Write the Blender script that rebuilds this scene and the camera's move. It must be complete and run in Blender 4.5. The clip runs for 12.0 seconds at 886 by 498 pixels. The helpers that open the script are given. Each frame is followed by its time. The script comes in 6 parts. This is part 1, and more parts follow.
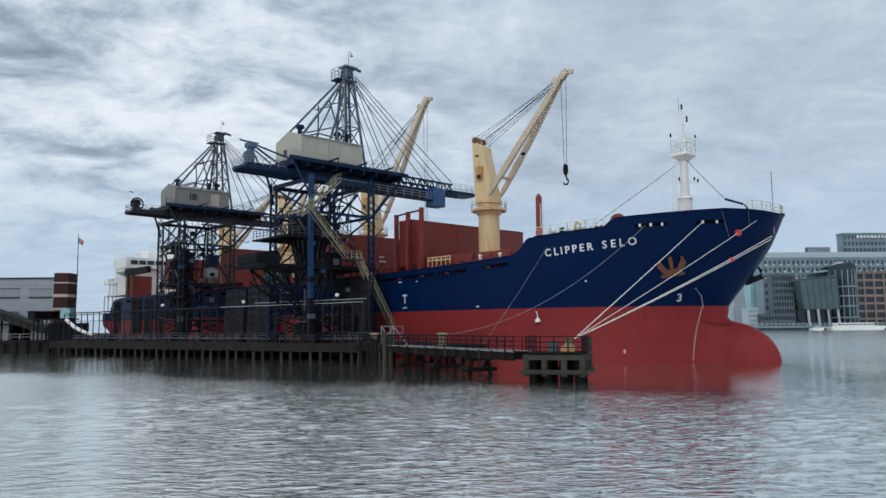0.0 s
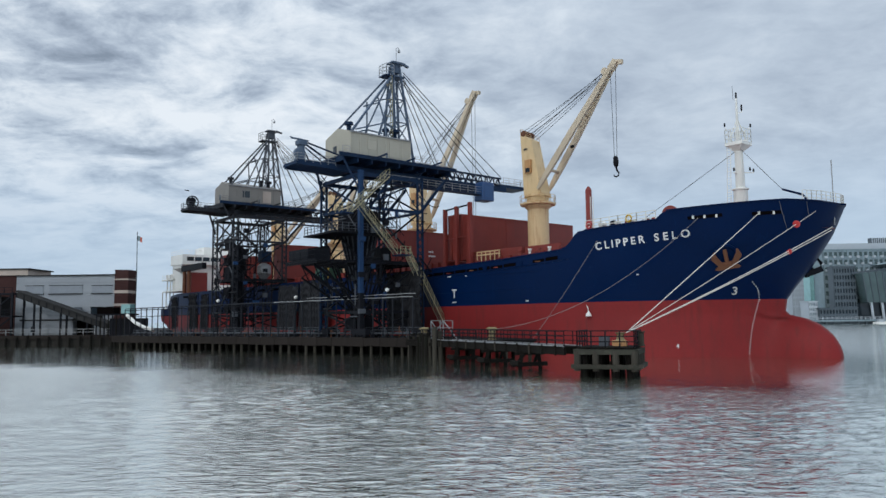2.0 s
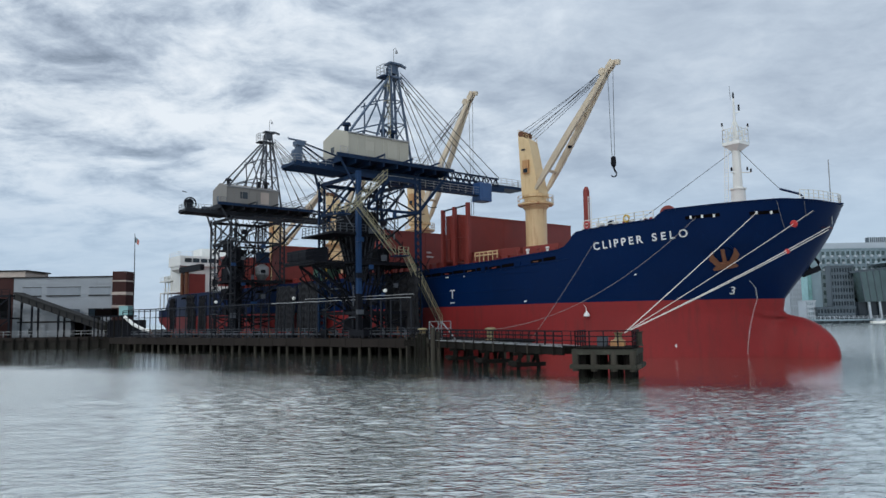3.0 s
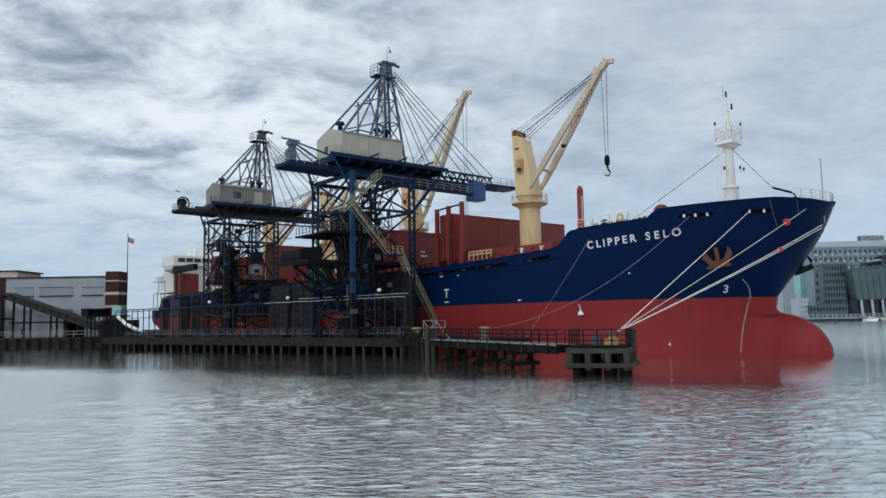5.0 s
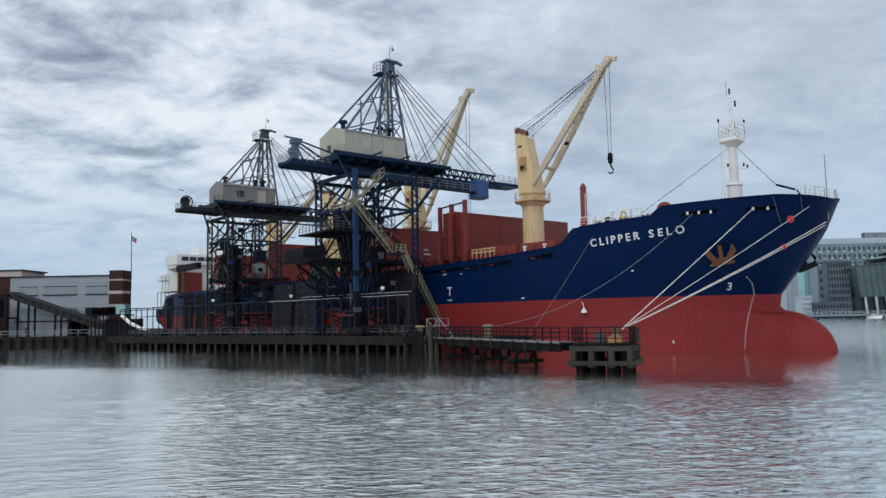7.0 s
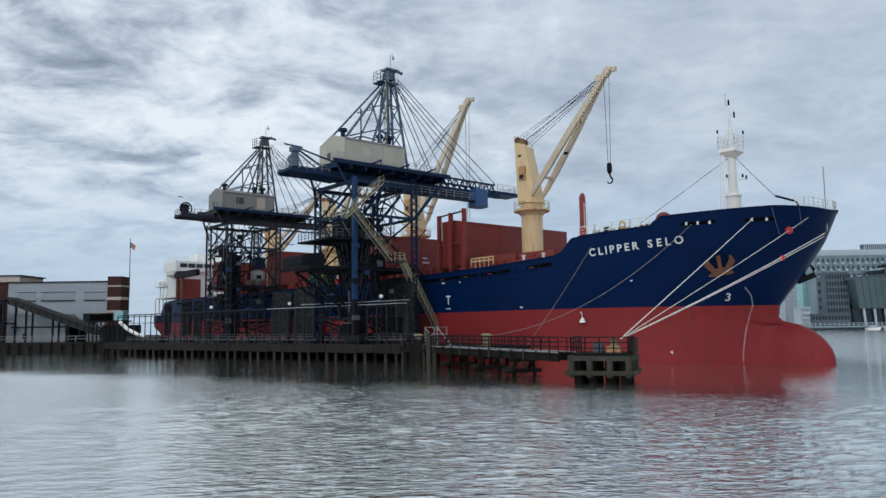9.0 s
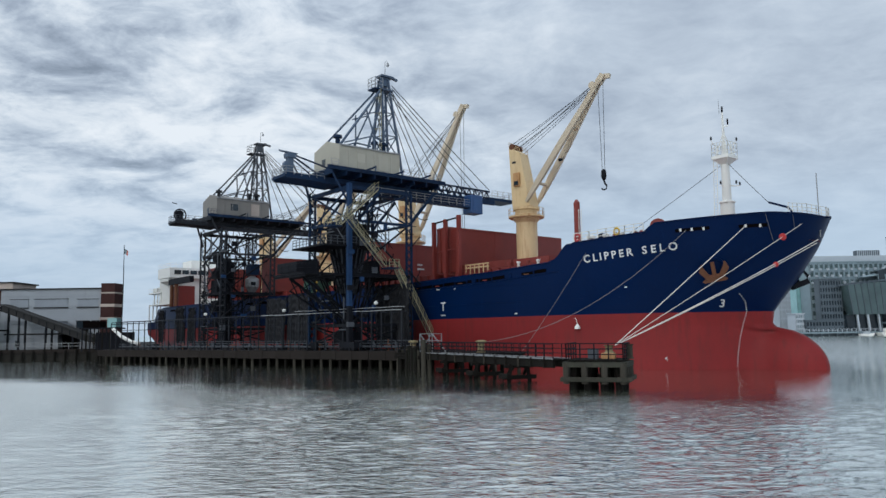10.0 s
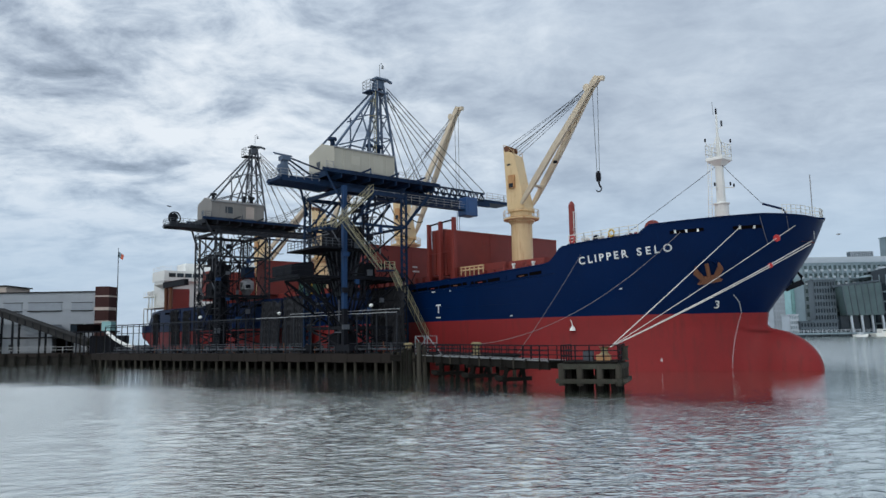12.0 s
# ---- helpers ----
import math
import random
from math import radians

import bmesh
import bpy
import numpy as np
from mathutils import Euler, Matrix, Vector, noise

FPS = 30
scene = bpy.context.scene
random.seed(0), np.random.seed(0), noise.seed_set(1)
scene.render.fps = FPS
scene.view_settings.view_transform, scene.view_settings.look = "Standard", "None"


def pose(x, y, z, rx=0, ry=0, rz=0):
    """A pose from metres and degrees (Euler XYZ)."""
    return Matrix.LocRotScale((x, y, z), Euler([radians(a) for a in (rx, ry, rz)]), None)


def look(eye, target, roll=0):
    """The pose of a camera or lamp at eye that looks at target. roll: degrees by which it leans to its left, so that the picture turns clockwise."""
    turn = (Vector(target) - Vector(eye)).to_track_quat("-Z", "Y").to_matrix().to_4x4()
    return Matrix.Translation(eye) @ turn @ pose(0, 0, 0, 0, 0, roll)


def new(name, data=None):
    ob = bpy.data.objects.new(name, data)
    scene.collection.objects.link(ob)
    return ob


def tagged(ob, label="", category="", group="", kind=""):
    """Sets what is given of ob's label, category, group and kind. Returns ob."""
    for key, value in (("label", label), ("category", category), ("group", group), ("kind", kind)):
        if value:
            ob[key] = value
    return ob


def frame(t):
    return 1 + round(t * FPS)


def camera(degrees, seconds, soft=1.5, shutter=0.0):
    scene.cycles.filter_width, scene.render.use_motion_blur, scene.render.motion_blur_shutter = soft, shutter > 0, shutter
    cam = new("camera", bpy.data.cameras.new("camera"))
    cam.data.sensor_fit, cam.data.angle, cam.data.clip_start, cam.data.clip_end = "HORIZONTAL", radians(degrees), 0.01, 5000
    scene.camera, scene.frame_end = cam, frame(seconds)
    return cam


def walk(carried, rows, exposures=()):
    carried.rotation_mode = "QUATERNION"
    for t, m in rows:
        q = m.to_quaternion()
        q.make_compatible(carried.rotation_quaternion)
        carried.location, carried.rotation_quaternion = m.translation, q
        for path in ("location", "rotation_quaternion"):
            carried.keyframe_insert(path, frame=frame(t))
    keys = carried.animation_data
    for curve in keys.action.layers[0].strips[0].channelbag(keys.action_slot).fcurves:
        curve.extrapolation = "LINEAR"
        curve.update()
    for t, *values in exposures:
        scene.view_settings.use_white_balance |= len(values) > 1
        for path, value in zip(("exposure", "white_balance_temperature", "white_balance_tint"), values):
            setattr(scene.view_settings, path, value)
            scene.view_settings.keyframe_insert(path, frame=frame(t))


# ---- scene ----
# the camera: held by hand on a quay, turning only
EYE = (0.0, 0.0, 4.2)
TURNS = [
    (0, 95.809, 0.526, -2.501), (0.5, 95.608, 0.648, 1.120), (1, 95.464, 0.540, 2.231), (1.5, 95.396, 0.439, 1.750),
    (2, 95.422, 0.649, 1.330), (2.5, 95.528, 0.832, 1.308), (3, 95.465, 0.837, 1.193), (5, 95.395, 1.001, 0.744),
    (5.5, 95.461, 1.110, 0.959), (6, 95.297, 1.081, 0.949), (6.5, 95.154, 1.201, 0.922), (7, 95.254, 1.129, 1.000),
    (9, 95.914, 0.712, 0.874), (9.5, 96.162, 0.772, 0.643), (10, 96.413, 0.796, 0.474), (10.5, 96.619, 0.896, 0.421),
    (11, 96.665, 1.010, 0.293), (11.5, 96.662, 0.981, 0.203), (12, 96.581, 0.993, 0.115)]
cam = camera(62.0, 12.0)
walk(cam, [(t, pose(*EYE, a, b, c)) for t, a, b, c in TURNS])
scene.view_settings.exposure = 0.0

# ---- node helpers ----


def nodes_of(m):
    m.use_nodes = True
    nt = m.node_tree
    nt.nodes.clear()
    return nt


def nd(nt, kind, **inputs):
    n = nt.nodes.new(kind)
    for k, v in inputs.items():
        n.inputs[k.replace("_", " ")].default_value = v
    return n


def ramp(nt, fac, stops):
    n = nt.nodes.new("ShaderNodeValToRGB")
    while len(n.color_ramp.elements) < len(stops):
        n.color_ramp.elements.new(0.5)
    for e, (p, c) in zip(n.color_ramp.elements, stops):
        e.position = p
        e.color = (*c, 1) if len(c) == 3 else c
    nt.links.new(fac, n.inputs[0])
    return n.outputs[0]


def maths(nt, op, a, b=None, c=None):
    n = nt.nodes.new("ShaderNodeMath")
    n.operation = op
    for i, v in enumerate((a, b, c)):
        if v is None:
            continue
        if isinstance(v, (int, float)):
            n.inputs[i].default_value = v
        else:
            nt.links.new(v, n.inputs[i])
    return n.outputs[0]


def mix(nt, fac, a, b, blend="MIX"):
    n = nt.nodes.new("ShaderNodeMix")
    n.data_type, n.blend_type = "RGBA", blend
    for i, v in ((0, fac), (6, a), (7, b)):
        if isinstance(v, (int, float)):
            n.inputs[i].default_value = v
        elif isinstance(v, tuple):
            n.inputs[i].default_value = (*v, 1)
        else:
            nt.links.new(v, n.inputs[i])
    return n.outputs[2]


def noise_tex(nt, vec, scale, detail=5, rough=0.55, dist=0.0):
    n = nd(nt, "ShaderNodeTexNoise", Scale=scale, Detail=detail, Roughness=rough, Distortion=dist)
    if vec is not None:
        nt.links.new(vec, n.inputs["Vector"])
    return n.outputs[0]


def mapping(nt, vec, scale=(1, 1, 1), rot=(0, 0, 0), loc=(0, 0, 0)):
    n = nd(nt, "ShaderNodeMapping")
    n.inputs["Scale"].default_value, n.inputs["Rotation"].default_value, n.inputs["Location"].default_value = scale, rot, loc
    nt.links.new(vec, n.inputs["Vector"])
    return n.outputs[0]


# ---- world: broken overcast ----
SUN_ELEV, SUN_ROT = radians(33), radians(-150)
world = bpy.data.worlds.new("overcast_sky")
scene.world = world
nt = nodes_of(world)
co = nt.nodes.new("ShaderNodeTexCoord").outputs["Generated"]
sep = nt.nodes.new("ShaderNodeSeparateXYZ")
nt.links.new(co, sep.inputs[0])
up = maths(nt, "ADD", maths(nt, "MAXIMUM", sep.outputs[2], 0.0), 0.20)
comb = nt.nodes.new("ShaderNodeCombineXYZ")
nt.links.new(maths(nt, "DIVIDE", sep.outputs[0], up), comb.inputs[0])
nt.links.new(maths(nt, "DIVIDE", sep.outputs[1], up), comb.inputs[1])
flat = comb.outputs[0]
big = noise_tex(nt, mapping(nt, flat, (0.9, 0.8, 1), (0, 0, 0.2), (1.9, 0.4, 0)), 1.3, 3, 0.5, 0.3)
mid = noise_tex(nt, mapping(nt, flat, (1.0, 1.15, 1), (0, 0, 0.25), (3.1, 5.2, 0)), 3.6, 9, 0.60, 0.45)
fine = noise_tex(nt, mapping(nt, flat, (1.0, 1.2, 1), (0, 0, 0.2)), 10.0, 6, 0.62, 0.5)
west = nt.nodes.new("ShaderNodeMapRange")
west.interpolation_type = "SMOOTHSTEP"
for i, v in enumerate((0.28, -0.38, 0.0, 1.0)):
    west.inputs[i + 1].default_value = v
nt.links.new(sep.outputs[0], west.inputs[0])
w = west.outputs[0]
dens = maths(nt, "ADD", maths(nt, "MULTIPLY", big, 0.27), maths(nt, "MULTIPLY", mid, 0.58))
dens = maths(nt, "ADD", dens, maths(nt, "MULTIPLY", fine, 0.20))
# stronger contrast in the west, an even veil in the east
dens = maths(nt, "ADD", maths(nt, "ADD", 0.520, maths(nt, "MULTIPLY", w, 0.08)), maths(nt, "MULTIPLY", maths(nt, "SUBTRACT", dens, 0.525), maths(nt, "ADD", 0.45, maths(nt, "MULTIPLY", w, 1.15))))
cloud = ramp(nt, dens, [(0.36, (0.20, 0.245, 0.31)), (0.46, (0.315, 0.375, 0.46)), (0.54, (0.435, 0.505, 0.59)), (0.62, (0.575, 0.64, 0.71)), (0.72, (0.70, 0.75, 0.80))])
low = nt.nodes.new("ShaderNodeMapRange")
low.interpolation_type = "SMOOTHSTEP"
for i, v in enumerate((0.05, 0.26, 1.0, 0.0)):
    low.inputs[i + 1].default_value = v
nt.links.new(sep.outputs[2], low.inputs[0])
cloud = mix(nt, maths(nt, "MULTIPLY", low.outputs[0], 0.88), cloud, (0.375, 0.485, 0.62))
sky = nt.nodes.new("ShaderNodeTexSky")
sky.sky_type, sky.sun_disc, sky.sun_elevation, sky.sun_rotation = "NISHITA", False, SUN_ELEV, SUN_ROT
bg_sky = nd(nt, "ShaderNodeBackground", Strength=0.010)
nt.links.new(sky.outputs[0], bg_sky.inputs[0])
bg_cloud = nd(nt, "ShaderNodeBackground", Strength=1.11)
zenith = nt.nodes.new("ShaderNodeMapRange")
zenith.interpolation_type = "SMOOTHSTEP"
for i, v in enumerate((0.33, 0.92, 1.11, 2.1)):
    zenith.inputs[i + 1].default_value = v
nt.links.new(sep.outputs[2], zenith.inputs[0])
nt.links.new(zenith.outputs[0], bg_cloud.inputs["Strength"])
nt.links.new(cloud, bg_cloud.inputs[0])
add = nt.nodes.new("ShaderNodeAddShader")
nt.links.new(bg_sky.outputs[0], add.inputs[0])
nt.links.new(bg_cloud.outputs[0], add.inputs[1])
out = nt.nodes.new("ShaderNodeOutputWorld")
nt.links.new(add.outputs[0], out.inputs[0])

sun_data = bpy.data.lights.new("sun", "SUN")
sun_data.energy, sun_data.angle, sun_data.color = 0.6, radians(20), (1.0, 0.96, 0.9)
sun = new("sun", sun_data)
sun.matrix_world = look((-30, -10, 60), (15, 70, 0))

# ---- materials ----


def paint(name, base, rough=0.5, metal=0.0, stain=None, amount=0.4, scale=0.35, streak=False, bump=0.02, fine_scale=6.0, vary=0.12, spec=0.5):
    """A surface with broad blotches, fine grain, and stains (streaked downwards if wanted)."""
    m = bpy.data.materials.new(name)
    nt = nodes_of(m)
    ob = nt.nodes.new("ShaderNodeTexCoord").outputs["Object"]
    rnd = nt.nodes.new("ShaderNodeObjectInfo").outputs["Random"]
    broad = noise_tex(nt, ob, scale, 4, 0.6)
    grain = noise_tex(nt, ob, fine_scale, 6, 0.65)
    dark = tuple(c * (1 - vary * 1.6) for c in base)
    light = tuple(min(1, c * (1 + vary)) for c in base)
    col = ramp(nt, maths(nt, "ADD", maths(nt, "MULTIPLY", broad, 0.6), maths(nt, "MULTIPLY", grain, 0.4)), [(0.32, dark), (0.68, light)])
    bright = maths(nt, "ADD", 0.90, maths(nt, "MULTIPLY", rnd, 0.2))
    cc = nt.nodes.new("ShaderNodeHueSaturation")
    nt.links.new(col, cc.inputs["Color"])
    nt.links.new(bright, cc.inputs["Value"])
    col = cc.outputs[0]
    if stain:
        vec = mapping(nt, ob, (1.6, 1.6, 0.13)) if streak else ob
        s = noise_tex(nt, vec, 1.1 if streak else 0.9, 6, 0.68, 0.2)
        fac = ramp(nt, s, [(0.70 - 0.28 * amount, (0, 0, 0)), (0.86 - 0.2 * amount, (1, 1, 1))])
        col = mix(nt, maths(nt, "MULTIPLY", fac, min(1.0, 0.5 + amount * 0.5)), col, stain)
    b = nd(nt, "ShaderNodeBsdfPrincipled", Roughness=rough, Metallic=metal)
    b.inputs["Specular IOR Level"].default_value = spec
    nt.links.new(col, b.inputs["Base Color"])
    r = maths(nt, "ADD", rough - 0.1, maths(nt, "MULTIPLY", grain, 0.2))
    nt.links.new(r, b.inputs["Roughness"])
    if bump:
        bp = nd(nt, "ShaderNodeBump", Strength=0.35, Distance=bump)
        nt.links.new(grain, bp.inputs["Height"])
        nt.links.new(bp.outputs[0], b.inputs["Normal"])
    o = nt.nodes.new("ShaderNodeOutputMaterial")
    nt.links.new(b.outputs[0], o.inputs[0])
    return m


RUST = (0.16, 0.055, 0.022)
M_BLUE = paint("navy_hull_paint", (0.0003, 0.0105, 0.050), 0.42, stain=(0.0004, 0.018, 0.076), amount=0.4, streak=True, bump=0.004, scale=0.10, spec=0.07)
M_RED = paint("antifouling_red", (0.20, 0.016, 0.0165), 0.6, stain=(0.13, 0.020, 0.018), amount=0.7, streak=True, bump=0.006, scale=0.15, spec=0.25)
M_OXIDE = paint("red_oxide_steel", (0.20, 0.026, 0.019), 0.6, stain=(0.09, 0.03, 0.02), amount=0.45, streak=True, bump=0.01)
M_CREAM = paint("cream_crane_paint", (0.66, 0.49, 0.27), 0.5, stain=(0.36, 0.14, 0.045), amount=0.58, streak=True, bump=0.006, vary=0.08)
M_RUSTCREAM = paint("rust_run_cream_paint", (0.50, 0.27, 0.11), 0.6, stain=(0.22, 0.08, 0.03), amount=0.6, streak=True, bump=0.006, vary=0.1)
M_JIB = paint("pale_cream_jib_paint", (0.56, 0.47, 0.345), 0.5, stain=(0.33, 0.15, 0.07), amount=0.35, bump=0.006, vary=0.07)
M_WHITE = paint("white_ship_paint", (0.74, 0.74, 0.70), 0.45, stain=(0.42, 0.25, 0.14), amount=0.1, streak=True, bump=0.004, vary=0.05)
M_MARK = paint("white_marking_paint", (0.66, 0.67, 0.66), 0.5, bump=0.0, vary=0.05)
M_BLACKSTEEL = paint("sooty_black_steel", (0.011, 0.012, 0.016), 0.6, 0.0, stain=(0.035, 0.018, 0.012), amount=0.3, bump=0.01, spec=0.08)
M_SOOT = paint("sooty_grey_steel", (0.024, 0.027, 0.033), 0.6, 0.0, stain=(0.05, 0.028, 0.018), amount=0.4, bump=0.01, spec=0.12)
M_BLUESTEEL = paint("dull_blue_gantry_steel", (0.0095, 0.026, 0.063), 0.55, 0.0, stain=(0.008, 0.008, 0.010), amount=0.6, bump=0.01, spec=0.12)
M_BLUECAB = paint("blue_cab_paint", (0.02, 0.075, 0.21), 0.45, stain=(0.02, 0.03, 0.05), amount=0.3, bump=0.005)
M_HOUSE = paint("grey_beige_sheet", (0.42, 0.40, 0.33), 0.6, stain=(0.22, 0.17, 0.11), amount=0.25, streak=True, bump=0.005, vary=0.06)
M_HOUSE_B = paint("weathered_grey_sheet", (0.19, 0.18, 0.165), 0.6, stain=(0.16, 0.12, 0.09), amount=0.35, streak=True, bump=0.005, vary=0.08)
M_YELLOW = paint("faded_yellow_rail", (0.24, 0.19, 0.09), 0.55, stain=(0.12, 0.08, 0.04), amount=0.5, bump=0.004)
M_STAIR = paint("grimy_yellow_stair", (0.33, 0.30, 0.18), 0.6, stain=(0.09, 0.06, 0.035), amount=0.5, bump=0.004)
M_LEGBLUE = paint("worn_blue_leg_paint", (0.016, 0.046, 0.115), 0.5, stain=(0.02, 0.025, 0.03), amount=0.5, streak=True, bump=0.006, spec=0.15)
M_DULL = paint("dull_grey_steel", (0.085, 0.095, 0.11), 0.6, 0.0, stain=(0.05, 0.032, 0.022), amount=0.45, bump=0.008, spec=0.15)
M_MASTBLUE = paint("faded_blue_grey_steel", (0.085, 0.12, 0.175), 0.55, 0.0, stain=(0.14, 0.13, 0.10), amount=0.45, bump=0.008, spec=0.15)
M_LINE = paint("weathered_dark_rope", (0.20, 0.19, 0.19), 0.9, bump=0.0)
M_GREY = paint("galvanised_grey", (0.30, 0.31, 0.32), 0.5, 0.3, stain=(0.12, 0.1, 0.08), amount=0.3, bump=0.004)
M_WIRE = paint("greased_wire_rope", (0.035, 0.037, 0.04), 0.55, 0.3, bump=0.0)
M_ROPE = paint("pale_mooring_rope", (0.62, 0.58, 0.52), 0.85, stain=(0.3, 0.27, 0.22), amount=0.3, bump=0.01, fine_scale=20)
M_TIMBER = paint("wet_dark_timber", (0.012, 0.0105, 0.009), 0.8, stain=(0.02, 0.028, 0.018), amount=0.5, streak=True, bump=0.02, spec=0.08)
M_WEATHER = paint("grey_weathered_timber", (0.045, 0.045, 0.036), 0.85, stain=(0.10, 0.10, 0.08), amount=0.45, bump=0.02, spec=0.08)
M_PILE = paint("pale_weathered_pile", (0.055, 0.050, 0.041), 0.85, stain=(0.03, 0.028, 0.02), amount=0.7, streak=True, bump=0.02, spec=0.08)
M_CONC = paint("stained_dock_concrete", (0.024, 0.020, 0.018), 0.85, stain=(0.018, 0.016, 0.014), amount=0.6, streak=True, bump=0.02, spec=0.08)
M_DECK = paint("coal_dusted_deck", (0.014, 0.013, 0.013), 0.9, stain=(0.07, 0.06, 0.05), amount=0.3, bump=0.02, spec=0.08)
M_TARP = paint("black_mesh_tarpaulin", (0.019, 0.020, 0.023), 0.5, stain=(0.09, 0.09, 0.095), amount=0.3, streak=True, bump=0.03, fine_scale=3, spec=0.08)
M_RUSTY = paint("rusty_iron", (0.135, 0.052, 0.024), 0.8, stain=(0.10, 0.035, 0.015), amount=0.5, bump=0.01)
M_WALLWHITE = paint("dirty_white_masonry", (0.29, 0.315, 0.34), 0.8, stain=(0.20, 0.21, 0.22), amount=0.4, streak=True, bump=0.02, vary=0.06)
M_BLIND = paint("boarded_window_paint", (0.26, 0.29, 0.32), 0.8, stain=(0.18, 0.2, 0.21), amount=0.4, bump=0.01)
M_BRICK = paint("brown_brick", (0.060, 0.030, 0.028), 0.85, stain=(0.08, 0.05, 0.045), amount=0.3, bump=0.02, spec=0.08)
M_STONE = paint("pale_stone_band", (0.45, 0.38, 0.33), 0.85, bump=0.02)
M_ROOFDARK = paint("dark_roof_felt", (0.035, 0.035, 0.035), 0.85, stain=(0.06, 0.06, 0.055), amount=0.4, bump=0.02, spec=0.08)
M_SOIL = paint("dark_quay_ground", (0.03, 0.028, 0.025), 0.9, stain=(0.05, 0.048, 0.04), amount=0.5, bump=0.05, spec=0.08)
M_GLASSB = paint("green_curtain_glass", (0.075, 0.115, 0.12), 0.12, 0.0, bump=0.0, vary=0.18, scale=0.2)
M_DARKGLASS = paint("dark_window_glass", (0.02, 0.03, 0.04), 0.1, 0.0, bump=0.0, vary=0.2)
M_FACADE = paint("grey_blue_facade", (0.20, 0.27, 0.30), 0.6, bump=0.0, vary=0.08)
M_FACADE_D = paint("dark_grey_facade", (0.075, 0.10, 0.12), 0.6, bump=0.0, vary=0.1)
M_FACADE_B = paint("brown_brick_facade", (0.20, 0.145, 0.125), 0.8, bump=0.0, vary=0.1)
M_PALE = paint("pale_grey_cladding", (0.42, 0.47, 0.51), 0.6, bump=0.0, vary=0.05)
M_PALEGREEN = paint("pale_green_glass", (0.24, 0.44, 0.44), 0.2, bump=0.0, vary=0.1)
M_REDFLAG = paint("red_cloth", (0.45, 0.10, 0.06), 0.8, bump=0.0)
M_BUOYRED = paint("signal_red", (0.45, 0.03, 0.03), 0.5, bump=0.0)
M_GREENBOX = paint("dark_green_paint", (0.02, 0.075, 0.05), 0.5, bump=0.0)
M_BIGYELLOW = paint("yellow_machine_paint", (0.55, 0.36, 0.03), 0.5, bump=0.0)


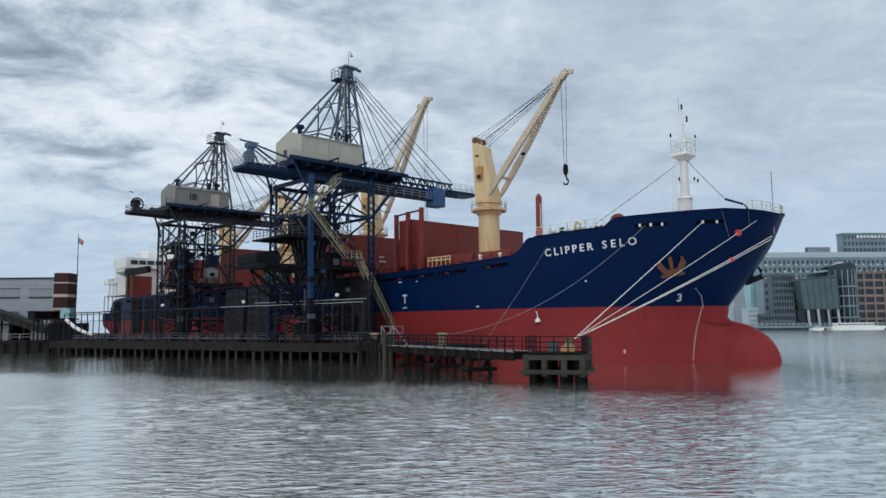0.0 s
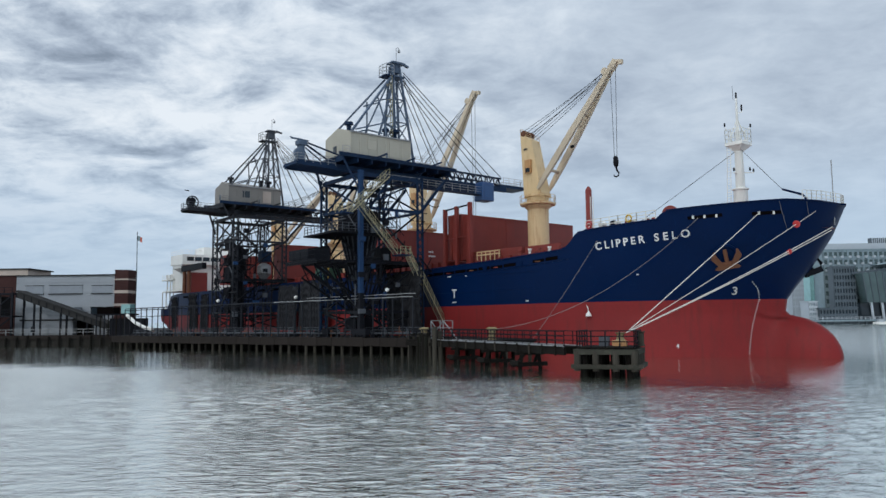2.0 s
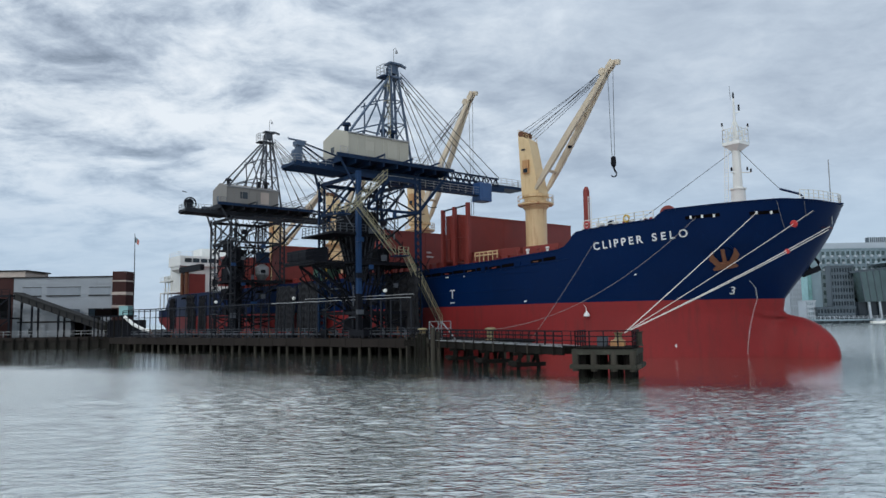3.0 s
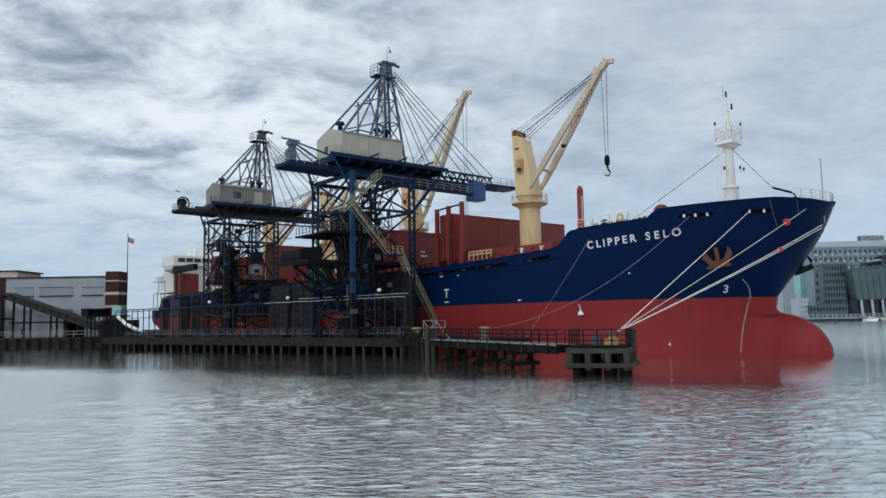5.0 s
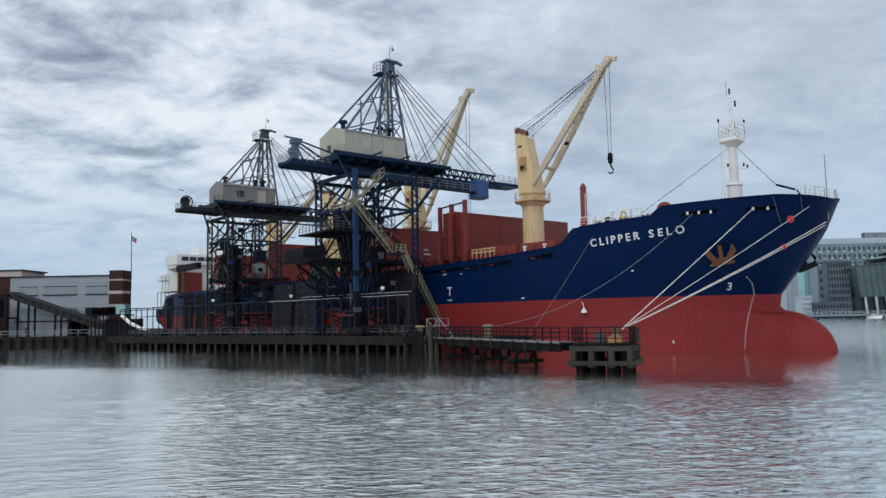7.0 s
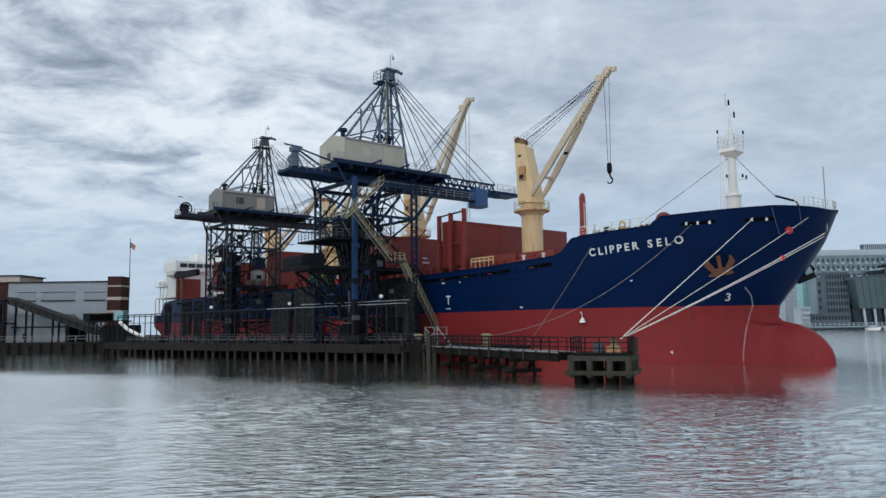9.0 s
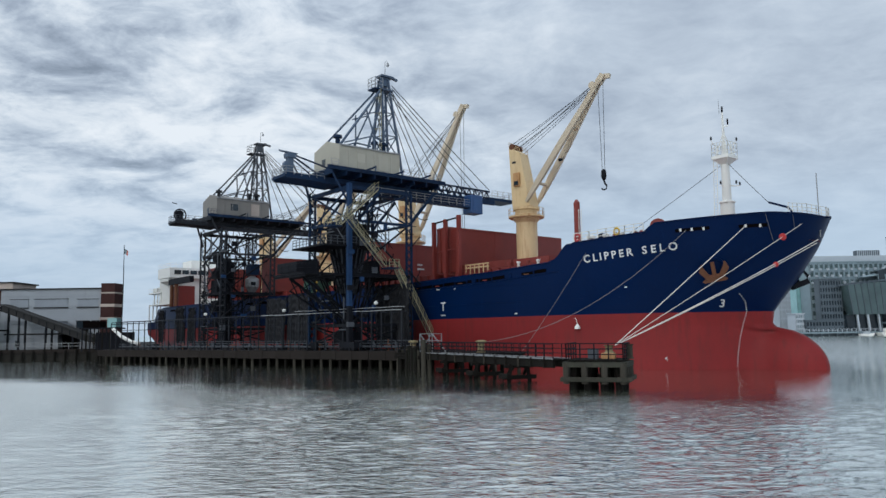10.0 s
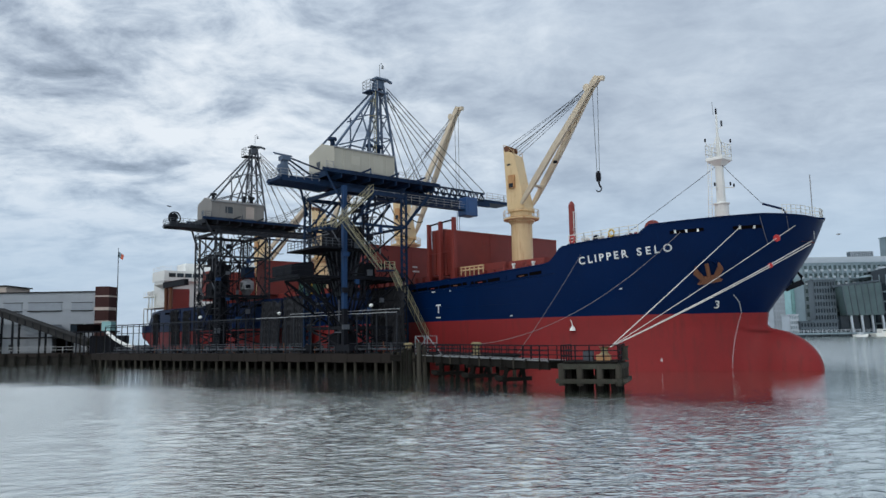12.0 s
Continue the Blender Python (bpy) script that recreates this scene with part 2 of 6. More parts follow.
def water_material():
    """Silty water: waves of a hand's length and more are in the mesh, finer ripple in the bump and the gloss."""
    m = bpy.data.materials.new("harbour_water")
    nt = nodes_of(m)
    ob = nt.nodes.new("ShaderNodeTexCoord").outputs["Object"]
    pos = nt.nodes.new("ShaderNodeSeparateXYZ")
    nt.links.new(ob, pos.inputs[0])

    def band(v, a, b, lo, hi):
        n = nt.nodes.new("ShaderNodeMapRange")
        n.interpolation_type = "SMOOTHSTEP"
        for i, q in enumerate((a, b, lo, hi)):
            n.inputs[i + 1].default_value = q
        nt.links.new(v, n.inputs[0])
        return n.outputs[0]

    w1 = noise_tex(nt, mapping(nt, ob, (0.6, 1.3, 1), (0, 0, 0.35)), 1.5, 2, 0.5, 0.5)
    w2 = noise_tex(nt, mapping(nt, ob, (0.6, 1.4, 1), (0, 0, -0.3)), 3.4, 2, 0.5, 0.4)
    w4 = noise_tex(nt, mapping(nt, ob, (0.7, 1.3, 1), (0, 0, 0.2)), 8.0, 2, 0.5, 0.3)
    edge = noise_tex(nt, mapping(nt, ob, (0.35, 1.0, 1), (0, 0, 0.1)), 0.16, 3, 0.55, 0.3)
    edge = maths(nt, "MULTIPLY", maths(nt, "SUBTRACT", edge, 0.5), 14.0)
    # calm water in the lee of pier and ship, ruffled water outside it
    line = maths(nt, "ADD", maths(nt, "ADD", pos.outputs[1], maths(nt, "MULTIPLY", pos.outputs[0], LEE_SLOPE)), edge)
    calm = band(line, LEE_LINE - 9.0, LEE_LINE + 4.0, 0.0, 1.0)
    calm = maths(nt, "MULTIPLY", calm, band(pos.outputs[0], 34.0, 46.0, 1.0, 0.0))
    ruffle = maths(nt, "SUBTRACT", 1.0, calm)
    west = band(maths(nt, "ADD", pos.outputs[0], maths(nt, "MULTIPLY", pos.outputs[1], 0.37)), -14.0, 8.0, 1.0, 0.0)
    h = maths(nt, "ADD", maths(nt, "MULTIPLY", w1, 0.20), maths(nt, "MULTIPLY", w2, 0.16))
    h = maths(nt, "ADD", h, maths(nt, "MULTIPLY", w4, 0.06))
    h = maths(nt, "MULTIPLY", h, maths(nt, "ADD", 0.22, maths(nt, "MULTIPLY", ruffle, maths(nt, "SUBTRACT", 0.62, maths(nt, "MULTIPLY", west, 0.35)))))
    bp = nd(nt, "ShaderNodeBump", Strength=1.0, Distance=0.5)
    nt.links.new(h, bp.inputs["Height"])
    body = nd(nt, "ShaderNodeBsdfDiffuse")
    body.inputs["Color"].default_value = (0.105, 0.118, 0.092, 1)
    gloss = nd(nt, "ShaderNodeBsdfGlossy", Roughness=0.1)
    gloss.inputs["Color"].default_value = (0.985, 1.0, 0.972, 1)
    nt.links.new(bp.outputs[0], gloss.inputs["Normal"])
    rough = maths(nt, "ADD", 0.04, maths(nt, "MULTIPLY", ruffle, maths(nt, "ADD", band(pos.outputs[1], 40.0, 110.0, 0.015, 0.13), maths(nt, "MULTIPLY", west, 0.17))))
    nt.links.new(rough, gloss.inputs["Roughness"])
    fr = nd(nt, "ShaderNodeFresnel", IOR=1.33)
    nt.links.new(bp.outputs[0], fr.inputs["Normal"])
    fac = maths(nt, "POWER", maths(nt, "MAXIMUM", fr.outputs[0], 0.02), 0.15)
    mx = nt.nodes.new("ShaderNodeMixShader")
    nt.links.new(fac, mx.inputs[0])
    nt.links.new(body.outputs[0], mx.inputs[1])
    nt.links.new(gloss.outputs[0], mx.inputs[2])
    o = nt.nodes.new("ShaderNodeOutputMaterial")
    nt.links.new(mx.outputs[0], o.inputs[0])
    return m


LEE_SLOPE, LEE_LINE = 0.50, 55.0  # the lee begins where y + slope * x passes the line
M_WATER = water_material()

# ---- mesh helpers ----
B = pose(37, 73, 0, 0, 0, -50)  # the berth: x along the ship to her bow, y across to the far side, z up from the water


def mesh_of(name, bm, *mats, smooth=False):
    me = bpy.data.meshes.new(name)
    bm.normal_update()
    bm.to_mesh(me)
    bm.free()
    for m in mats:
        me.materials.append(m)
    if smooth:
        for p in me.polygons:
            p.use_smooth = True
    return me


def thing(name, at, label, category, group="", kind=""):
    ob = new(name)
    ob.matrix_world = at
    ob.empty_display_size = 0.5
    return tagged(ob, label, category, group, kind)


def part(name, bm, mat, parent, label="", smooth=False, mats=()):
    ob = new(name, mesh_of(name, bm, mat, *mats, smooth=smooth))
    ob.parent = parent
    if label:
        tagged(ob, label)
    return ob


def solid(name, bm, mat, at, label, category, group="", kind="", smooth=False, mats=()):
    ob = new(name, mesh_of(name, bm, mat, *mats, smooth=smooth))
    ob.matrix_world = at
    return tagged(ob, label, category, group, kind)


def hexa(bm, pts):
    v = [bm.verts.new(p) for p in pts]
    for f in ((0, 3, 2, 1), (4, 5, 6, 7), (0, 1, 5, 4), (1, 2, 6, 5), (2, 3, 7, 6), (3, 0, 4, 7)):
        bm.faces.new([v[i] for i in f])


def box(bm, x0, x1, y0, y1, z0, z1):
    hexa(bm, [(x0, y0, z0), (x1, y0, z0), (x1, y1, z0), (x0, y1, z0), (x0, y0, z1), (x1, y0, z1), (x1, y1, z1), (x0, y1, z1)])
    return bm


def bar(bm, a, b, w=0.2, h=None, side=None):
    """A square bar from a to b."""
    h = h or w
    a, b = Vector(a), Vector(b)
    d = (b - a).normalized()
    s = Vector(side) if side else (d.cross(Vector((0, 0, 1))) if abs(d.z) < 0.95 else d.cross(Vector((1, 0, 0))))
    s.normalize()
    u = s.cross(d).normalized()
    s, u = s * w / 2, u * h / 2
    hexa(bm, [a - s - u, a + s - u, a + s + u, a - s + u, b - s - u, b + s - u, b + s + u, b - s + u])
    return bm


def tube(bm, pts, r, n=6, r2=None):
    """A round tube along pts, tapering to r2."""
    pts = [Vector(p) for p in pts]
    rings = []
    for i, p in enumerate(pts):
        d = (pts[min(i + 1, len(pts) - 1)] - pts[max(i - 1, 0)]).normalized()
        s = d.cross(Vector((0, 0, 1))) if abs(d.z) < 0.95 else d.cross(Vector((1, 0, 0)))
        s.normalize()
        u = s.cross(d)
        rr = r if r2 is None else r + (r2 - r) * i / (len(pts) - 1)
        rings.append([bm.verts.new(p + (s * math.cos(k * math.tau / n) + u * math.sin(k * math.tau / n)) * rr) for k in range(n)])
    for a, b in zip(rings, rings[1:]):
        for k in range(n):
            bm.faces.new((a[k], a[(k + 1) % n], b[(k + 1) % n], b[k]))
    bm.faces.new(rings[0][::-1])
    bm.faces.new(rings[-1])
    return bm


def lathe(bm, prof, n=24, at=(0, 0, 0)):
    """Turns (radius, z) pairs about the vertical through at."""
    rings = [[bm.verts.new((at[0] + r * math.cos(k * math.tau / n), at[1] + r * math.sin(k * math.tau / n), at[2] + z)) for k in range(n)] for r, z in prof]
    for a, b in zip(rings, rings[1:]):
        for k in range(n):
            bm.faces.new((a[k], a[(k + 1) % n], b[(k + 1) % n], b[k]))
    bm.faces.new(rings[0][::-1])
    bm.faces.new(rings[-1])
    return bm


def sag(a, b, drop, n=14):
    a, b = Vector(a), Vector(b)
    return [a.lerp(b, i / n) - Vector((0, 0, drop * 4 * (i / n) * (1 - i / n))) for i in range(n + 1)]


def rail(bm, pts, h=1.05, step=1.5, r=0.025, bars=3):
    """Posts and bars along a line of points."""
    for a, b in zip(pts, pts[1:]):
        a, b = Vector(a), Vector(b)
        k = max(1, round((b - a).length / step))
        for i in range(k + 1):
            p = a.lerp(b, i / k)
            bar(bm, p, p + Vector((0, 0, h)), r * 2)
        for j in range(bars):
            z = Vector((0, 0, h * (j + 1) / bars))
            bar(bm, a + z, b + z, r * 1.7)
    return bm


def bm_new():
    return bmesh.new()


# ---- water, one sheet to the horizon ----


def wave_heights(x, y):
    """Short wind chop: many small waves that run towards the near quay, weaker in the lee and in the west."""
    rng = np.random.RandomState(11)
    h = np.zeros_like(x)
    for i in range(90):
        length = 0.42 * (1.35 / 0.42) ** rng.rand()
        k = math.tau / length
        a = radians(-76 + rng.normal() * 19)
        steep = 0.0165 * (1.0 if length < 1.0 else 0.75)
        bend = 0.35 * np.sin(x * 0.11 + i) + 0.35 * np.sin(y * 0.13 + 2 * i)
        h += steep / k * np.sin(k * (x * math.cos(a) + y * math.sin(a)) + rng.rand() * math.tau + bend)
    step = lambda v, a, b: (lambda q: q * q * (3 - 2 * q))(np.clip((v - a) / (b - a), 0, 1))
    patch = 0.75 + 0.25 * np.sin(x * 0.16 + 0.07 * y + 1.0) * np.sin(y * 0.19 - 0.06 * x)
    out = 0.42 + 0.58 * step(x + 0.37 * y + 2.5 * np.sin(y * 0.23), -12, 9)
    lee = 1 - 0.80 * step(y + LEE_SLOPE * x + 3 * np.sin(x * 0.21), LEE_LINE - 22, LEE_LINE + 3) * (1 - 0.6 * step(x, 26, 40))
    rim = step(x, WX0, WX0 + 6) * (1 - step(x, WX1 - 6, WX1)) * step(y, WY0, WY0 + 4) * (1 - step(y, WY1 - 10, WY1))
    return h * patch * out * lee * rim


WX0, WX1, WY0, WY1, WSTEP = -36.0, 46.0, 11.0, 60.0, 0.125
nx, ny = round((WX1 - WX0) / WSTEP) + 1, round((WY1 - WY0) / WSTEP) + 1
gx, gy = np.meshgrid(np.linspace(WX0, WX1, nx), np.linspace(WY0, WY1, ny))
verts = np.stack([gx, gy, wave_heights(gx, gy)], axis=2).reshape(-1, 3)
ids = np.arange(nx * ny).reshape(ny, nx)
faces = np.stack([ids[:-1, :-1], ids[:-1, 1:], ids[1:, 1:], ids[1:, :-1]], axis=2).reshape(-1, 4)
FAR = 4000.0
rim_pts = [(-FAR, -FAR, 0), (FAR, -FAR, 0), (FAR, FAR, 0), (-FAR, FAR, 0)]
k0 = nx * ny
south, east, north, west_side = ids[0, :].tolist(), ids[:, -1].tolist(), ids[-1, ::-1].tolist(), ids[::-1, 0].tolist()
outer = [[k0, k0 + 1] + south[::-1], [k0 + 1, k0 + 2] + east[::-1], [k0 + 2, k0 + 3] + north[::-1], [k0 + 3, k0] + west_side[::-1]]
me = bpy.data.meshes.new("water")
me.from_pydata(verts.tolist() + rim_pts, [], faces.tolist() + outer)
me.materials.append(M_WATER)
me.polygons.foreach_set("use_smooth", [True] * len(faces) + [False] * 4)
water = new("water", me)
tagged(water, "rippled grey-green harbour water under a cloudy sky", "water", kind="structure")

# ---- the cargo ship; berth space, her stem at x = 0 ----
BEAM, PAINT_Z = 13.5, 5.85


def lerp_table(x, tab):
    for (a, va), (b, vb) in zip(tab, tab[1:]):
        if x <= b:
            k = max(0.0, (x - a) / (b - a))
            return va + (vb - va) * k
    return tab[-1][1]


def smooth_step(k):
    k = min(1.0, max(0.0, k))
    return k * k * (3 - 2 * k)


def stem_x(z):
    return lerp_table(z, [(-4, -4.6), (0, -4.6), (4.5, -5.4), (5.85, -5.25), (7.2, -4.25), (8.8, -2.9), (12.1, -0.7), (15.6, 0.95)])


def bulb_half(x, z):
    a = min(0.0, -(x + 6.0)) if x > -6 else 0.0
    q = 1 - (z / 4.3) ** 2 - (a / 6.0) ** 2
    return 2.35 * math.sqrt(q) if q > 0 else -1.0


def front_x(z):
    f = stem_x(z)
    if abs(z) < 4.3:
        f = max(f, -6 + 6 * math.sqrt(1 - (z / 4.3) ** 2))
    return f


def half_breadth(x, z):
    k = smooth_step((z - 1.0) / 13.0)
    s = (stem_x(z) - x) / (22 + 2.5 * k)
    if s <= 0:
        b = 0.0
    elif s >= 1:
        b = BEAM
    else:
        b = BEAM * (1 - (1 - s) ** 2) ** (0.82 - 0.26 * k)
    bb = bulb_half(x, z)
    if bb > 0:
        d = 0.9
        h = max(d - abs(b - bb), 0) / d
        b = max(b, bb) + h * h * d * 0.25
    if x < -145:
        b *= 1 - 0.30 * smooth_step((-145 - x) / 24.0) * (1.4 - 0.5 * min(1, z / 9))
    return b


def sheer_z(x):
    return lerp_table(x, [(-175, 7.8), (-161, 7.8), (-159, 10.9), (-60, 10.9), (-47, 11.0), (-33, 11.35), (-24, 11.75), (-22.2, 11.9), (-21.6, 12.15),
                          (-21.3, 12.6), (-21.0, 13.3), (-20.7, 13.6), (-12.0, 14.05), (-11.6, 14.85), (-6, 15.08), (-2, 15.27), (0, 15.12), (0.8, 14.9), (2, 14.8)])


def hull_point(x, z, out=0.0):
    """A point on the starboard side, and its outward normal there."""
    e = 0.05
    p = Vector((x, -half_breadth(x, z), z))
    dx = Vector((2 * e, -(half_breadth(x + e, z) - half_breadth(x - e, z)), 0))
    dz = Vector((0, -(half_breadth(x, z + e) - half_breadth(x, z - e)), 2 * e))
    n = dx.cross(dz).normalized()
    if n.y > 0:
        n = -n
    return p + n * out, n


ship = thing("cargo_ship", B, "navy blue and red geared bulk carrier moored at the pier", "ship")


def hull_mesh(z_low, z_high, rows, follow_sheer):
    bm = bm_new()
    cols = [0, .02, .05, .09, .14, .2, .3, .42, .58, .78, 1.0, 1.3, 1.7, 2.2, 2.8, 3.6, 4.5, 5.5, 6.6, 7.8, 9, 10.2, 10.8, 11.4, 12, 12.4, 12.8, 13.2, 13.6, 14.2, 15,
            16, 17, 18, 19, 20, 20.4, 20.7, 21.0, 21.3, 21.6, 22.0, 22.4, 23.2, 24, 26, 29, 33, 38, 44, 52, 60, 75, 90, 110, 130, 148, 151, 155, 157, 158.5, 160, 163, 166, 168.5]
    grid = {}
    for side in (-1, 1):
        for i, c in enumerate(cols):
            for j in range(rows + 1):
                k = j / rows
                z = z_low + (z_high - z_low) * k
                x = front_x(min(z, 15.4)) - c
                if follow_sheer:
                    top = sheer_z(x)
                    z = z_low + (top - z_low) * k
                    x = front_x(min(z, 15.5)) - c
                y = half_breadth(x, z) if c > 0 else 0.0
                grid[side, i, j] = bm.verts.new((x, side * y, z))
    for side in (-1, 1):
        for i in range(len(cols) - 1):
            for j in range(rows):
                q = [grid[side, i, j], grid[side, i + 1, j], grid[side, i + 1, j + 1], grid[side, i, j + 1]]
                bm.faces.new(q if side == 1 else q[::-1])
    n = len(cols) - 1
    for j in range(rows):
        bm.faces.new([grid[1, n, j], grid[-1, n, j], grid[-1, n, j + 1], grid[1, n, j + 1]])
    bmesh.ops.remove_doubles(bm, verts=bm.verts[:], dist=0.002)
    return bm


lower = part("lower_hull", hull_mesh(-3.0, PAINT_Z, 22, False), M_RED, ship, "red antifouling paint below the load line, bulbous bow", smooth=True)
upper = part("upper_hull", hull_mesh(PAINT_Z, 15.0, 16, True), M_BLUE, ship, "navy blue topsides with a raised flared bow", smooth=True)

# decks a little under the bulwark top
bm = bm_new()
xs = [-168, -161.5, -159, -150, -120, -80, -50, -33, -22]
for a, b in zip(xs, xs[1:]):
    za, zb = (9.9 if a > -160.5 else 7.6), (9.9 if b > -160.5 else 7.6)
    q = [(a, -half_breadth(a, za) + .05, za), (b, -half_breadth(b, zb) + .05, zb), (b, half_breadth(b, zb) - .05, zb), (a, half_breadth(a, za) - .05, za)]
    bm.faces.new([bm.verts.new(p) for p in q])
part("main_deck", bm, M_OXIDE, ship)
bm = bm_new()
xs = [-22, -18, -14, -10, -7, -4, -2, -0.8, 0]
zf = 12.7
for a, b in zip(xs, xs[1:]):
    q = [(a, -half_breadth(a, zf) + .05, zf), (b, -half_breadth(b, zf) + .05, zf), (b, half_breadth(b, zf) - .05, zf), (a, half_breadth(a, zf) - .05, zf)]
    bm.faces.new([bm.verts.new(p) for p in q])
box(bm, -22.1, -21.9, -12.5, 12.5, 9.9, 12.7)
part("forecastle_deck", bm, M_OXIDE, ship)

# gunwale bead along the top of the side
for name, a0, a1 in (("gunwale", -150, -23.5), ("gunwale", -20.5, -12.2), ("gunwale", -11.4, 1.2)):
    for side in (-1, 1):
        pts = []
        n = 26
        for i in range(n + 1):
            x = a0 + (a1 - a0) * i / n
            z = sheer_z(x)
            pts.append((x, side * half_breadth(x, z), z + 0.03))
        part(name, tube(bm_new(), pts, 0.09, 6), M_BLUE, ship)

# freeing ports and fairlead openings: near-black strips on the plating, shade put into colour
def slot(x0, x1, z0, z1, mat, label="", inset=0.02, bars=0):
    bm = bm_new()
    n = 6
    rows = []
    for i in range(n + 1):
        x = x0 + (x1 - x0) * i / n
        dz = sheer_z(x) - sheer_z((x0 + x1) / 2)
        a, na = hull_point(x, z0 + dz, inset)
        b, nb = hull_point(x, z1 + dz, inset)
        rows.append((bm.verts.new(a), bm.verts.new(b), bm.verts.new(a - na * 0.06), bm.verts.new(b - nb * 0.06)))
    for r, q in zip(rows, rows[1:]):
        bm.faces.new((r[0], q[0], q[1], r[1]))
        bm.faces.new((r[1], q[1], q[3], r[3]))
        bm.faces.new((r[2], q[2], q[0], r[0]))
    bm.faces.new((rows[0][0], rows[0][1], rows[0][3], rows[0][2]))
    bm.faces.new((rows[-1][2], rows[-1][3], rows[-1][1], rows[-1][0]))
    return part("freeing_port", bm, mat, ship, label)


# near-black with almost no gloss: the dark inside of openings is painted
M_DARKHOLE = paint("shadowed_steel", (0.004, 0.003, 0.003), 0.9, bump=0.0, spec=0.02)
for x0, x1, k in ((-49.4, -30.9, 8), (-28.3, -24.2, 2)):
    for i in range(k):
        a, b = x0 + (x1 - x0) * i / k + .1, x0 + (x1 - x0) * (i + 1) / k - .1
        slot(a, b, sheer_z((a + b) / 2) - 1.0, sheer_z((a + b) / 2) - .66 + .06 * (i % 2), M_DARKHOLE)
        if i % 2 == 0:
            p, _ = hull_point((a + b) / 2, sheer_z(a) - .85, .035)
            part("port_bar", box(bm_new(), p.x - .5, p.x + .3, p.y - .03, p.y + .03, p.z - .05, p.z + .06), M_OXIDE if i % 4 else M_RUSTY, ship)
# a half-round rubbing bar under the ports
pts = [hull_point(x, sheer_z(x) - 1.15, .03)[0] for x in [-22.5 - i * 2 for i in range(17)]]
part("rubbing_bar", tube(bm_new(), pts, .045, 6), M_BLUE, ship)
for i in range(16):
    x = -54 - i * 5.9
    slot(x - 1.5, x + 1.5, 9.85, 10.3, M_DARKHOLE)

# framed mooring openings high in the bow
def fairlead(xc, w, zc, h=0.42, posts=3):
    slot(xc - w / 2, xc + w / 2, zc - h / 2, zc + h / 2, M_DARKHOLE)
    for i in range(posts):
        x = xc - w / 2 + w * (i + 0.5) / posts
        p, n = hull_point(x, zc, 0.03)
        bm = lathe(bm_new(), [(0.13, -h * .45), (0.10, -h * .2), (0.10, h * .2), (0.13, h * .45)], 10)
        ob = part("roller", bm, M_WHITE, ship)
        ob.location = p


fairlead(-8.1, 2.9, 14.0, 0.32, 3)
fairlead(-3.45, 2.0, 14.07, 0.32, 2)

# ship's name, letter by letter along the flare
def letter(ch, x, z, size, name="letter", mat=None, bold=0.022):
    cu = bpy.data.curves.new("glyph", "FONT")
    cu.body, cu.size, cu.extrude, cu.align_x, cu.align_y, cu.offset = ch, size, 0.012, "CENTER", "BOTTOM_BASELINE", bold
    tmp = new("glyph", cu)
    dg = bpy.context.evaluated_depsgraph_get()
    me = bpy.data.meshes.new_from_object(tmp.evaluated_get(dg))
    bpy.data.objects.remove(tmp)
    bpy.data.curves.remove(cu)
    me.name = name
    p, n = hull_point(x, z, 0.03)
    e = 0.2
    right = (hull_point(x + e, z + e * LETTER_RISE)[0] - hull_point(x - e, z - e * LETTER_RISE)[0]).normalized()
    upv = n.cross(right).normalized()
    # bend each glyph on to the curved plating
    for v in me.vertices:
        s, q = v.co.x, v.co.y
        pp, nn = hull_point(x + right.x * s + upv.x * q, z + right.z * s + upv.z * q, 0.02 + v.co.z)
        v.co = pp
    me.materials.clear()
    me.materials.append(mat or M_MARK)
    ob = new(name, me)
    ob.parent = ship
    return ob


LETTER_RISE = 0.06
WORD_X = [-18.85, -17.9, -17.25, -16.6, -15.8, -15.0, -14.15, -12.65, -11.8, -11.0, -10.0]
for ch, x in zip("CLIPPERSELO", WORD_X):
    letter(ch, x, 11.42 + (x + 18.9) * 0.076, 1.12)
LETTER_RISE = 0.0
letter("T", -42.6, 6.95, 1.6, "tug_mark")
letter("3", -8.05, 6.35, 1.3, "thruster_mark", bold=0.0)
letter("4", -12.5, 0.95, 0.6, "bow_mark", bold=0.0)

# draught marks down the bow, beads too small to read
for i in range(34):
    z = 7.6 - i * 0.22
    x = lerp_table(z, [(0, -7.3), (1.5, -7.3), (3.2, -7.2), (4.6, -7.0), (5.9, -6.6), (6.9, -6.3), (7.9, -6.4)])
    p, n = hull_point(x, z, 0.02)
    s = n.cross(Vector((0, 0, 1))).normalized() * 0.055
    u = Vector((0, 0, 0.034))
    bm = bm_new()
    hexa(bm, [p - s - u - n * .02, p + s - u - n * .02, p + s + u - n * .02, p - s + u - n * .02, p - s - u + n * .01, p + s - u + n * .01, p + s + u + n * .01, p - s + u + n * .01])
    part("draught_mark", bm, M_MARK, ship)


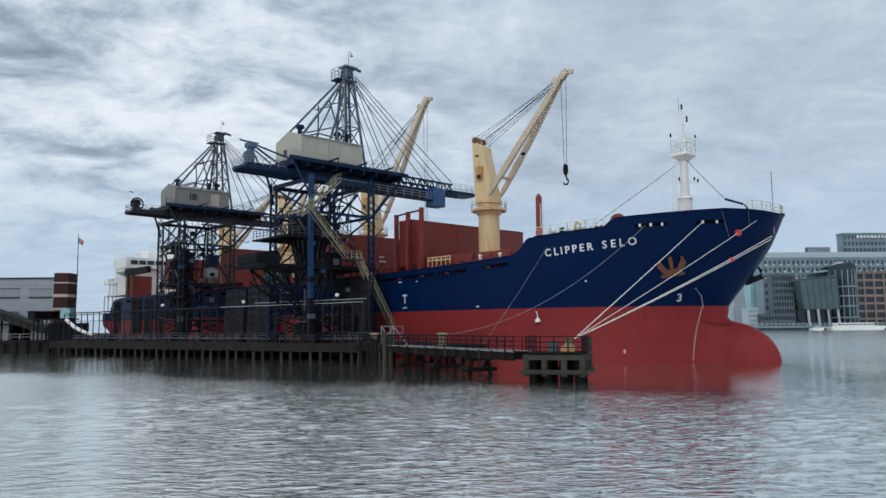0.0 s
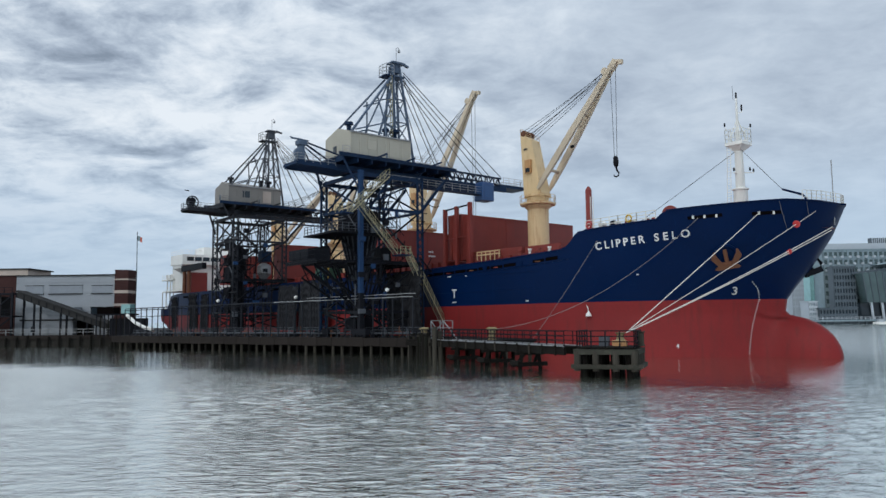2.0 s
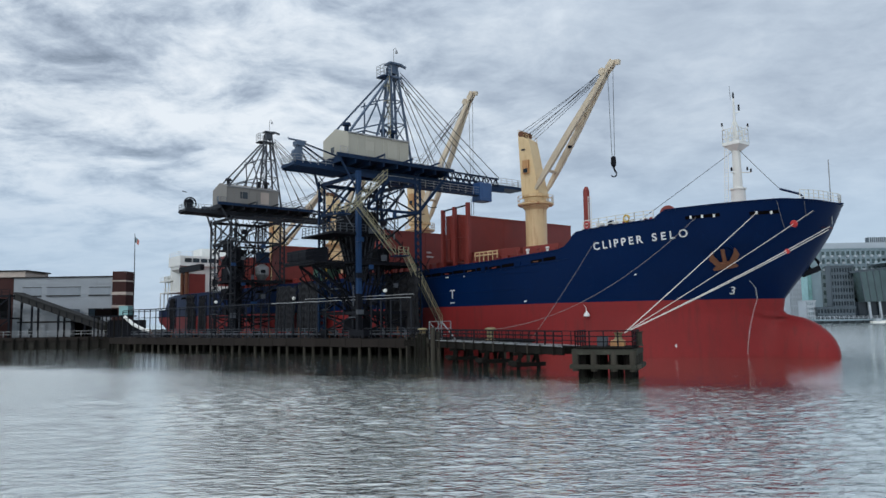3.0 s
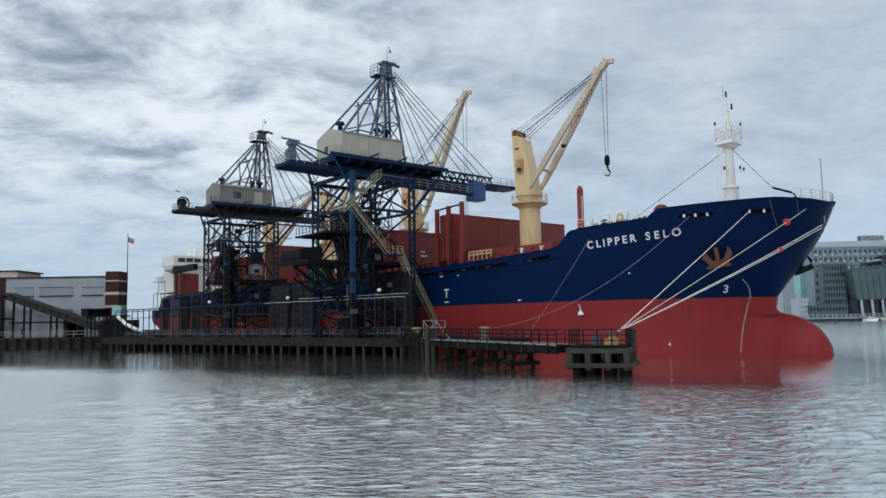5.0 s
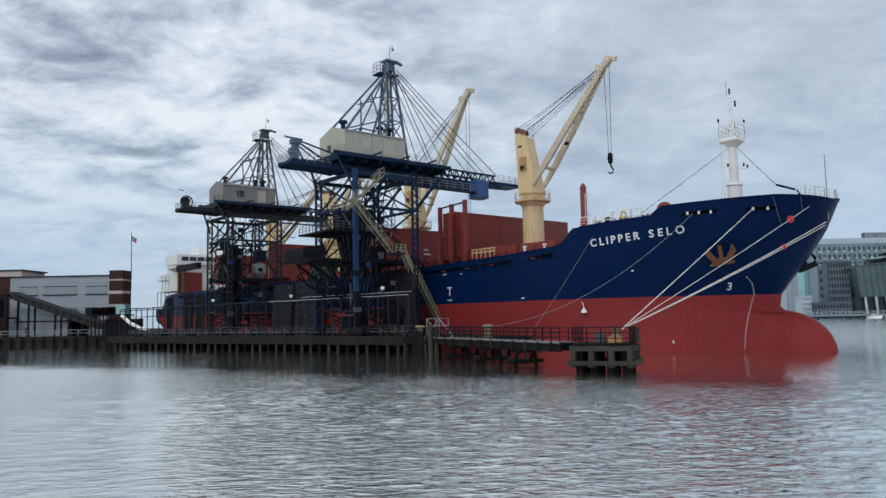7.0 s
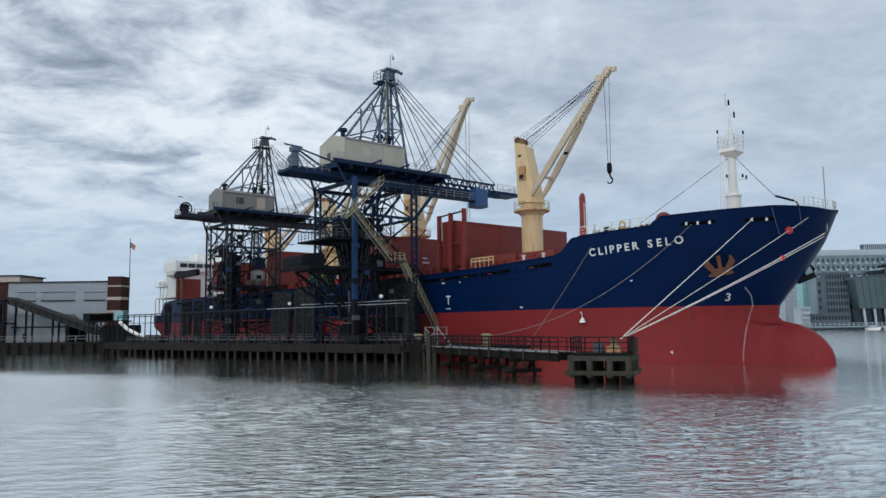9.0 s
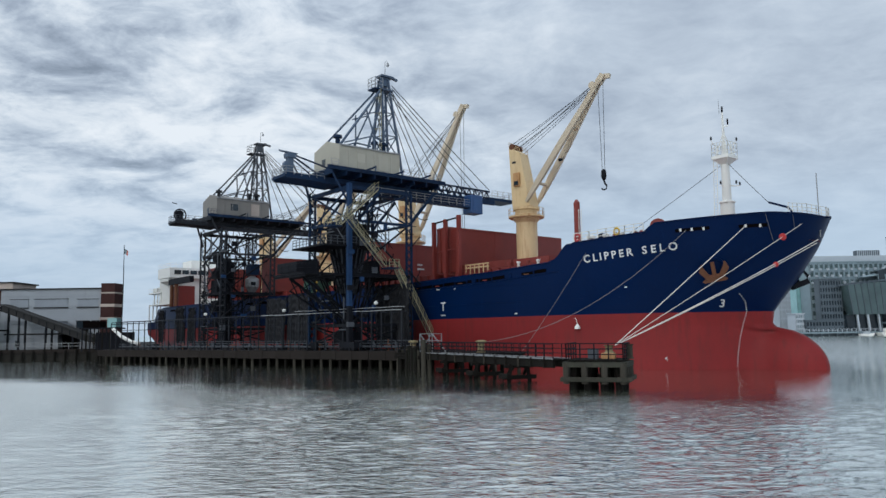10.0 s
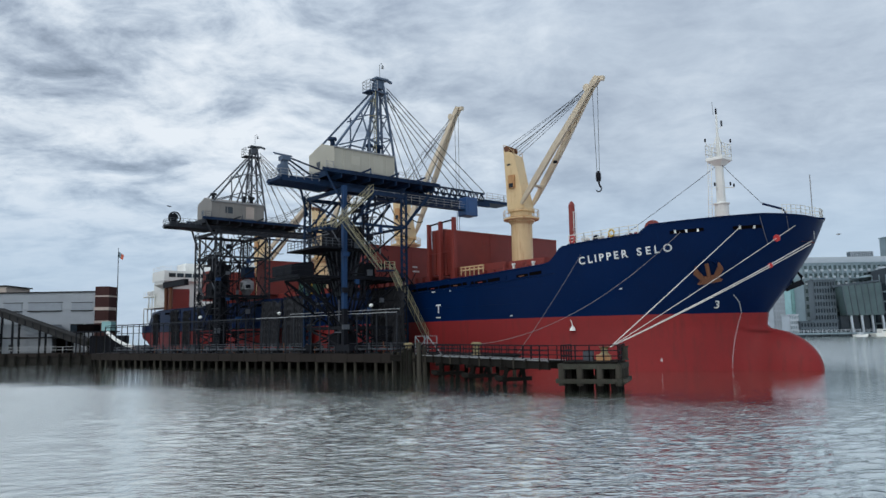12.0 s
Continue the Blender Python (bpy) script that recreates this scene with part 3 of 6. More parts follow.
# anchors in their pockets
def anchor(x, z, mat, tilt):
    p, n = hull_point(x, z, 0.18)
    right = n.cross(Vector((0, 0, 1))).normalized()
    if right.x < 0:
        right = -right
    upv = right.cross(n).normalized()
    if upv.z < 0:
        upv = -upv
    m = Matrix((right, upv, n)).transposed().to_4x4()
    m.translation = p
    m = m @ Matrix.Rotation(radians(tilt), 4, "Z")
    bm = bm_new()
    # crown with pointed shoulders, two flat flukes, shank
    hexa(bm, [(-1.25, -.95, .1), (1.25, -.95, .1), (1.0, -.95, .45), (-1.0, -.95, .45), (-.55, -.25, .1), (.55, -.25, .1), (.5, -.3, .5), (-.5, -.3, .5)])
    for s in (-1, 1):
        hexa(bm, [(s * .25, -.6, .2), (s * .85, -.5, .2), (s * .85, -.5, .5), (s * .25, -.6, .5), (s * .95, .75, .45), (s * 1.45, .35, .45), (s * 1.4, .35, .62), (s * .95, .75, .62)])
        hexa(bm, [(s * .95, .75, .45), (s * 1.45, .35, .45), (s * 1.4, .35, .62), (s * .95, .75, .62), (s * 1.02, 1.2, .5), (s * 1.2, 1.1, .5), (s * 1.2, 1.1, .6), (s * 1.02, 1.2, .6)])
    tube(bm, [(0, -0.4, 0.3), (0, 1.0, -0.1)], 0.2, 8)
    bm.transform(m)
    return part("anchor", bm, mat, ship, "rust-brown stockless anchor housed at the bow" if mat is M_RUSTY else "black stockless anchor")


bm = bm_new()
p, n = hull_point(-7.3, 10.25, 0.0)
lathe(bm, [(1.15, 0.0), (1.15, 0.12), (0.95, 0.16), (0.8, 0.02)], 20)
bm.transform(Matrix.Translation(p) @ n.to_track_quat("Z", "Y").to_matrix().to_4x4())
part("hawse_rim", bm, M_BLUE, ship)
anchor(-7.35, 9.9, M_RUSTY, 10)
# the port anchor hangs beyond the stem
bm = bm_new()
bar(bm, (-0.9, 0, -0.5), (0.9, 0, -0.5), 0.6, 0.55)
for s in (-1, 1):
    tube(bm, [(s * 0.75, 0, -0.5), (s * 1.1, 0.1, 0.0), (s * 0.95, 0.2, 0.8)], 0.28, 8, 0.09)
tube(bm, [(0, 0, -0.3), (-0.3, -0.6, 1.2)], 0.17, 8)
bm.transform(pose(-3.35, 1.85, 9.05, 0, -22, 40))
part("anchor", bm, M_BLACKSTEEL, ship, "black stockless anchor hanging at the far bow")

# rails, winches and small gear on the forecastle
pts = [(x, -half_breadth(x, 13.5) + .12, sheer_z(x)) for x in (-20.4, -18.5, -16.5, -14.5, -12.6)]
part("bow_rail", rail(bm_new(), pts, 1.05, 1.2, 0.042, 3), M_WHITE, ship)
pts = [(x, -half_breadth(x, 14.9) + .08, sheer_z(x) - .02) for x in (-1.0, -0.5, 0.0, 0.4)] + [(0.75, 0, 14.9)] + [(x, half_breadth(x, 14.9) - .08, sheer_z(x) - .02) for x in (0.4, 0.0, -0.5, -1.0)]
part("bow_rail", rail(bm_new(), pts, 1.05, 0.6, 0.03, 3), M_WHITE, ship)
part("jack_staff", tube(bm_new(), [(0.05, 0, 13), (0.05, 0, 19.5)], 0.05, 6), M_GREY, ship)
part("davit", tube(bm_new(), [(-1.5, -2.5, 13), (-1.5, -2.5, 15.7), (-1.8, -2.55, 16.05), (-3.5, -3.0, 16.75)], 0.11, 8), M_BLUE, ship)
for x, y, r, mat in ((-18.6, -10.6, 0.55, M_BLACKSTEEL), (-14.9, -9.6, 0.42, M_RUSTY), (-16.8, -10.4, 0.35, M_OXIDE)):
    bm = bm_new()
    lathe(bm, [(r, -.35), (r, -.25), (r * .55, -.22), (r * .55, .22), (r, .25), (r, .35)], 14)
    bm.transform(pose(x, y, 14.15, 90, 0, 40))
    bar(bm, (x, y, 12.7), (x, y, 14.1), 0.3)
    part("winch", bm, mat, ship)
bm = bm_new()
lathe(bm, [(0.2, -.5), (0.75, -.45), (0.85, 0), (0.75, .45), (0.2, .5)], 18)
bm.transform(pose(-12.3, -9.3, 14.85, 90, 0, 30))
bar(bm, (-12.3, -9.3, 12.7), (-12.3, -9.3, 14.2), 0.5)
part("winch_drum", bm, M_OXIDE, ship, "oxide red winch drum")
for x, y in ((-17.6, -11.3), (-13.7, -9.9), (-19.6, -11.6), (-15.8, -10.9)):
    part("bollard", lathe(bm_new(), [(0.22, 12.7), (0.22, 14.2), (0.3, 14.25), (0.3, 14.45)], 10, (x, y, 0)), M_WHITE, ship)

for x, m in ((-19.9, M_BUOYRED), (-15.3, M_BIGYELLOW)):
    bm = bm_new()
    ring = [(x + .35 * math.cos(i * math.tau / 12), -half_breadth(x, 13.5) + .05, sheer_z(x) + .55 + .35 * math.sin(i * math.tau / 12)) for i in range(13)]
    part("lifebuoy", tube(bm, ring, .09, 6), m, ship)
for x in (-18.9, -17.2, -16.2, -13.4):
    part("vent_head", lathe(bm_new(), [(.14, 12.7), (.14, 14.0), (.3, 14.1), (.3, 14.35), (.1, 14.5)], 10, (x, -half_breadth(x, 13) + 1.2, 0)), M_WHITE if x < -17 else M_OXIDE, ship)
part("windlass", box(bm_new(), -9.6, -7.4, -3.2, 3.2, 12.7, 14.3), M_OXIDE, ship)
for x in (-48.6, -36.5, -30.2):
    p, n = hull_point(x, sheer_z(x) - .75, .02)
    bm = lathe(bm_new(), [(.38, 0), (.38, .05), (.24, .06)], 16)
    bm.transform(Matrix.Translation(p) @ n.to_track_quat("Z", "Y").to_matrix().to_4x4())
    part("panama_lead", bm, M_BLUE, ship)
# welded plate seams of the side plating
for z in (7.6, 9.6):
    pts = [hull_point(x, z, .004)[0] for x in [-8 - i * 4 for i in range(30)]]
    part("plate_seam", tube(bm_new(), pts, .018, 4), M_BLUE, ship)
# thin unreadable marks beside the tug mark and along the side
for x, z, w in ((-42.6, 6.35, .9), (-43.6, 9.75, .7), (-40.2, 9.7, .3), (-29.2, 6.2, .45), (-15.2, 8.6, .35)):
    p, n = hull_point(x, z, .02)
    part("mark_bar", box(bm_new(), p.x - w / 2, p.x + w / 2, p.y - .02, p.y + .01, z - .07, z + .07), M_MARK, ship)

# foremast
bm = lathe(bm_new(), [(0.86, 12.7), (0.74, 17.9), (0.50, 18.1), (0.43, 22.2)], 16, (-9.6, 0, 0))
mast = part("foremast", bm, M_WHITE, ship, "white tapered foremast with a lookout platform", smooth=False)
bm = bm_new()
hexa(bm, [(-9.9, -.35, 22.1), (-9.3, -.35, 22.1), (-9.3, .35, 22.1), (-9.9, .35, 22.1), (-10.55, -1.0, 22.75), (-8.65, -1.0, 22.75), (-8.65, 1.0, 22.75), (-10.55, 1.0, 22.75)])
box(bm, -10.6, -8.6, -1.05, 1.05, 22.75, 23.1)
part("mast_platform", bm, M_WHITE, mast)
rp = [(-10.55, -1.0, 23.05), (-8.65, -1.0, 23.05), (-8.65, 1.0, 23.05), (-10.55, 1.0, 23.05), (-10.55, -1.0, 23.05)]
part("mast_rail", rail(bm_new(), rp, 1.5, 0.65, 0.03, 3), M_WHITE, mast)
part("topmast", tube(bm_new(), [(-9.6, 0, 22.60), (-9.6, 0, 25.60), (-9.6, 0, 28.10)], 0.2, 8, 0.1), M_WHITE, mast)
bm = bm_new()
for dx, dy in ((-.7, -.7), (.7, -.7), (.7, .7), (-.7, .7)):
    bar(bm, (-9.6 + dx, dy, 23.00), (-9.6, 0, 25.90), 0.09)
for s in (-1, 1):
    bar(bm, (-9.6 + s * .9, s * .7, 24.55), (-9.6 + s * 1.0, s * .9, 25.0), 0.06)
part("mast_brace", bm, M_WHITE, mast)
for p in ((-10.6, -.9, 25.2), (-8.6, .9, 25.0), (-9.25, 0.4, 26.9), (-9.25, 0.4, 27.2), (-9.6, -0.02, 28.3), (-9.6, -0.02, 28.6), (-9.8, -0.8, 20.1), (-8.9, .9, 20.2), (-8.6, 1.1, 20.0)):
    bm = lathe(bm_new(), [(0.05, -0.2), (0.1, -0.17), (0.1, 0.13), (0.04, 0.2)], 8, p)
    part("mast_lamp", bm, M_BLACKSTEEL, mast)
part("lamp_bracket", bar(bar(bm_new(), (-9.9, -0.8, 19.75), (-8.6, 1.1, 19.75), 0.1), (-9.2, 0.45, 26.6), (-9.6, 0, 26.4), 0.08), M_WHITE, mast)
part("mast_collar", lathe(bm_new(), [(0.7, 17.85), (0.86, 17.85), (0.86, 18.0), (0.45, 18.12)], 16, (-9.6, 0, 0)), M_WHITE, mast)
part("whip_aerial", tube(bm_new(), [(-9.9, -0.1, 28), (-9.95, -0.1, 29.60)], 0.03, 5), M_GREY, mast)
bm = bm_new()
for s in (-0.22, 0.22):
    bar(bm, (-10.6 + s, -.95, 12.8), (-10.3 + s, -.75, 22.80), 0.05)
for i in range(34):
    k = i / 34
    bar(bm, (-10.82 + .3 * k, -.95 + .2 * k, 13 + i * .29), (-10.38 + .3 * k, -.95 + .2 * k, 13 + i * .29), 0.045)
part("mast_ladder", bm, M_WHITE, mast)

# oxide-red post with a ladder at the forecastle break
bm = lathe(bm_new(), [(0.36, 9.9), (0.36, 18.7), (0.15, 19.1)], 12, (-22.5, -10, 0))
vent = part("vent_post", bm, M_OXIDE, ship, "tall oxide red ventilation post with ladder")
bm = bm_new()
for s in (-.2, .2):
    bar(bm, (-21.9 + s, -10.2, 12.5), (-21.9 + s, -10.2, 17.9), .05)
for i in range(18):
    bar(bm, (-22.1, -10.2, 12.7 + i * .3), (-21.7, -10.2, 12.7 + i * .3), .035)
part("post_ladder", bm, M_WHITE, vent)

# three tall oxide posts with bars at the first hold
for x, h in ((-47.1, 19.35), (-44.6, 19.5), (-41.8, 19.75)):
    part("guide_post", box(bm_new(), x - .22, x + .22, -11.5, -11.0, 9.9, h), M_OXIDE, ship)
part("guide_bar", bar(bm_new(), (-47.1, -11.25, 19.2), (-41.8, -11.25, 19.45), 0.18), M_BLACKSTEEL, ship)
part("guide_bar", bar(bm_new(), (-47.1, -11.25, 15.2), (-41.8, -11.25, 15.3), 0.14), M_OXIDE, ship)
bm = bm_new()
for x in (-44.0, -42.7):
    bar(bm, (x, -10.9, 12), (x, -10.9, 17.8), .12)
for i in range(19):
    bar(bm, (-44.0, -10.9, 12.2 + i * .3), (-42.7, -10.9, 12.2 + i * .3), .06)
box(bm, -44.2, -42.7, -10.6, -10.1, 12.2, 18.2)
part("ladder_trunk", bm, M_OXIDE, ship)

# hatch coamings, and folding covers stood open across the ship
for x0, x1 in ((-43.5, -26.5), (-66, -48), (-93, -70), (-119, -98)):
    bm = bm_new()
    box(bm, x0, x1, -10.6, 10.6, 9.9, 12.2)
    for i in range(int((x1 - x0) / 1.6)):
        x = x0 + 0.8 + i * 1.6
        box(bm, x - .08, x + .08, -11.0, -10.55, 9.95, 12.1)
    part("hatch_coaming", bm, M_OXIDE, ship)


def cover_stack(x, y0, y1, z0, z1, n, lean=0.0):
    for i in range(n):
        xx = x - i * 0.95
        bm = bm_new()
        box(bm, xx - .8, xx, y0, y1, z0, z1)
        for k in (3, 6):
            y = y0 + (y1 - y0) * k / 8
            box(bm, xx, xx + .03, y - .04, y + .04, z0 + .1, z1 - .1)
        box(bm, xx, xx + .07, y0, y1, z1 - .25, z1 - .08)
        part("hatch_cover", bm, M_OXIDE, ship)


cover_stack(-44.6, -10.6, 12.4, 12.3, 18.55, 3)
cover_stack(-62.3, -11.4, 11.8, 12.3, 18.3, 3)
# two short rows of stencilled marks on the second stack, too small to read
for z, n, w in ((14.95, 3, .22), (14.25, 4, .26)):
    for i in range(n):
        y = -2.55 + i * .36
        part("mark_bar", box(bm_new(), -62.27, -62.25, y, y + w, z, z + .26), M_MARK, ship)
cover_stack(-97, -11.2, 11.8, 12.3, 18.8, 4)
cover_stack(-124, -11.2, 11.8, 12.3, 18.8, 4)
# lowered panels on the first hatch, with a cream lifting frame on them
part("hatch_cover", box(bm_new(), -43.5, -33, -10.4, 10.4, 12.25, 13.1), M_OXIDE, ship)
part("hatch_cover", box(bm_new(), -32.5, -26.6, -10.4, 10.4, 12.25, 13.0), M_OXIDE, ship)
bm = bm_new()
bar(bm, (-41.0, -10.9, 12.5), (-36.5, -10.9, 12.5), .16)
bar(bm, (-41.0, -10.9, 12.9), (-36.5, -10.9, 12.9), .12)
for i in range(6):
    bar(bm, (-40.9 + i * .85, -10.9, 11.4), (-40.9 + i * .85, -10.9, 12.9), .1)
part("deck_pipework", bm, M_CREAM, ship, "cream-painted pipes on the side deck")
for i in range(9):
    x = -25.2 - i * 1.9
    part("bulwark_stay", bar(bm_new(), (x, -12.6, 9.9), (x, -12.9, sheer_z(x) + 0.25 + 0.15 * (i % 2)), .3, .5), M_OXIDE, ship)
for i in range(5):
    x = -25.0 - i * 1.6
    part("deck_bitt", lathe(bm_new(), [(0.16, 9.9), (.16, 12.2), (.24, 12.25), (.24, 12.45)], 8, (x, -12.3, 0)), M_WHITE if i % 2 else M_OXIDE, ship)

# deckhouse right aft
house = part("deckhouse", box(bm_new(), -164, -150.5, -9.5, 9.5, 12.2, 18.7), M_WHITE, ship, "white deckhouse aft with bridge wings")
part("bridge", box(bm_new(), -158, -149.5, -12.0, 12.0, 18.4, 20.9), M_WHITE, house)
bm = bm_new()
hexa(bm, [(-157, -11.8, 17.6), (-150.5, -11.8, 17.6), (-150.5, -8.5, 16.2), (-157, -8.5, 16.2), (-157, -11.8, 18.4), (-150.5, -11.8, 18.4), (-150.5, -8.5, 18.4), (-157, -8.5, 18.4)])
part("wing_bracket", bm, M_WHITE, house)
for i in range(11):
    part("bridge_window", box(bm_new(), -149.55, -149.42, -10.9 + i * 2, -9.2 + i * 2, 19.3, 20.3), M_DARKGLASS, house)
part("monkey_island", box(bm_new(), -160, -154, -5, 5, 20.9, 23.3), M_WHITE, house)
part("radar_mast", tube(bm_new(), [(-158, 0, 23.3), (-158, 0, 29)], .4, 8, .15), M_WHITE, house)
part("bridge_rail", rail(bm_new(), [(-157.8, -11.9, 20.9), (-149.6, -11.9, 20.9), (-149.6, -6, 20.9)], 1.1, 1.5, .03), M_WHITE, house)
part("poop_deck", box(bm_new(), -168.5, -149, -10.6, 10.6, 12.0, 12.3), M_WHITE, ship)
part("boat_deck", box(bm_new(), -171, -162, -10.0, 10.0, 15.2, 15.5), M_WHITE, house)
for x in (-171, -168, -165, -162.4):
    part("deck_pillar", bar(bm_new(), (x, -9.7, 7.7), (x, -9.7, 12.1), .22), M_WHITE, house)
part("quarter_rail", rail(bm_new(), [(-161.2, -10.0, 7.8), (-168, -9.4, 7.8)], 1.1, 1.2, .035), M_WHITE, house)
for x in (-167.5, -165, -162.5):
    for y in (-9.6, 9.6):
        part("deck_pillar", bar(bm_new(), (x, y, 12.2), (x, y, 15.3), .25), M_WHITE, house)
part("stern_rail", rail(bm_new(), [(-149.5, -10.5, 12.3), (-160, -10.4, 12.3), (-168, -9.8, 12.3)], 1.1, 1.5, .03), M_WHITE, ship)
part("boat_rail", rail(bm_new(), [(-162, -9.9, 15.5), (-170.9, -9.9, 15.5)], 1.1, 1.4, .03), M_WHITE, house)
part("funnel", box(bm_new(), -169.5, -164.5, -3, 3, 15.5, 20.5), M_OXIDE, house, "red funnel behind the deckhouse")
for x, y in ((-165, -9.4), (-168, -9.4), (-164, -8.4)):
    part("life_raft", lathe(bm_new(), [(.2, 15.5), (.45, 15.7), (.45, 16.6), (.2, 16.8)], 10, (x, y, 0)), M_WHITE, house)
part("provision_store", box(bm_new(), -150, -146, -11, -7, 9.9, 16.2), M_OXIDE, ship)
for x in (-149, -146):
    part("derrick_post", tube(bm_new(), [(x, -11.6, 9.9), (x, -11.6, 18)], .45, 10), M_RUSTY, ship)
part("derrick_beam", bar(bm_new(), (-150, -11.6, 17.2), (-136, -11.6, 17.2), 1.0, 1.4), M_BLACKSTEEL, ship)

# ---- deck cranes ----
def deck_crane(x, slew, luff, label, z_ring, length=19.0):
    """Pedestal, turning house and a two-legged jib; the jib swings to slew degrees from the bow and lifts to luff."""
    ob = thing("deck_crane", B @ pose(x, 0, 0), label, "crane", "deck cranes")
    part("pedestal", lathe(bm_new(), [(1.5, 9.9), (1.5, z_ring - .9), (1.85, z_ring - 0.5), (1.85, z_ring + 0.2), (1.6, z_ring + .3), (1.6, z_ring + .9)], 28), M_CREAM, ob, smooth=False)
    bm = lathe(bm_new(), [(1.8, z_ring - .3), (2.45, z_ring - .28), (2.55, z_ring - .16), (2.55, z_ring - .02), (1.8, z_ring)], 28)
    ring = part("ring_platform", bm, M_CREAM, ob)
    pts = [(2.5 * math.cos(a * math.tau / 16), 2.5 * math.sin(a * math.tau / 16), z_ring - .02) for a in range(17)]
    part("ring_rail", rail(bm_new(), pts, 1.1, 1.2, .025, 2), M_CREAM, ring)
    part("ring_band", lathe(bm_new(), [(1.86, z_ring + .02), (1.9, z_ring + .05), (1.9, z_ring + .16), (1.86, z_ring + .2)], 28), M_RUSTCREAM, ob)
    part("slew_ring", lathe(bm_new(), [(1.5, z_ring + .8), (1.9, z_ring + .9), (1.9, z_ring + 1.25), (1.5, z_ring + 1.3)], 28), M_CREAM, ob)
    turn = Matrix.Rotation(radians(slew), 4, "Z")
    zb, zt = z_ring + 1.3, z_ring + 10.3
    bm = bm_new()
    hexa(bm, [(-1.55, -1.2, zb), (1.4, -1.2, zb), (1.4, 1.2, zb), (-1.55, 1.2, zb), (-2.05, -1.1, zt), (-0.15, -1.1, zt - 1.2), (-0.15, 1.1, zt - 1.2), (-2.05, 1.1, zt)])
    bmesh.ops.bevel(bm, geom=bm.edges[:], offset=0.06, segments=1, affect="EDGES")
    bm.transform(turn)
    house = part("crane_house", bm, M_CREAM, ob, "cream sheet-steel crane house with rust runs")
    bm = bm_new()
    box(bm, -1.1, -0.1, -1.5, -1.1, zb + 3.0, zb + 4.9)
    bm.transform(turn)
    part("driver_cab", bm, M_RUSTCREAM, house)
    bm = bm_new()
    box(bm, -0.95, -0.25, -1.53, -1.5, zb + 3.1, zb + 3.7)
    bm.transform(turn)
    part("cab_window", bm, M_DARKGLASS, house)
    bm = box(bm_new(), -1.4, -0.8, -1.2, -1.1, zb + 6.4, zb + 6.65)
    bm.transform(turn)
    part("vent_slot", bm, M_DARKGLASS, house)
    bm = bm_new()
    for y in (-1.05, 1.05):
        rail(bm, [(-2.0, y, zt), (-0.2, y, zt - 1.15)], .6, 1.0, .025, 2)
    rail(bm, [(-2.0, -1.05, zt), (-2.0, 1.05, zt)], .6, 1.0, .025, 2)
    bm.transform(turn)
    part("top_rail", bm, M_CREAM, house)
    bm = bm_new()
    for y in (-1.0, -.3, .3, 1.0):
        lathe(bm, [(.35, -.12), (.45, -.1), (.45, .1), (.35, .12)], 12)
        bmesh.ops.transform(bm, matrix=pose(-1.5, y, zt - .1, 90, 0, 0), verts=bm.verts[-48:])
    bm.transform(turn)
    part("sheave", bm, M_RUSTY, house)
    # jib
    root = Vector((0.95, 0, zb + .55))
    d = Vector((math.cos(radians(luff)), 0, math.sin(radians(luff))))
    nrm = Vector((-d.z, 0, d.x))
    tip = root + d * length
    jib = part("jib", bm_new(), M_CREAM, ob, "pale cream jib of two box legs")
    for s in (-1, 1):
        bm = bm_new()
        prev = None
        for f, w, h, yy in ((0, .3, .35, 1.35), (.06, .4, .6, 1.35), (.22, .44, .86, 1.2), (.5, .44, .84, .9), (.8, .44, .74, .38), (.92, .4, .62, .3), (1.0, .3, .5, .3)):
            c = root + d * length * f + Vector((0, s * yy, 0))
            ring = [bm.verts.new(c + Vector((0, a * w / 2, 0)) + nrm * b * h / 2) for a, b in ((-1, -1), (1, -1), (1, 1), (-1, 1))]
            if prev:
                for i in range(4):
                    bm.faces.new((prev[i], prev[(i + 1) % 4], ring[(i + 1) % 4], ring[i]))
            else:
                bm.faces.new(ring[::-1])
            prev = ring
        bm.faces.new(prev)
        bm.transform(turn)
        part("jib_leg", bm, M_JIB, jib)
    for f, yy in ((.16, 1.4), (.62, .85), (.93, .4)):
        c = root + d * length * f
        bm = tube(bm_new(), [c + Vector((0, -yy, 0)), c + Vector((0, yy, 0))], .22, 8)
        bm.transform(turn)
        part("cross_tie", bm, M_JIB, jib)
    bm = bm_new()
    bar(bm, tip - d * .6, tip + d * .5 + Vector((.2, 0, .1)), 0.9, .8)
    bar(bm, tip + d * .4, tip + d * .6 + Vector((1.0, 0, -.35)), 0.5, .6)
    for y in (-.5, .5):
        lathe(bm, [(.3, -.06), (.5, -.05), (.5, .05), (.3, .06)], 12)
        bmesh.ops.transform(bm, matrix=Matrix.Translation(tip - d * 1.2 + nrm * .45 + Vector((0, y, 0))) @ pose(0, 0, 0, 90), verts=bm.verts[-48:])
    bm.transform(turn)
    part("jib_head", bm, M_JIB, jib, "jib head with rusty sheaves")
    for f, off in ((.38, -.9), (.55, .9), (.3, .85)):
        bm = lathe(bm_new(), [(.12, -.2), (.3, -.15), (.3, .15), (.12, .2)], 10, root + d * length * f + nrm * off * .75)
        bm.transform(turn)
        part("floodlight", bm, M_BLACKSTEEL, jib)
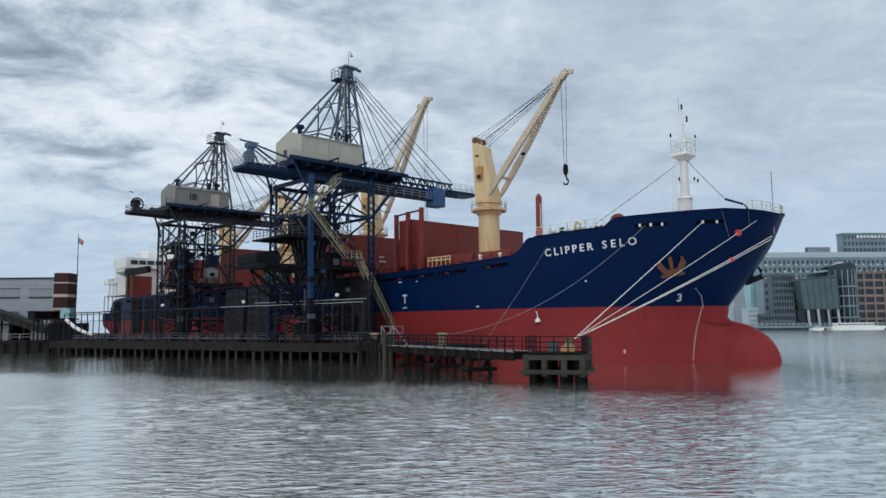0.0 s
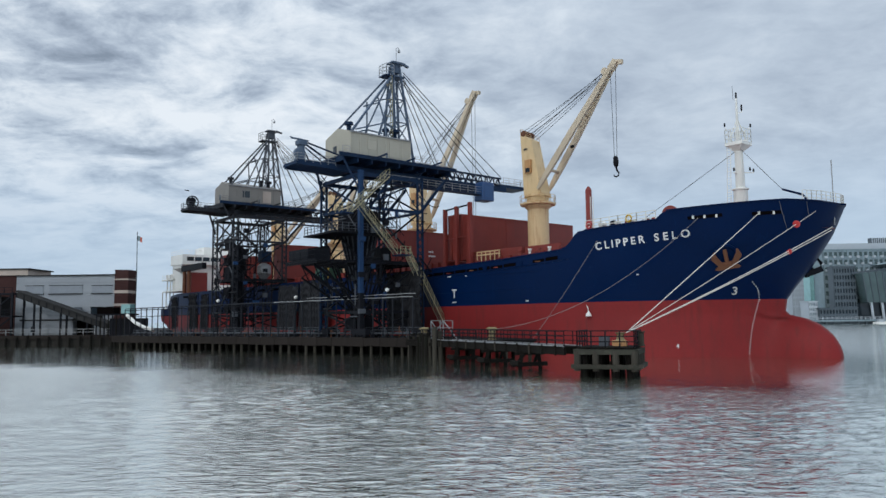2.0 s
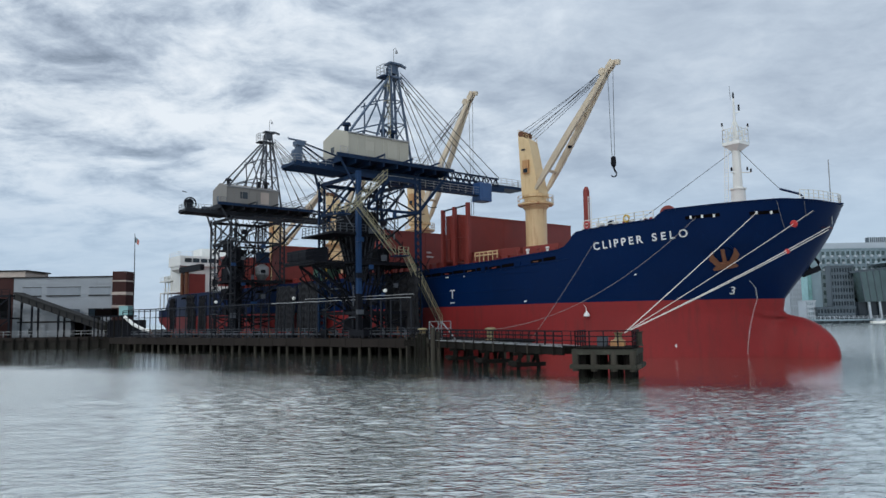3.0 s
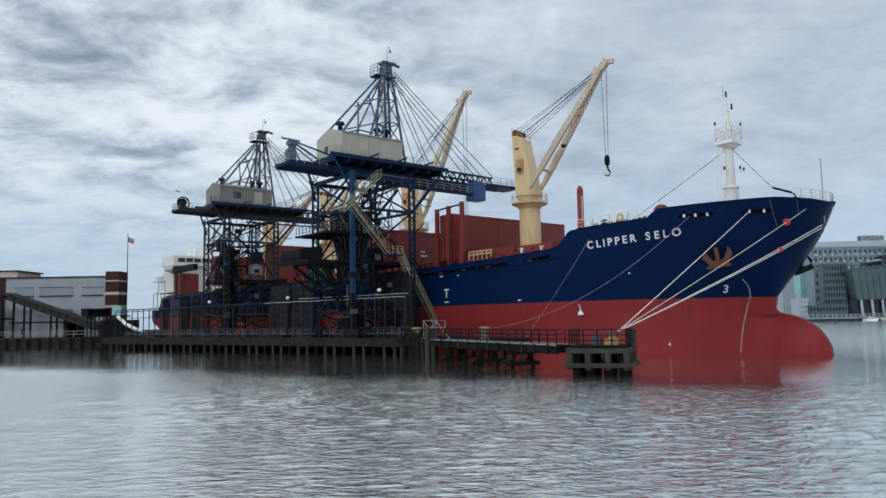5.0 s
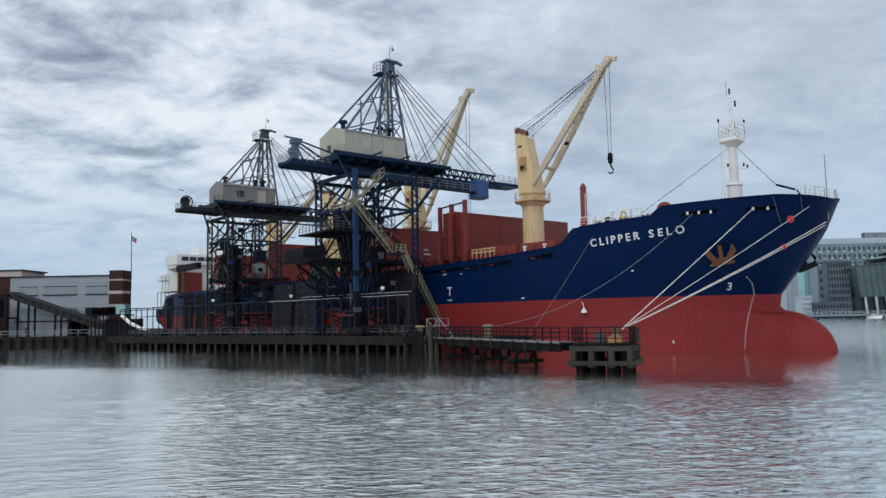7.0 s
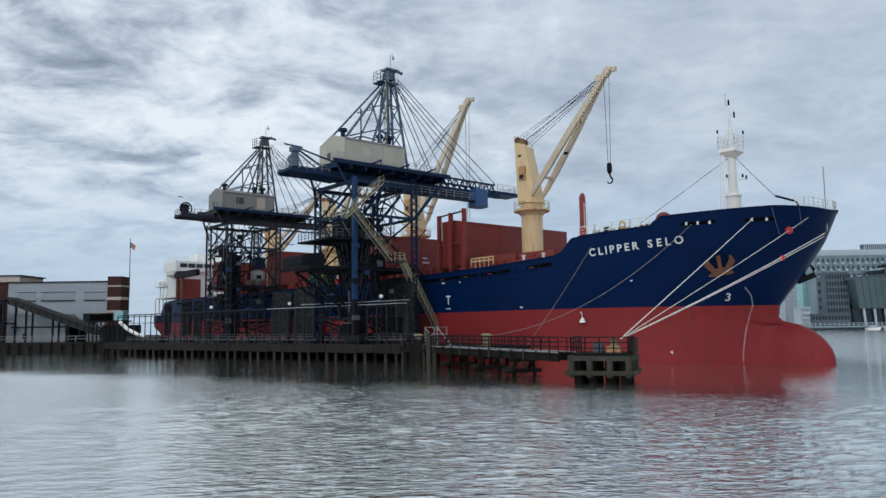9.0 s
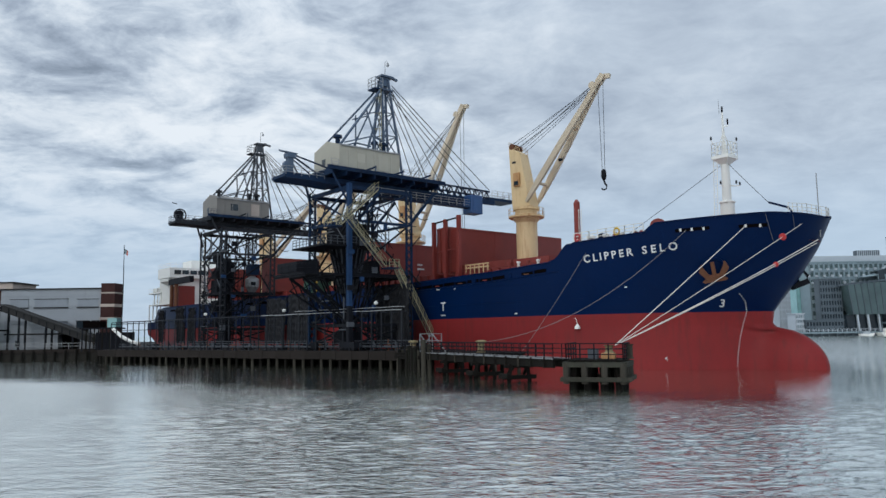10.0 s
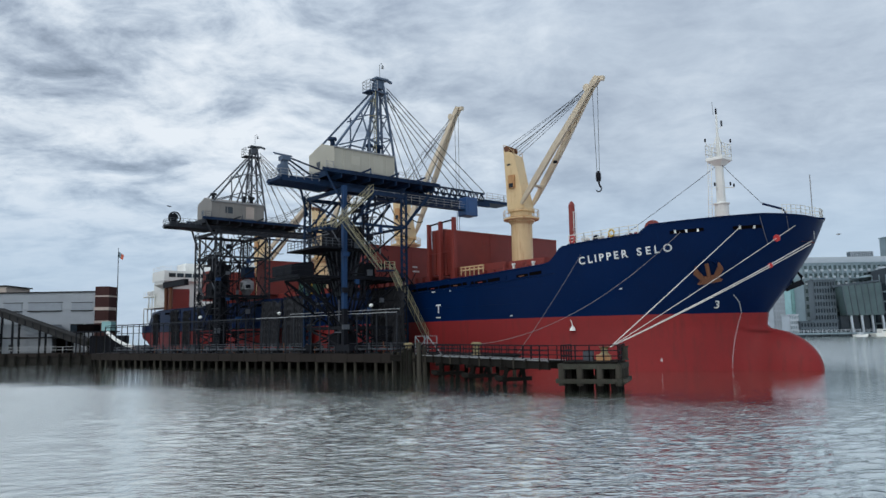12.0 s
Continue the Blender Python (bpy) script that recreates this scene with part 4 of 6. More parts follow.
    # luffing and hoisting wires
    for y, hx, hz, f in ((-.9, -1.5, .25, .93), (.9, -1.5, .25, .93), (-.6, -1.2, .05, .95), (.6, -1.2, .05, .95), (-.35, -.3, -.9, .9), (.35, -.25, -1.0, .9), (0, -.8, -.5, .97)):
        a = Vector((hx, y, zt + hz))
        b = root + d * length * f + nrm * .45 + Vector((0, y * .35, 0))
        bm = tube(bm_new(), sag(a, b, .12, 6), .035, 5)
        bm.transform(turn)
        part("luffing_wire", bm, M_WIRE, ob)
    return ob, turn, tip + d * .3 + Vector((-.25, 0, -.3))


def hook_gear(ob, turn, tip, drop):
    for s in (-.45, .45):
        bm = tube(bm_new(), [tip + Vector((s * .9, 0, 0)), tip + Vector((s * .4, 0, -drop))], .035, 5)
        bm.transform(turn)
        part("hoist_wire", bm, M_WIRE, ob)
    bm = lathe(bm_new(), [(.1, .5), (.32, .3), (.36, -.4), (.3, -.8), (.12, -1.0)], 10, tip + Vector((0, 0, -drop)))
    bm.transform(turn)
    block = part("hook_block", bm, M_BLACKSTEEL, ob, "dark greasy hook block")
    c = tip + Vector((0, 0, -drop - 1.8))
    pts = [c + Vector((0, 0, .8))] + [c + Vector((.38 * math.sin(a), 0, .38 * math.cos(a) - .1)) for a in [i * .5 for i in range(1, 10)]]
    bm = tube(bm_new(), pts, .13, 8, .07)
    bm.transform(turn)
    part("hook", bm, M_BLACKSTEEL, block)


c1 = deck_crane(-40.1, 10, 53.2, "cream rust-streaked deck crane with its jib raised and hook hanging", 20.3, 19.2)
hook_gear(*c1, 12.7)
c2 = deck_crane(-67.4, 10, 60.6, "cream deck crane, jib raised, partly behind the pier gantry", 19.4, 21.9)
hook_gear(*c2, 22)
deck_crane(-95.0, 10, 58, "cream deck crane amidships behind the gantries", 19.4, 20)
deck_crane(-121.0, 10, 36, "cream deck crane near the deckhouse, jib half raised", 19.4, 19.0)

# ---- rail-mounted unloading gantries on the pier ----
def gantry(x, label, steel, house_mat, stair_mat, tone, wide=0.0, slim=False, shift=0.0):
    """Portal, hopper, boom across the ship, machinery house and stayed mast; y as in the berth."""
    g = thing("gantry_crane", B @ pose(x, shift, 0), label, "gantry crane", "pier gantries")
    ya, yb, xa = -25.0, -15.5, 4.7
    base = 2.0
    dark = M_BLACKSTEEL
    mast_mat = M_MASTBLUE if steel is M_BLUESTEEL else M_DULL
    # legs: one boxed, three laced
    for lx, ly, boxed in ((xa, ya, not slim), (-xa, ya, False), (xa, yb, False), (-xa, yb, False)):
        bm = bm_new()
        if boxed:
            bar(bm, (lx, ly, 7.6), (lx, ly, 23.4), .56, .56)
        else:
            for s in (-.42, .42):
                bar(bm, (lx, ly + s, base + .8), (lx, ly + s, 23.4), .24)
            for i in range(22):
                z = base + 1 + i * .96
                bar(bm, (lx, ly - .42, z), (lx, ly + .42, z + .96), .1)
                bar(bm, (lx, ly + .42, z), (lx, ly - .42, z + .96), .1)
        leg = part("leg", bm, M_LEGBLUE if boxed and steel is M_BLUESTEEL else steel, g)
        if boxed:
            part("leg_foot", bar(bm_new(), (lx, ly, base + .8), (lx, ly, 7.6), .6, .6), dark, leg)
        bm = bm_new()
        box(bm, lx - 1.7, lx + 1.7, ly - .4, ly + .4, base + .35, base + 1.1)
        for w in (-1.2, -.4, .4, 1.2):
            lathe(bm, [(.15, -.3), (.36, -.28), (.36, .28), (.15, .3)], 10)
            bmesh.ops.transform(bm, matrix=pose(lx + w, ly, base + .36, 90, 0, 0), verts=bm.verts[-40:])
        part("bogie", bm, dark, leg)
    # horizontal ties
    for z, w in ((5.2, .4), (11.6, .45), (18.6, .35), (22.9, .5)):
        for a, b in (((xa, ya), (xa, yb)), ((-xa, ya), (-xa, yb)), ((xa, ya), (-xa, ya)), ((xa, yb), (-xa, yb))):
            part("tie_beam", bar(bm_new(), (*a, z), (*b, z), w * .7, w), dark if z < 12 else steel, g)
    # diagonal bracing
    for z0, z1 in ((2.6, 5.2), (5.2, 11.6), (11.6, 18.6), (18.6, 22.9)):
        for i, (a, b) in enumerate((((xa, ya), (xa, yb)), ((-xa, ya), (-xa, yb)), ((xa, ya), (-xa, ya)), ((xa, yb), (-xa, yb)))):
            m = dark if z0 < 18 else steel
            part("brace", bar(bm_new(), (*a, z0), (*b, z1), .2), m, g)
            if i == 2 or z0 < 5:
                part("brace", bar(bm_new(), (*b, z0), (*a, z1), .2), m, g)
    # knee braces under the platform
    for xx in (xa, -xa):
        part("knee_brace", bar(bm_new(), (xx, ya, 20.6), (xx * .75, ya - 2.0, 25.1), .24), steel, g)
        part("knee_brace", bar(bm_new(), (xx, yb, 18.6), (xx, yb + 4.5, 23.6), .34), steel, g)
        part("knee_brace", bar(bm_new(), (xx, -20.2, 22.9), (xx, ya, 17.0), .3), steel, g)
    # deck under the machinery house
    plat = part("platform", box(bm_new(), -3.6, 3.6, -27.0, -8.6, 25.2, 25.45), steel, g)
    for i in range(9):
        y = -27 + i * 2.2
        part("joist", box(bm_new(), -3.8, 3.8, y - .08, y + .08, 24.6, 25.2), steel, plat)
    part("platform_edge", bar(bm_new(), (3.75, -27.6, 25.45), (3.75, -8.2, 25.45), .25, .5), M_BLUESTEEL, plat)
    part("platform_edge", bar(bm_new(), (-3.75, -27.6, 25.45), (-3.75, -8.2, 25.45), .25, .5), M_BLUESTEEL, plat)
    for i in range(3):
        y = -22 + i * 4.6
        part("outrigger", bar(bm_new(), (3.7, y, 25.5), (5.0, y + 1.0, 26.0), .2), steel, plat)
    part("platform_rail", rail(bm_new(), [(3.6, -27.0, 25.5), (3.6, -25.9, 25.5)], 1.1, 1.2, .03), tone, plat)
    part("platform_rail", rail(bm_new(), [(3.6, -15.5, 25.5), (3.6, -8.8, 25.5), (-3.6, -8.8, 25.5)], 1.1, 1.4, .03), tone, plat)
    # boom: twin plate girders with a trussed outer arm
    for s in (-1.7, 1.7):
        bm = bm_new()
        box(bm, s - .15, s + .15, -32.4, 3.5, 23.8, 24.45)
        box(bm, s - .3, s + .3, -32.4, 3.5, 23.72, 23.82)
        boom = part("boom_girder", bm, steel, g)
        bm = bm_new()
        bar(bm, (s, -12, 25.9), (s, 2.5, 25.75), .24)
        n = 12
        for i in range(n):
            y = -12 + i * 14.5 / n
            bar(bm, (s, y, 24.5), (s, y + .6, 25.85), .13)
            bar(bm, (s, y + .6, 25.85), (s, y + 14.5 / n, 24.5), .13)
        part("boom_truss", bm, steel, g)
    bm = bm_new()
    for i in range(17):
        y = -32.5 + i * 2.2
        bar(bm, (-1.7, y, 24.2), (1.7, y, 24.2), .14)
    part("cross_beam", bm, steel, g)
    for i in range(8):
        y = -11 + i * 1.75
        loop = [(1.95, y + .5 * math.cos(a * math.tau / 12), 25.15 + .5 * math.sin(a * math.tau / 12)) for a in range(13)]
        part("festoon_loop", tube(bm_new(), loop, .08, 6), dark, g)
    # landward end: platform, winch post and stays
    bm = bm_new()
    hexa(bm, [(-1.9, -32.6, 23.9), (1.9, -32.6, 23.9), (1.9, -24.8, 23.5), (-1.9, -24.8, 23.5), (-1.9, -32.6, 24.15), (1.9, -32.6, 24.15), (1.9, -24.8, 24.15), (-1.9, -24.8, 24.15)])
    tail = part("tail_platform", bm, steel, g)
    part("tail_rail", rail(bm_new(), [(1.85, -27, 24.15), (1.85, -32.5, 24.15), (-1.85, -32.5, 24.15), (-1.85, -27, 24.15)], 1.1, 1.2, .03), tone, tail)
    bm = bm_new()
    if not slim:
        box(bm, -.4, .4, -31.4, -30.7, 24.1, 27.0)
        box(bm, -.55, .55, -31.6, -30.4, 26.7, 27.3)
        bar(bm, (0, -32.4, 27.5), (0, -30.0, 27.4), .35, .14)
    else:
        # cable reel on a low stand
        for q in range(8):
            a0 = q * math.tau / 8
            bar(bm, (.1, -31.2, 25.5), (.1, -31.2 + 1.0 * math.cos(a0), 25.5 + 1.0 * math.sin(a0)), .1)
        tube(bm, [(.1, -31.2 + 1.05 * math.cos(q * math.tau / 16), 25.5 + 1.05 * math.sin(q * math.tau / 16)) for q in range(17)], .13, 6)
        bar(bm, (0, -31.2, 24.1), (0, -31.2, 25.6), .3)
    for z, r in ((25.6, .7), (24.6, .6)):
        lathe(bm, [(r * .5, -.35), (r, -.3), (r, .3), (r * .5, .35)], 14)
        bmesh.ops.transform(bm, matrix=pose(.2, -31.4, z, 90, 0, 90), verts=bm.verts[-56:])
    bar(bm, (0, -31.8, 27.45), (0, -32.6, 27.6), .12)
    part("winch_post", bm, M_MASTBLUE if not slim else dark, tail)
    for s in (-1, 1):
        if slim:
            continue
        part("tail_stay", bar(bm_new(), (s * .3, -30.4, 27.1), (s * 1.7, -26.0, 25.6), .18), steel, tail)
        part("tail_stay", bar(bm_new(), (s * .3, -30.6, 26.4), (s * 1.7, -28.3, 24.1), .16), steel, tail)
        part("tail_stay", bar(bm_new(), (s * 1.7, -26.0, 25.6), (s * 1.7, -29.3, 24.1), .13), steel, tail)
    # seaward end: small railed platform
    part("end_platform", box(bm_new(), -1.6, 1.6, 2.4, 8.1, 24.5, 24.95), steel, g)
    part("end_rail", rail(bm_new(), [(1.55, 3.2, 24.95), (1.55, 8.0, 24.95), (-1.55, 8.0, 24.95), (-1.55, 3.2, 24.95)], 1.1, 1.2, .03), tone, g)
    # walkway slung below the boom, and the operator's cab
    bm = bm_new()
    box(bm, 2.2, 3.2, -20.5, -.8, 22.45, 22.6)
    for i in range(12):
        bar(bm, (2.7, -20.3 + i * 1.7, 22.6), (2.0, -20.3 + i * 1.7, 23.8), .07)
    part("walkway", bm, M_BLUESTEEL, g)
    part("walkway_rail", rail(bm_new(), [(3.15, -20.4, 22.6), (3.15, -1, 22.6)], 1.1, 1.5, .03), tone, g)
    bm = box(bm_new(), 1.5, 3.5, -2.9, -.6, 21.7, 24.5)
    bmesh.ops.bevel(bm, geom=bm.edges[:], offset=.08, segments=1, affect="EDGES")
    cab = part("operator_cab", bm, M_BLUECAB if steel is M_BLUESTEEL else M_RUSTY, g, "blue operator's cab slung under the boom" if steel is M_BLUESTEEL else "")
    part("cab_panel", box(bm_new(), 3.5, 3.54, -2.5, -1.1, 22.2, 23.9), M_BLUECAB, cab)
    part("cab_window", box(bm_new(), 1.8, 3.2, -.6, -.56, 22.9, 24.1), M_DARKGLASS, cab)
    # machinery house, sheet panels with ribs, low gable
    h0, h1, hr = 25.5, 28.75, 29.75
    y0, y1, hx = -25.6 - wide * .6, -15.9 + wide, 3.25
    bm = bm_new()
    prof = [(-hx, h0), (hx, h0), (hx, h1), (0, hr), (-hx, h1)]
    a = [bm.verts.new((px, y0, pz)) for px, pz in prof]
    b = [bm.verts.new((px, y1, pz)) for px, pz in prof]
    bm.faces.new(a)
    bm.faces.new(b[::-1])
    for i in range(5):
        bm.faces.new((a[i], b[i], b[(i + 1) % 5], a[(i + 1) % 5]))
    mh = part("machinery_house", bm, house_mat, g, "ribbed sheet-metal machinery house")
    for i in range(8):
        y = y0 + .1 + i * (y1 - y0 - .2) / 7
        part("wall_rib", box(bm_new(), hx, hx + .05, y - .05, y + .05, h0, h1 - .05), house_mat, mh)
    part("eaves_trim", bar(bm_new(), (hx + .06, y0 - .1, h1 - .02), (hx + .06, y1 + .1, h1 - .02), .16), M_GREY, mh)
    part("house_window", box(bm_new(), -1.2, -.3, y0 - .03, y0, 26.5, 27.4), M_DARKGLASS, mh)
    part("house_door", box(bm_new(), .8, 1.7, y0 - .04, y0, 25.55, 27.5), house_mat, mh)
    part("louvre", box(bm_new(), hx, hx + .04, y0 + 2.6, y0 + 4.0, 26.7, 27.9), M_DARKGLASS if house_mat is M_HOUSE_B else house_mat, mh)
    part("wall_hatch", box(bm_new(), hx, hx + .06, y1 - 3.6, y1 - 2.0, 26.0, 28.2), M_STONE if house_mat is M_HOUSE_B else house_mat, mh)
    for y, w in ((-24.6, .9), (-18.7, .8), (-17.2, 1.0)):
        part("roof_vent", lathe(bm_new(), [(w * .35, 29.3), (w * .35, 30.1), (w * .7, 30.15), (w * .6, 30.5)], 12, (1.2, y, 0)), steel, mh)
    # mast: a laced tower, raked back legs, head platform
    feet = [(1.7, -17.4), (1.7, -14.2), (-1.7, -14.2), (-1.7, -17.4)]
    head = [(.55, -16.9), (.55, -15.6), (-.55, -15.6), (-.55, -16.9)]
    zf, zh = 25.6, 38.6
    at = lambda i, z: (feet[i][0] + (head[i][0] - feet[i][0]) * (z - zf) / (zh - zf), feet[i][1] + (head[i][1] - feet[i][1]) * (z - zf) / (zh - zf), z)
    for i in range(4):
        part("mast_leg", bar(bm_new(), at(i, zf), at(i, zh + 1.6), .26), mast_mat, g)
    levels = [28.4, 31.8, 35.2, 38.4]
    for k, (z0, z1) in enumerate(zip(levels, levels[1:])):
        for i in range(4):
            j = (i + 1) % 4
            part("mast_lacing", bar(bm_new(), at(i, z0), at(j, z1), .13), mast_mat, g)
            part("mast_lacing", bar(bm_new(), at(i, z0), at(j, z0), .13), mast_mat, g)
    bm = bm_new()
    box(bm, -.8, .8, -17.3, -15.1, 38.5, 38.7)
    box(bm, -.45, .45, -16.8, -15.6, 39.2, 40.6)
    box(bm, -.75, .75, -17.1, -15.0, 40.5, 40.75)
    bar(bm, (0, -15.2, 40.9), (0, -13.9, 40.6), .3)
    headp = part("mast_head", bm, mast_mat, g)
    part("head_platform", box(bm_new(), -.9, .9, -18.4, -17.0, 38.4, 38.55), steel, headp)
    part("head_rail", rail(bm_new(), [(.9, -17.0, 38.6), (.9, -18.3, 38.6), (-.9, -18.3, 38.6), (-.9, -17.0, 38.6)], 1.5, .9, .03, 3), tone, headp)
    part("head_lamp", lathe(tube(bm_new(), [(0, -16, 41.1), (0, -16, 42.9), (0, -15.7, 43.2), (0, -15.5, 42.9)], .05, 6), [(.1, -.3), (.22, -.2), (.15, .15), (.05, .2)], 8, (0, -15.5, 42.7)), M_GREY, headp)
    for s in (-1, 1):
        for a, b, w in (((s * .8, -17.4, 38.3), (s * 2.9, -25.2, 28.9), .26), ((s * .8, -17.0, 37.6), (s * 2.9, -22.0, 25.6), .22),
                        ((s * 1.4, -20.1, 34.7), (s * 2.3, -19.5, 31.0), .16), ((s * 2.3, -19.5, 31.0), (s * 2.9, -24.6, 29.2), .18),
                        ((s * 2.3, -19.5, 31.0), (s * 1.5, -17.4, 30.6), .18), ((s * 2.3, -19.5, 31.0), (s * 3.35, -20.0, 25.6), .2), ((s * 1.5, -20.6, 34.0), (s * 1.3, -18.2, 34.9), .16)):
            part("back_strut", bar(bm_new(), a, b, w), mast_mat, g)
    for s in (-.9, .9):
        for yy, zz, dz in ((2.6, 26.0, 39.4), (0.2, 25.9, 39.0), (-7.2, 25.9, 38.6), (-9.6, 25.9, 38.2)):
            part("boom_stay", tube(bm_new(), sag((s * .7, -15.3, dz), (s * 1.8, yy, zz), .08, 5), .06, 5), M_WIRE, g)
    bm = bm_new()
    for s in (-.25, .25):
        bar(bm, (1.6 + s, -17.9, 26), (1.0 + s, -17.6, 38.4), .06)
    for i in range(34):
        k = i / 34
        bar(bm, (1.3 - .6 * k, -17.9 + .3 * k, 26 + 12.4 * k), (1.9 - .6 * k, -17.9 + .3 * k, 26 + 12.4 * k), .045)
    for i in range(5):
        z = 28 + i * 2.2
        for q in range(8):
            a0, a1 = q * math.tau / 8, (q + 1) * math.tau / 8
            bar(bm, (1.3 + .4 * math.cos(a0), -18.2 + .4 * math.sin(a0), z), (1.3 + .4 * math.cos(a1), -18.2 + .4 * math.sin(a1), z), .05)
    part("mast_ladder", bm, stair_mat, g)
    if slim:
        # narrow sampling tower of stacked small floors
        for k, z in enumerate((5.6, 8.4, 11.6, 14.4, 17.2)):
            w = (1.6, 2.1, 2.6, 2.2, 1.8)[k]
            part("tower_floor", box(bm_new(), -w, w, -25.2, -25.2 + 2.2 * w, z, z + .22), dark, g)
            part("floor_rail", rail(bm_new(), [(w, -25.2 + 2.2 * w, z + .2), (w, -25.2, z + .2), (-w, -25.2, z + .2)], 1.1, 1.3, .03, 2), dark, g)
            part("floor_plant", box(bm_new(), -w * .6, w * .5, -24.6, -23.4 + (k % 2) * .8, z + .2, z + 1.5 + .5 * (k % 3)), dark, g)
        part("tower_column", lathe(bm_new(), [(1.25, 2.4), (1.25, 13.0), (1.7, 13.6), (1.7, 17.2), (.8, 18.0)], 14, (0, -22.6, 0)), dark, g)
        part("slung_drum", lathe(bm_new(), [(.5, 11.9), (1.3, 13.0), (1.3, 14.4), (.4, 15.0)], 14, (1.5, -18.0, 0)), M_GREY, g)
        part("blue_winch", box(bm_new(), .4, 2.4, -18.8, -17.0, 15.2, 17.2), M_BLUESTEEL, g)
        for i in range(10):
            p0 = (-3.4 + (i * 37 % 70) / 10, -24.8 + (i * 53 % 90) / 10, 2.4)
            part("pipe_run", tube(bm_new(), [p0, (p0[0] + .2, p0[1], 11.0), (p0[0] + .5, p0[1] + .6, 22.4)], .1, 6), dark, g)
        for i in range(5):
            z = 4 + i * 3.4
            part("ladder_flight", bar(bm_new(), (3.6, -24.6 if i % 2 else -20.4, z), (3.6, -20.4 if i % 2 else -24.6, z + 3.4), .7, .16), dark, g)
    else:
        # hopper under the landward end of the portal
        bm = lathe(bm_new(), [(2.5, 15.6), (2.7, 15.8), (2.7, 18.4), (2.5, 18.6)], 20, (0.4, -22.5, 0))
        drum = part("hopper_drum", bm, dark, g)
        for i in range(14):
            a = i * math.tau / 14
            part("drum_stiffener", bar(bm_new(), (.4 + 2.75 * math.cos(a), -22.5 + 2.75 * math.sin(a), 15.7), (.4 + 2.75 * math.cos(a), -22.5 + 2.75 * math.sin(a), 18.7), .14), dark, drum)
        part("hopper_cone", lathe(bm_new(), [(.7, 8.6), (.9, 9.4), (2.3, 15.2), (2.3, 15.7)], 20, (0.4, -22.5, 0)), dark, g)
        bm = bm_new()
        for i in range(20):
            a = i * math.tau / 20
            bar(bm, (.4 + 1.0 * math.cos(a), -22.5 + 1.0 * math.sin(a), 9.4), (.4 + 2.45 * math.cos(a), -22.5 + 2.45 * math.sin(a), 15.3), .16)
        part("cone_rib", bm, M_DULL, g)
        bm = bm_new()
        box(bm, -3.8, 4.6, -28.6, -19.6, 15.2, 15.4)
        part("hopper_gallery", bm, dark, g)
        part("gallery_rail", rail(bm_new(), [(4.5, -20, 15.4), (4.5, -28.5, 15.4), (-3.7, -28.5, 15.4)], 1.1, .9, .035, 3), M_DULL, g)
        part("lower_gallery", box(bm_new(), -3.4, 4.4, -31.4, -16.0, 11.55, 11.75), dark, g)
        for i in range(8):
            part("gallery_joist", box(bm_new(), -3.5, 4.5, -31.2 + i * 2.1, -31.05 + i * 2.1, 11.25, 11.55), dark, g)
        part("gallery_rail", rail(bm_new(), [(4.3, -24, 11.75), (4.3, -31.3, 11.75), (-3.3, -31.3, 11.75)], 1.1, 1.8, .03, 2), dark, g)
        bm = bm_new()
        hexa(bm, [(-3.2, -31.0, 11.9), (2.0, -31.0, 11.9), (2.0, -28.0, 11.9), (-3.2, -28.0, 11.9), (-3.2, -31.0, 13.2), (2.0, -31.0, 13.2), (2.0, -28.0, 13.7), (-3.2, -28.0, 13.7)])
        part("conveyor_hood", bm, dark, g)
        # inclined conveyor and lattice chute below
        for s in (-1.6, 1.6):
            bm = bm_new()
            bar(bm, (s, -30, 11.3), (s, -19, 4.2), .3)
            bar(bm, (s, -30, 9.7), (s, -19, 3.0), .22)
            for i in range(9):
                k, k2 = i / 9, (i + 1) / 9
                bar(bm, (s, -30 + 11 * k, 11.3 - 7.1 * k), (s, -30 + 11 * k2, 9.7 - 6.7 * k2), .12)
                bar(bm, (s, -30 + 11 * k, 9.7 - 6.7 * k), (s, -30 + 11 * k2, 11.3 - 7.1 * k2), .12)
            part("conveyor_truss", bm, dark, g)
        for i in range(6):
            a = i * math.tau / 6
            part("chute_strut", bar(bm_new(), (.4 + 3.6 * math.cos(a), -22.5 + 3.6 * math.sin(a), 11.4), (.4 + .9 * math.cos(a + .5), -22.5 + .9 * math.sin(a + .5), 4.2), .2), dark, g)
            part("chute_strut", bar(bm_new(), (.4 + 3.6 * math.cos(a + .6), -22.5 + 3.6 * math.sin(a + .6), 11.4), (.4 + .9 * math.cos(a - .3), -22.5 + .9 * math.sin(a - .3), 4.2), .2), dark, g)
        bm = box(bm_new(), -1.0, 1.8, -23.9, -21.1, 2.7, 4.4)
        part("chute_base", bm, dark, g)
        bm = box(bm_new(), -2.6, .2, -19.0, -17.2, 11.8, 14.0)
        part("control_room", bm, dark, g)
        for i in range(7):
            p0 = (-3.5 + (i * 37 % 70) / 10, -24.5 + (i * 53 % 80) / 10, 15.4)
            part("pipe_run", tube(bm_new(), [p0, (p0[0] + .3, p0[1], 19.5), (p0[0] + .3, p0[1] + 1.2, 22.8)], .12, 6), M_GREY if i == 3 else steel, g)
    # service pipes, brackets and short struts fixed on the near faces of the portal
    rng = random.Random(int(3 - x))
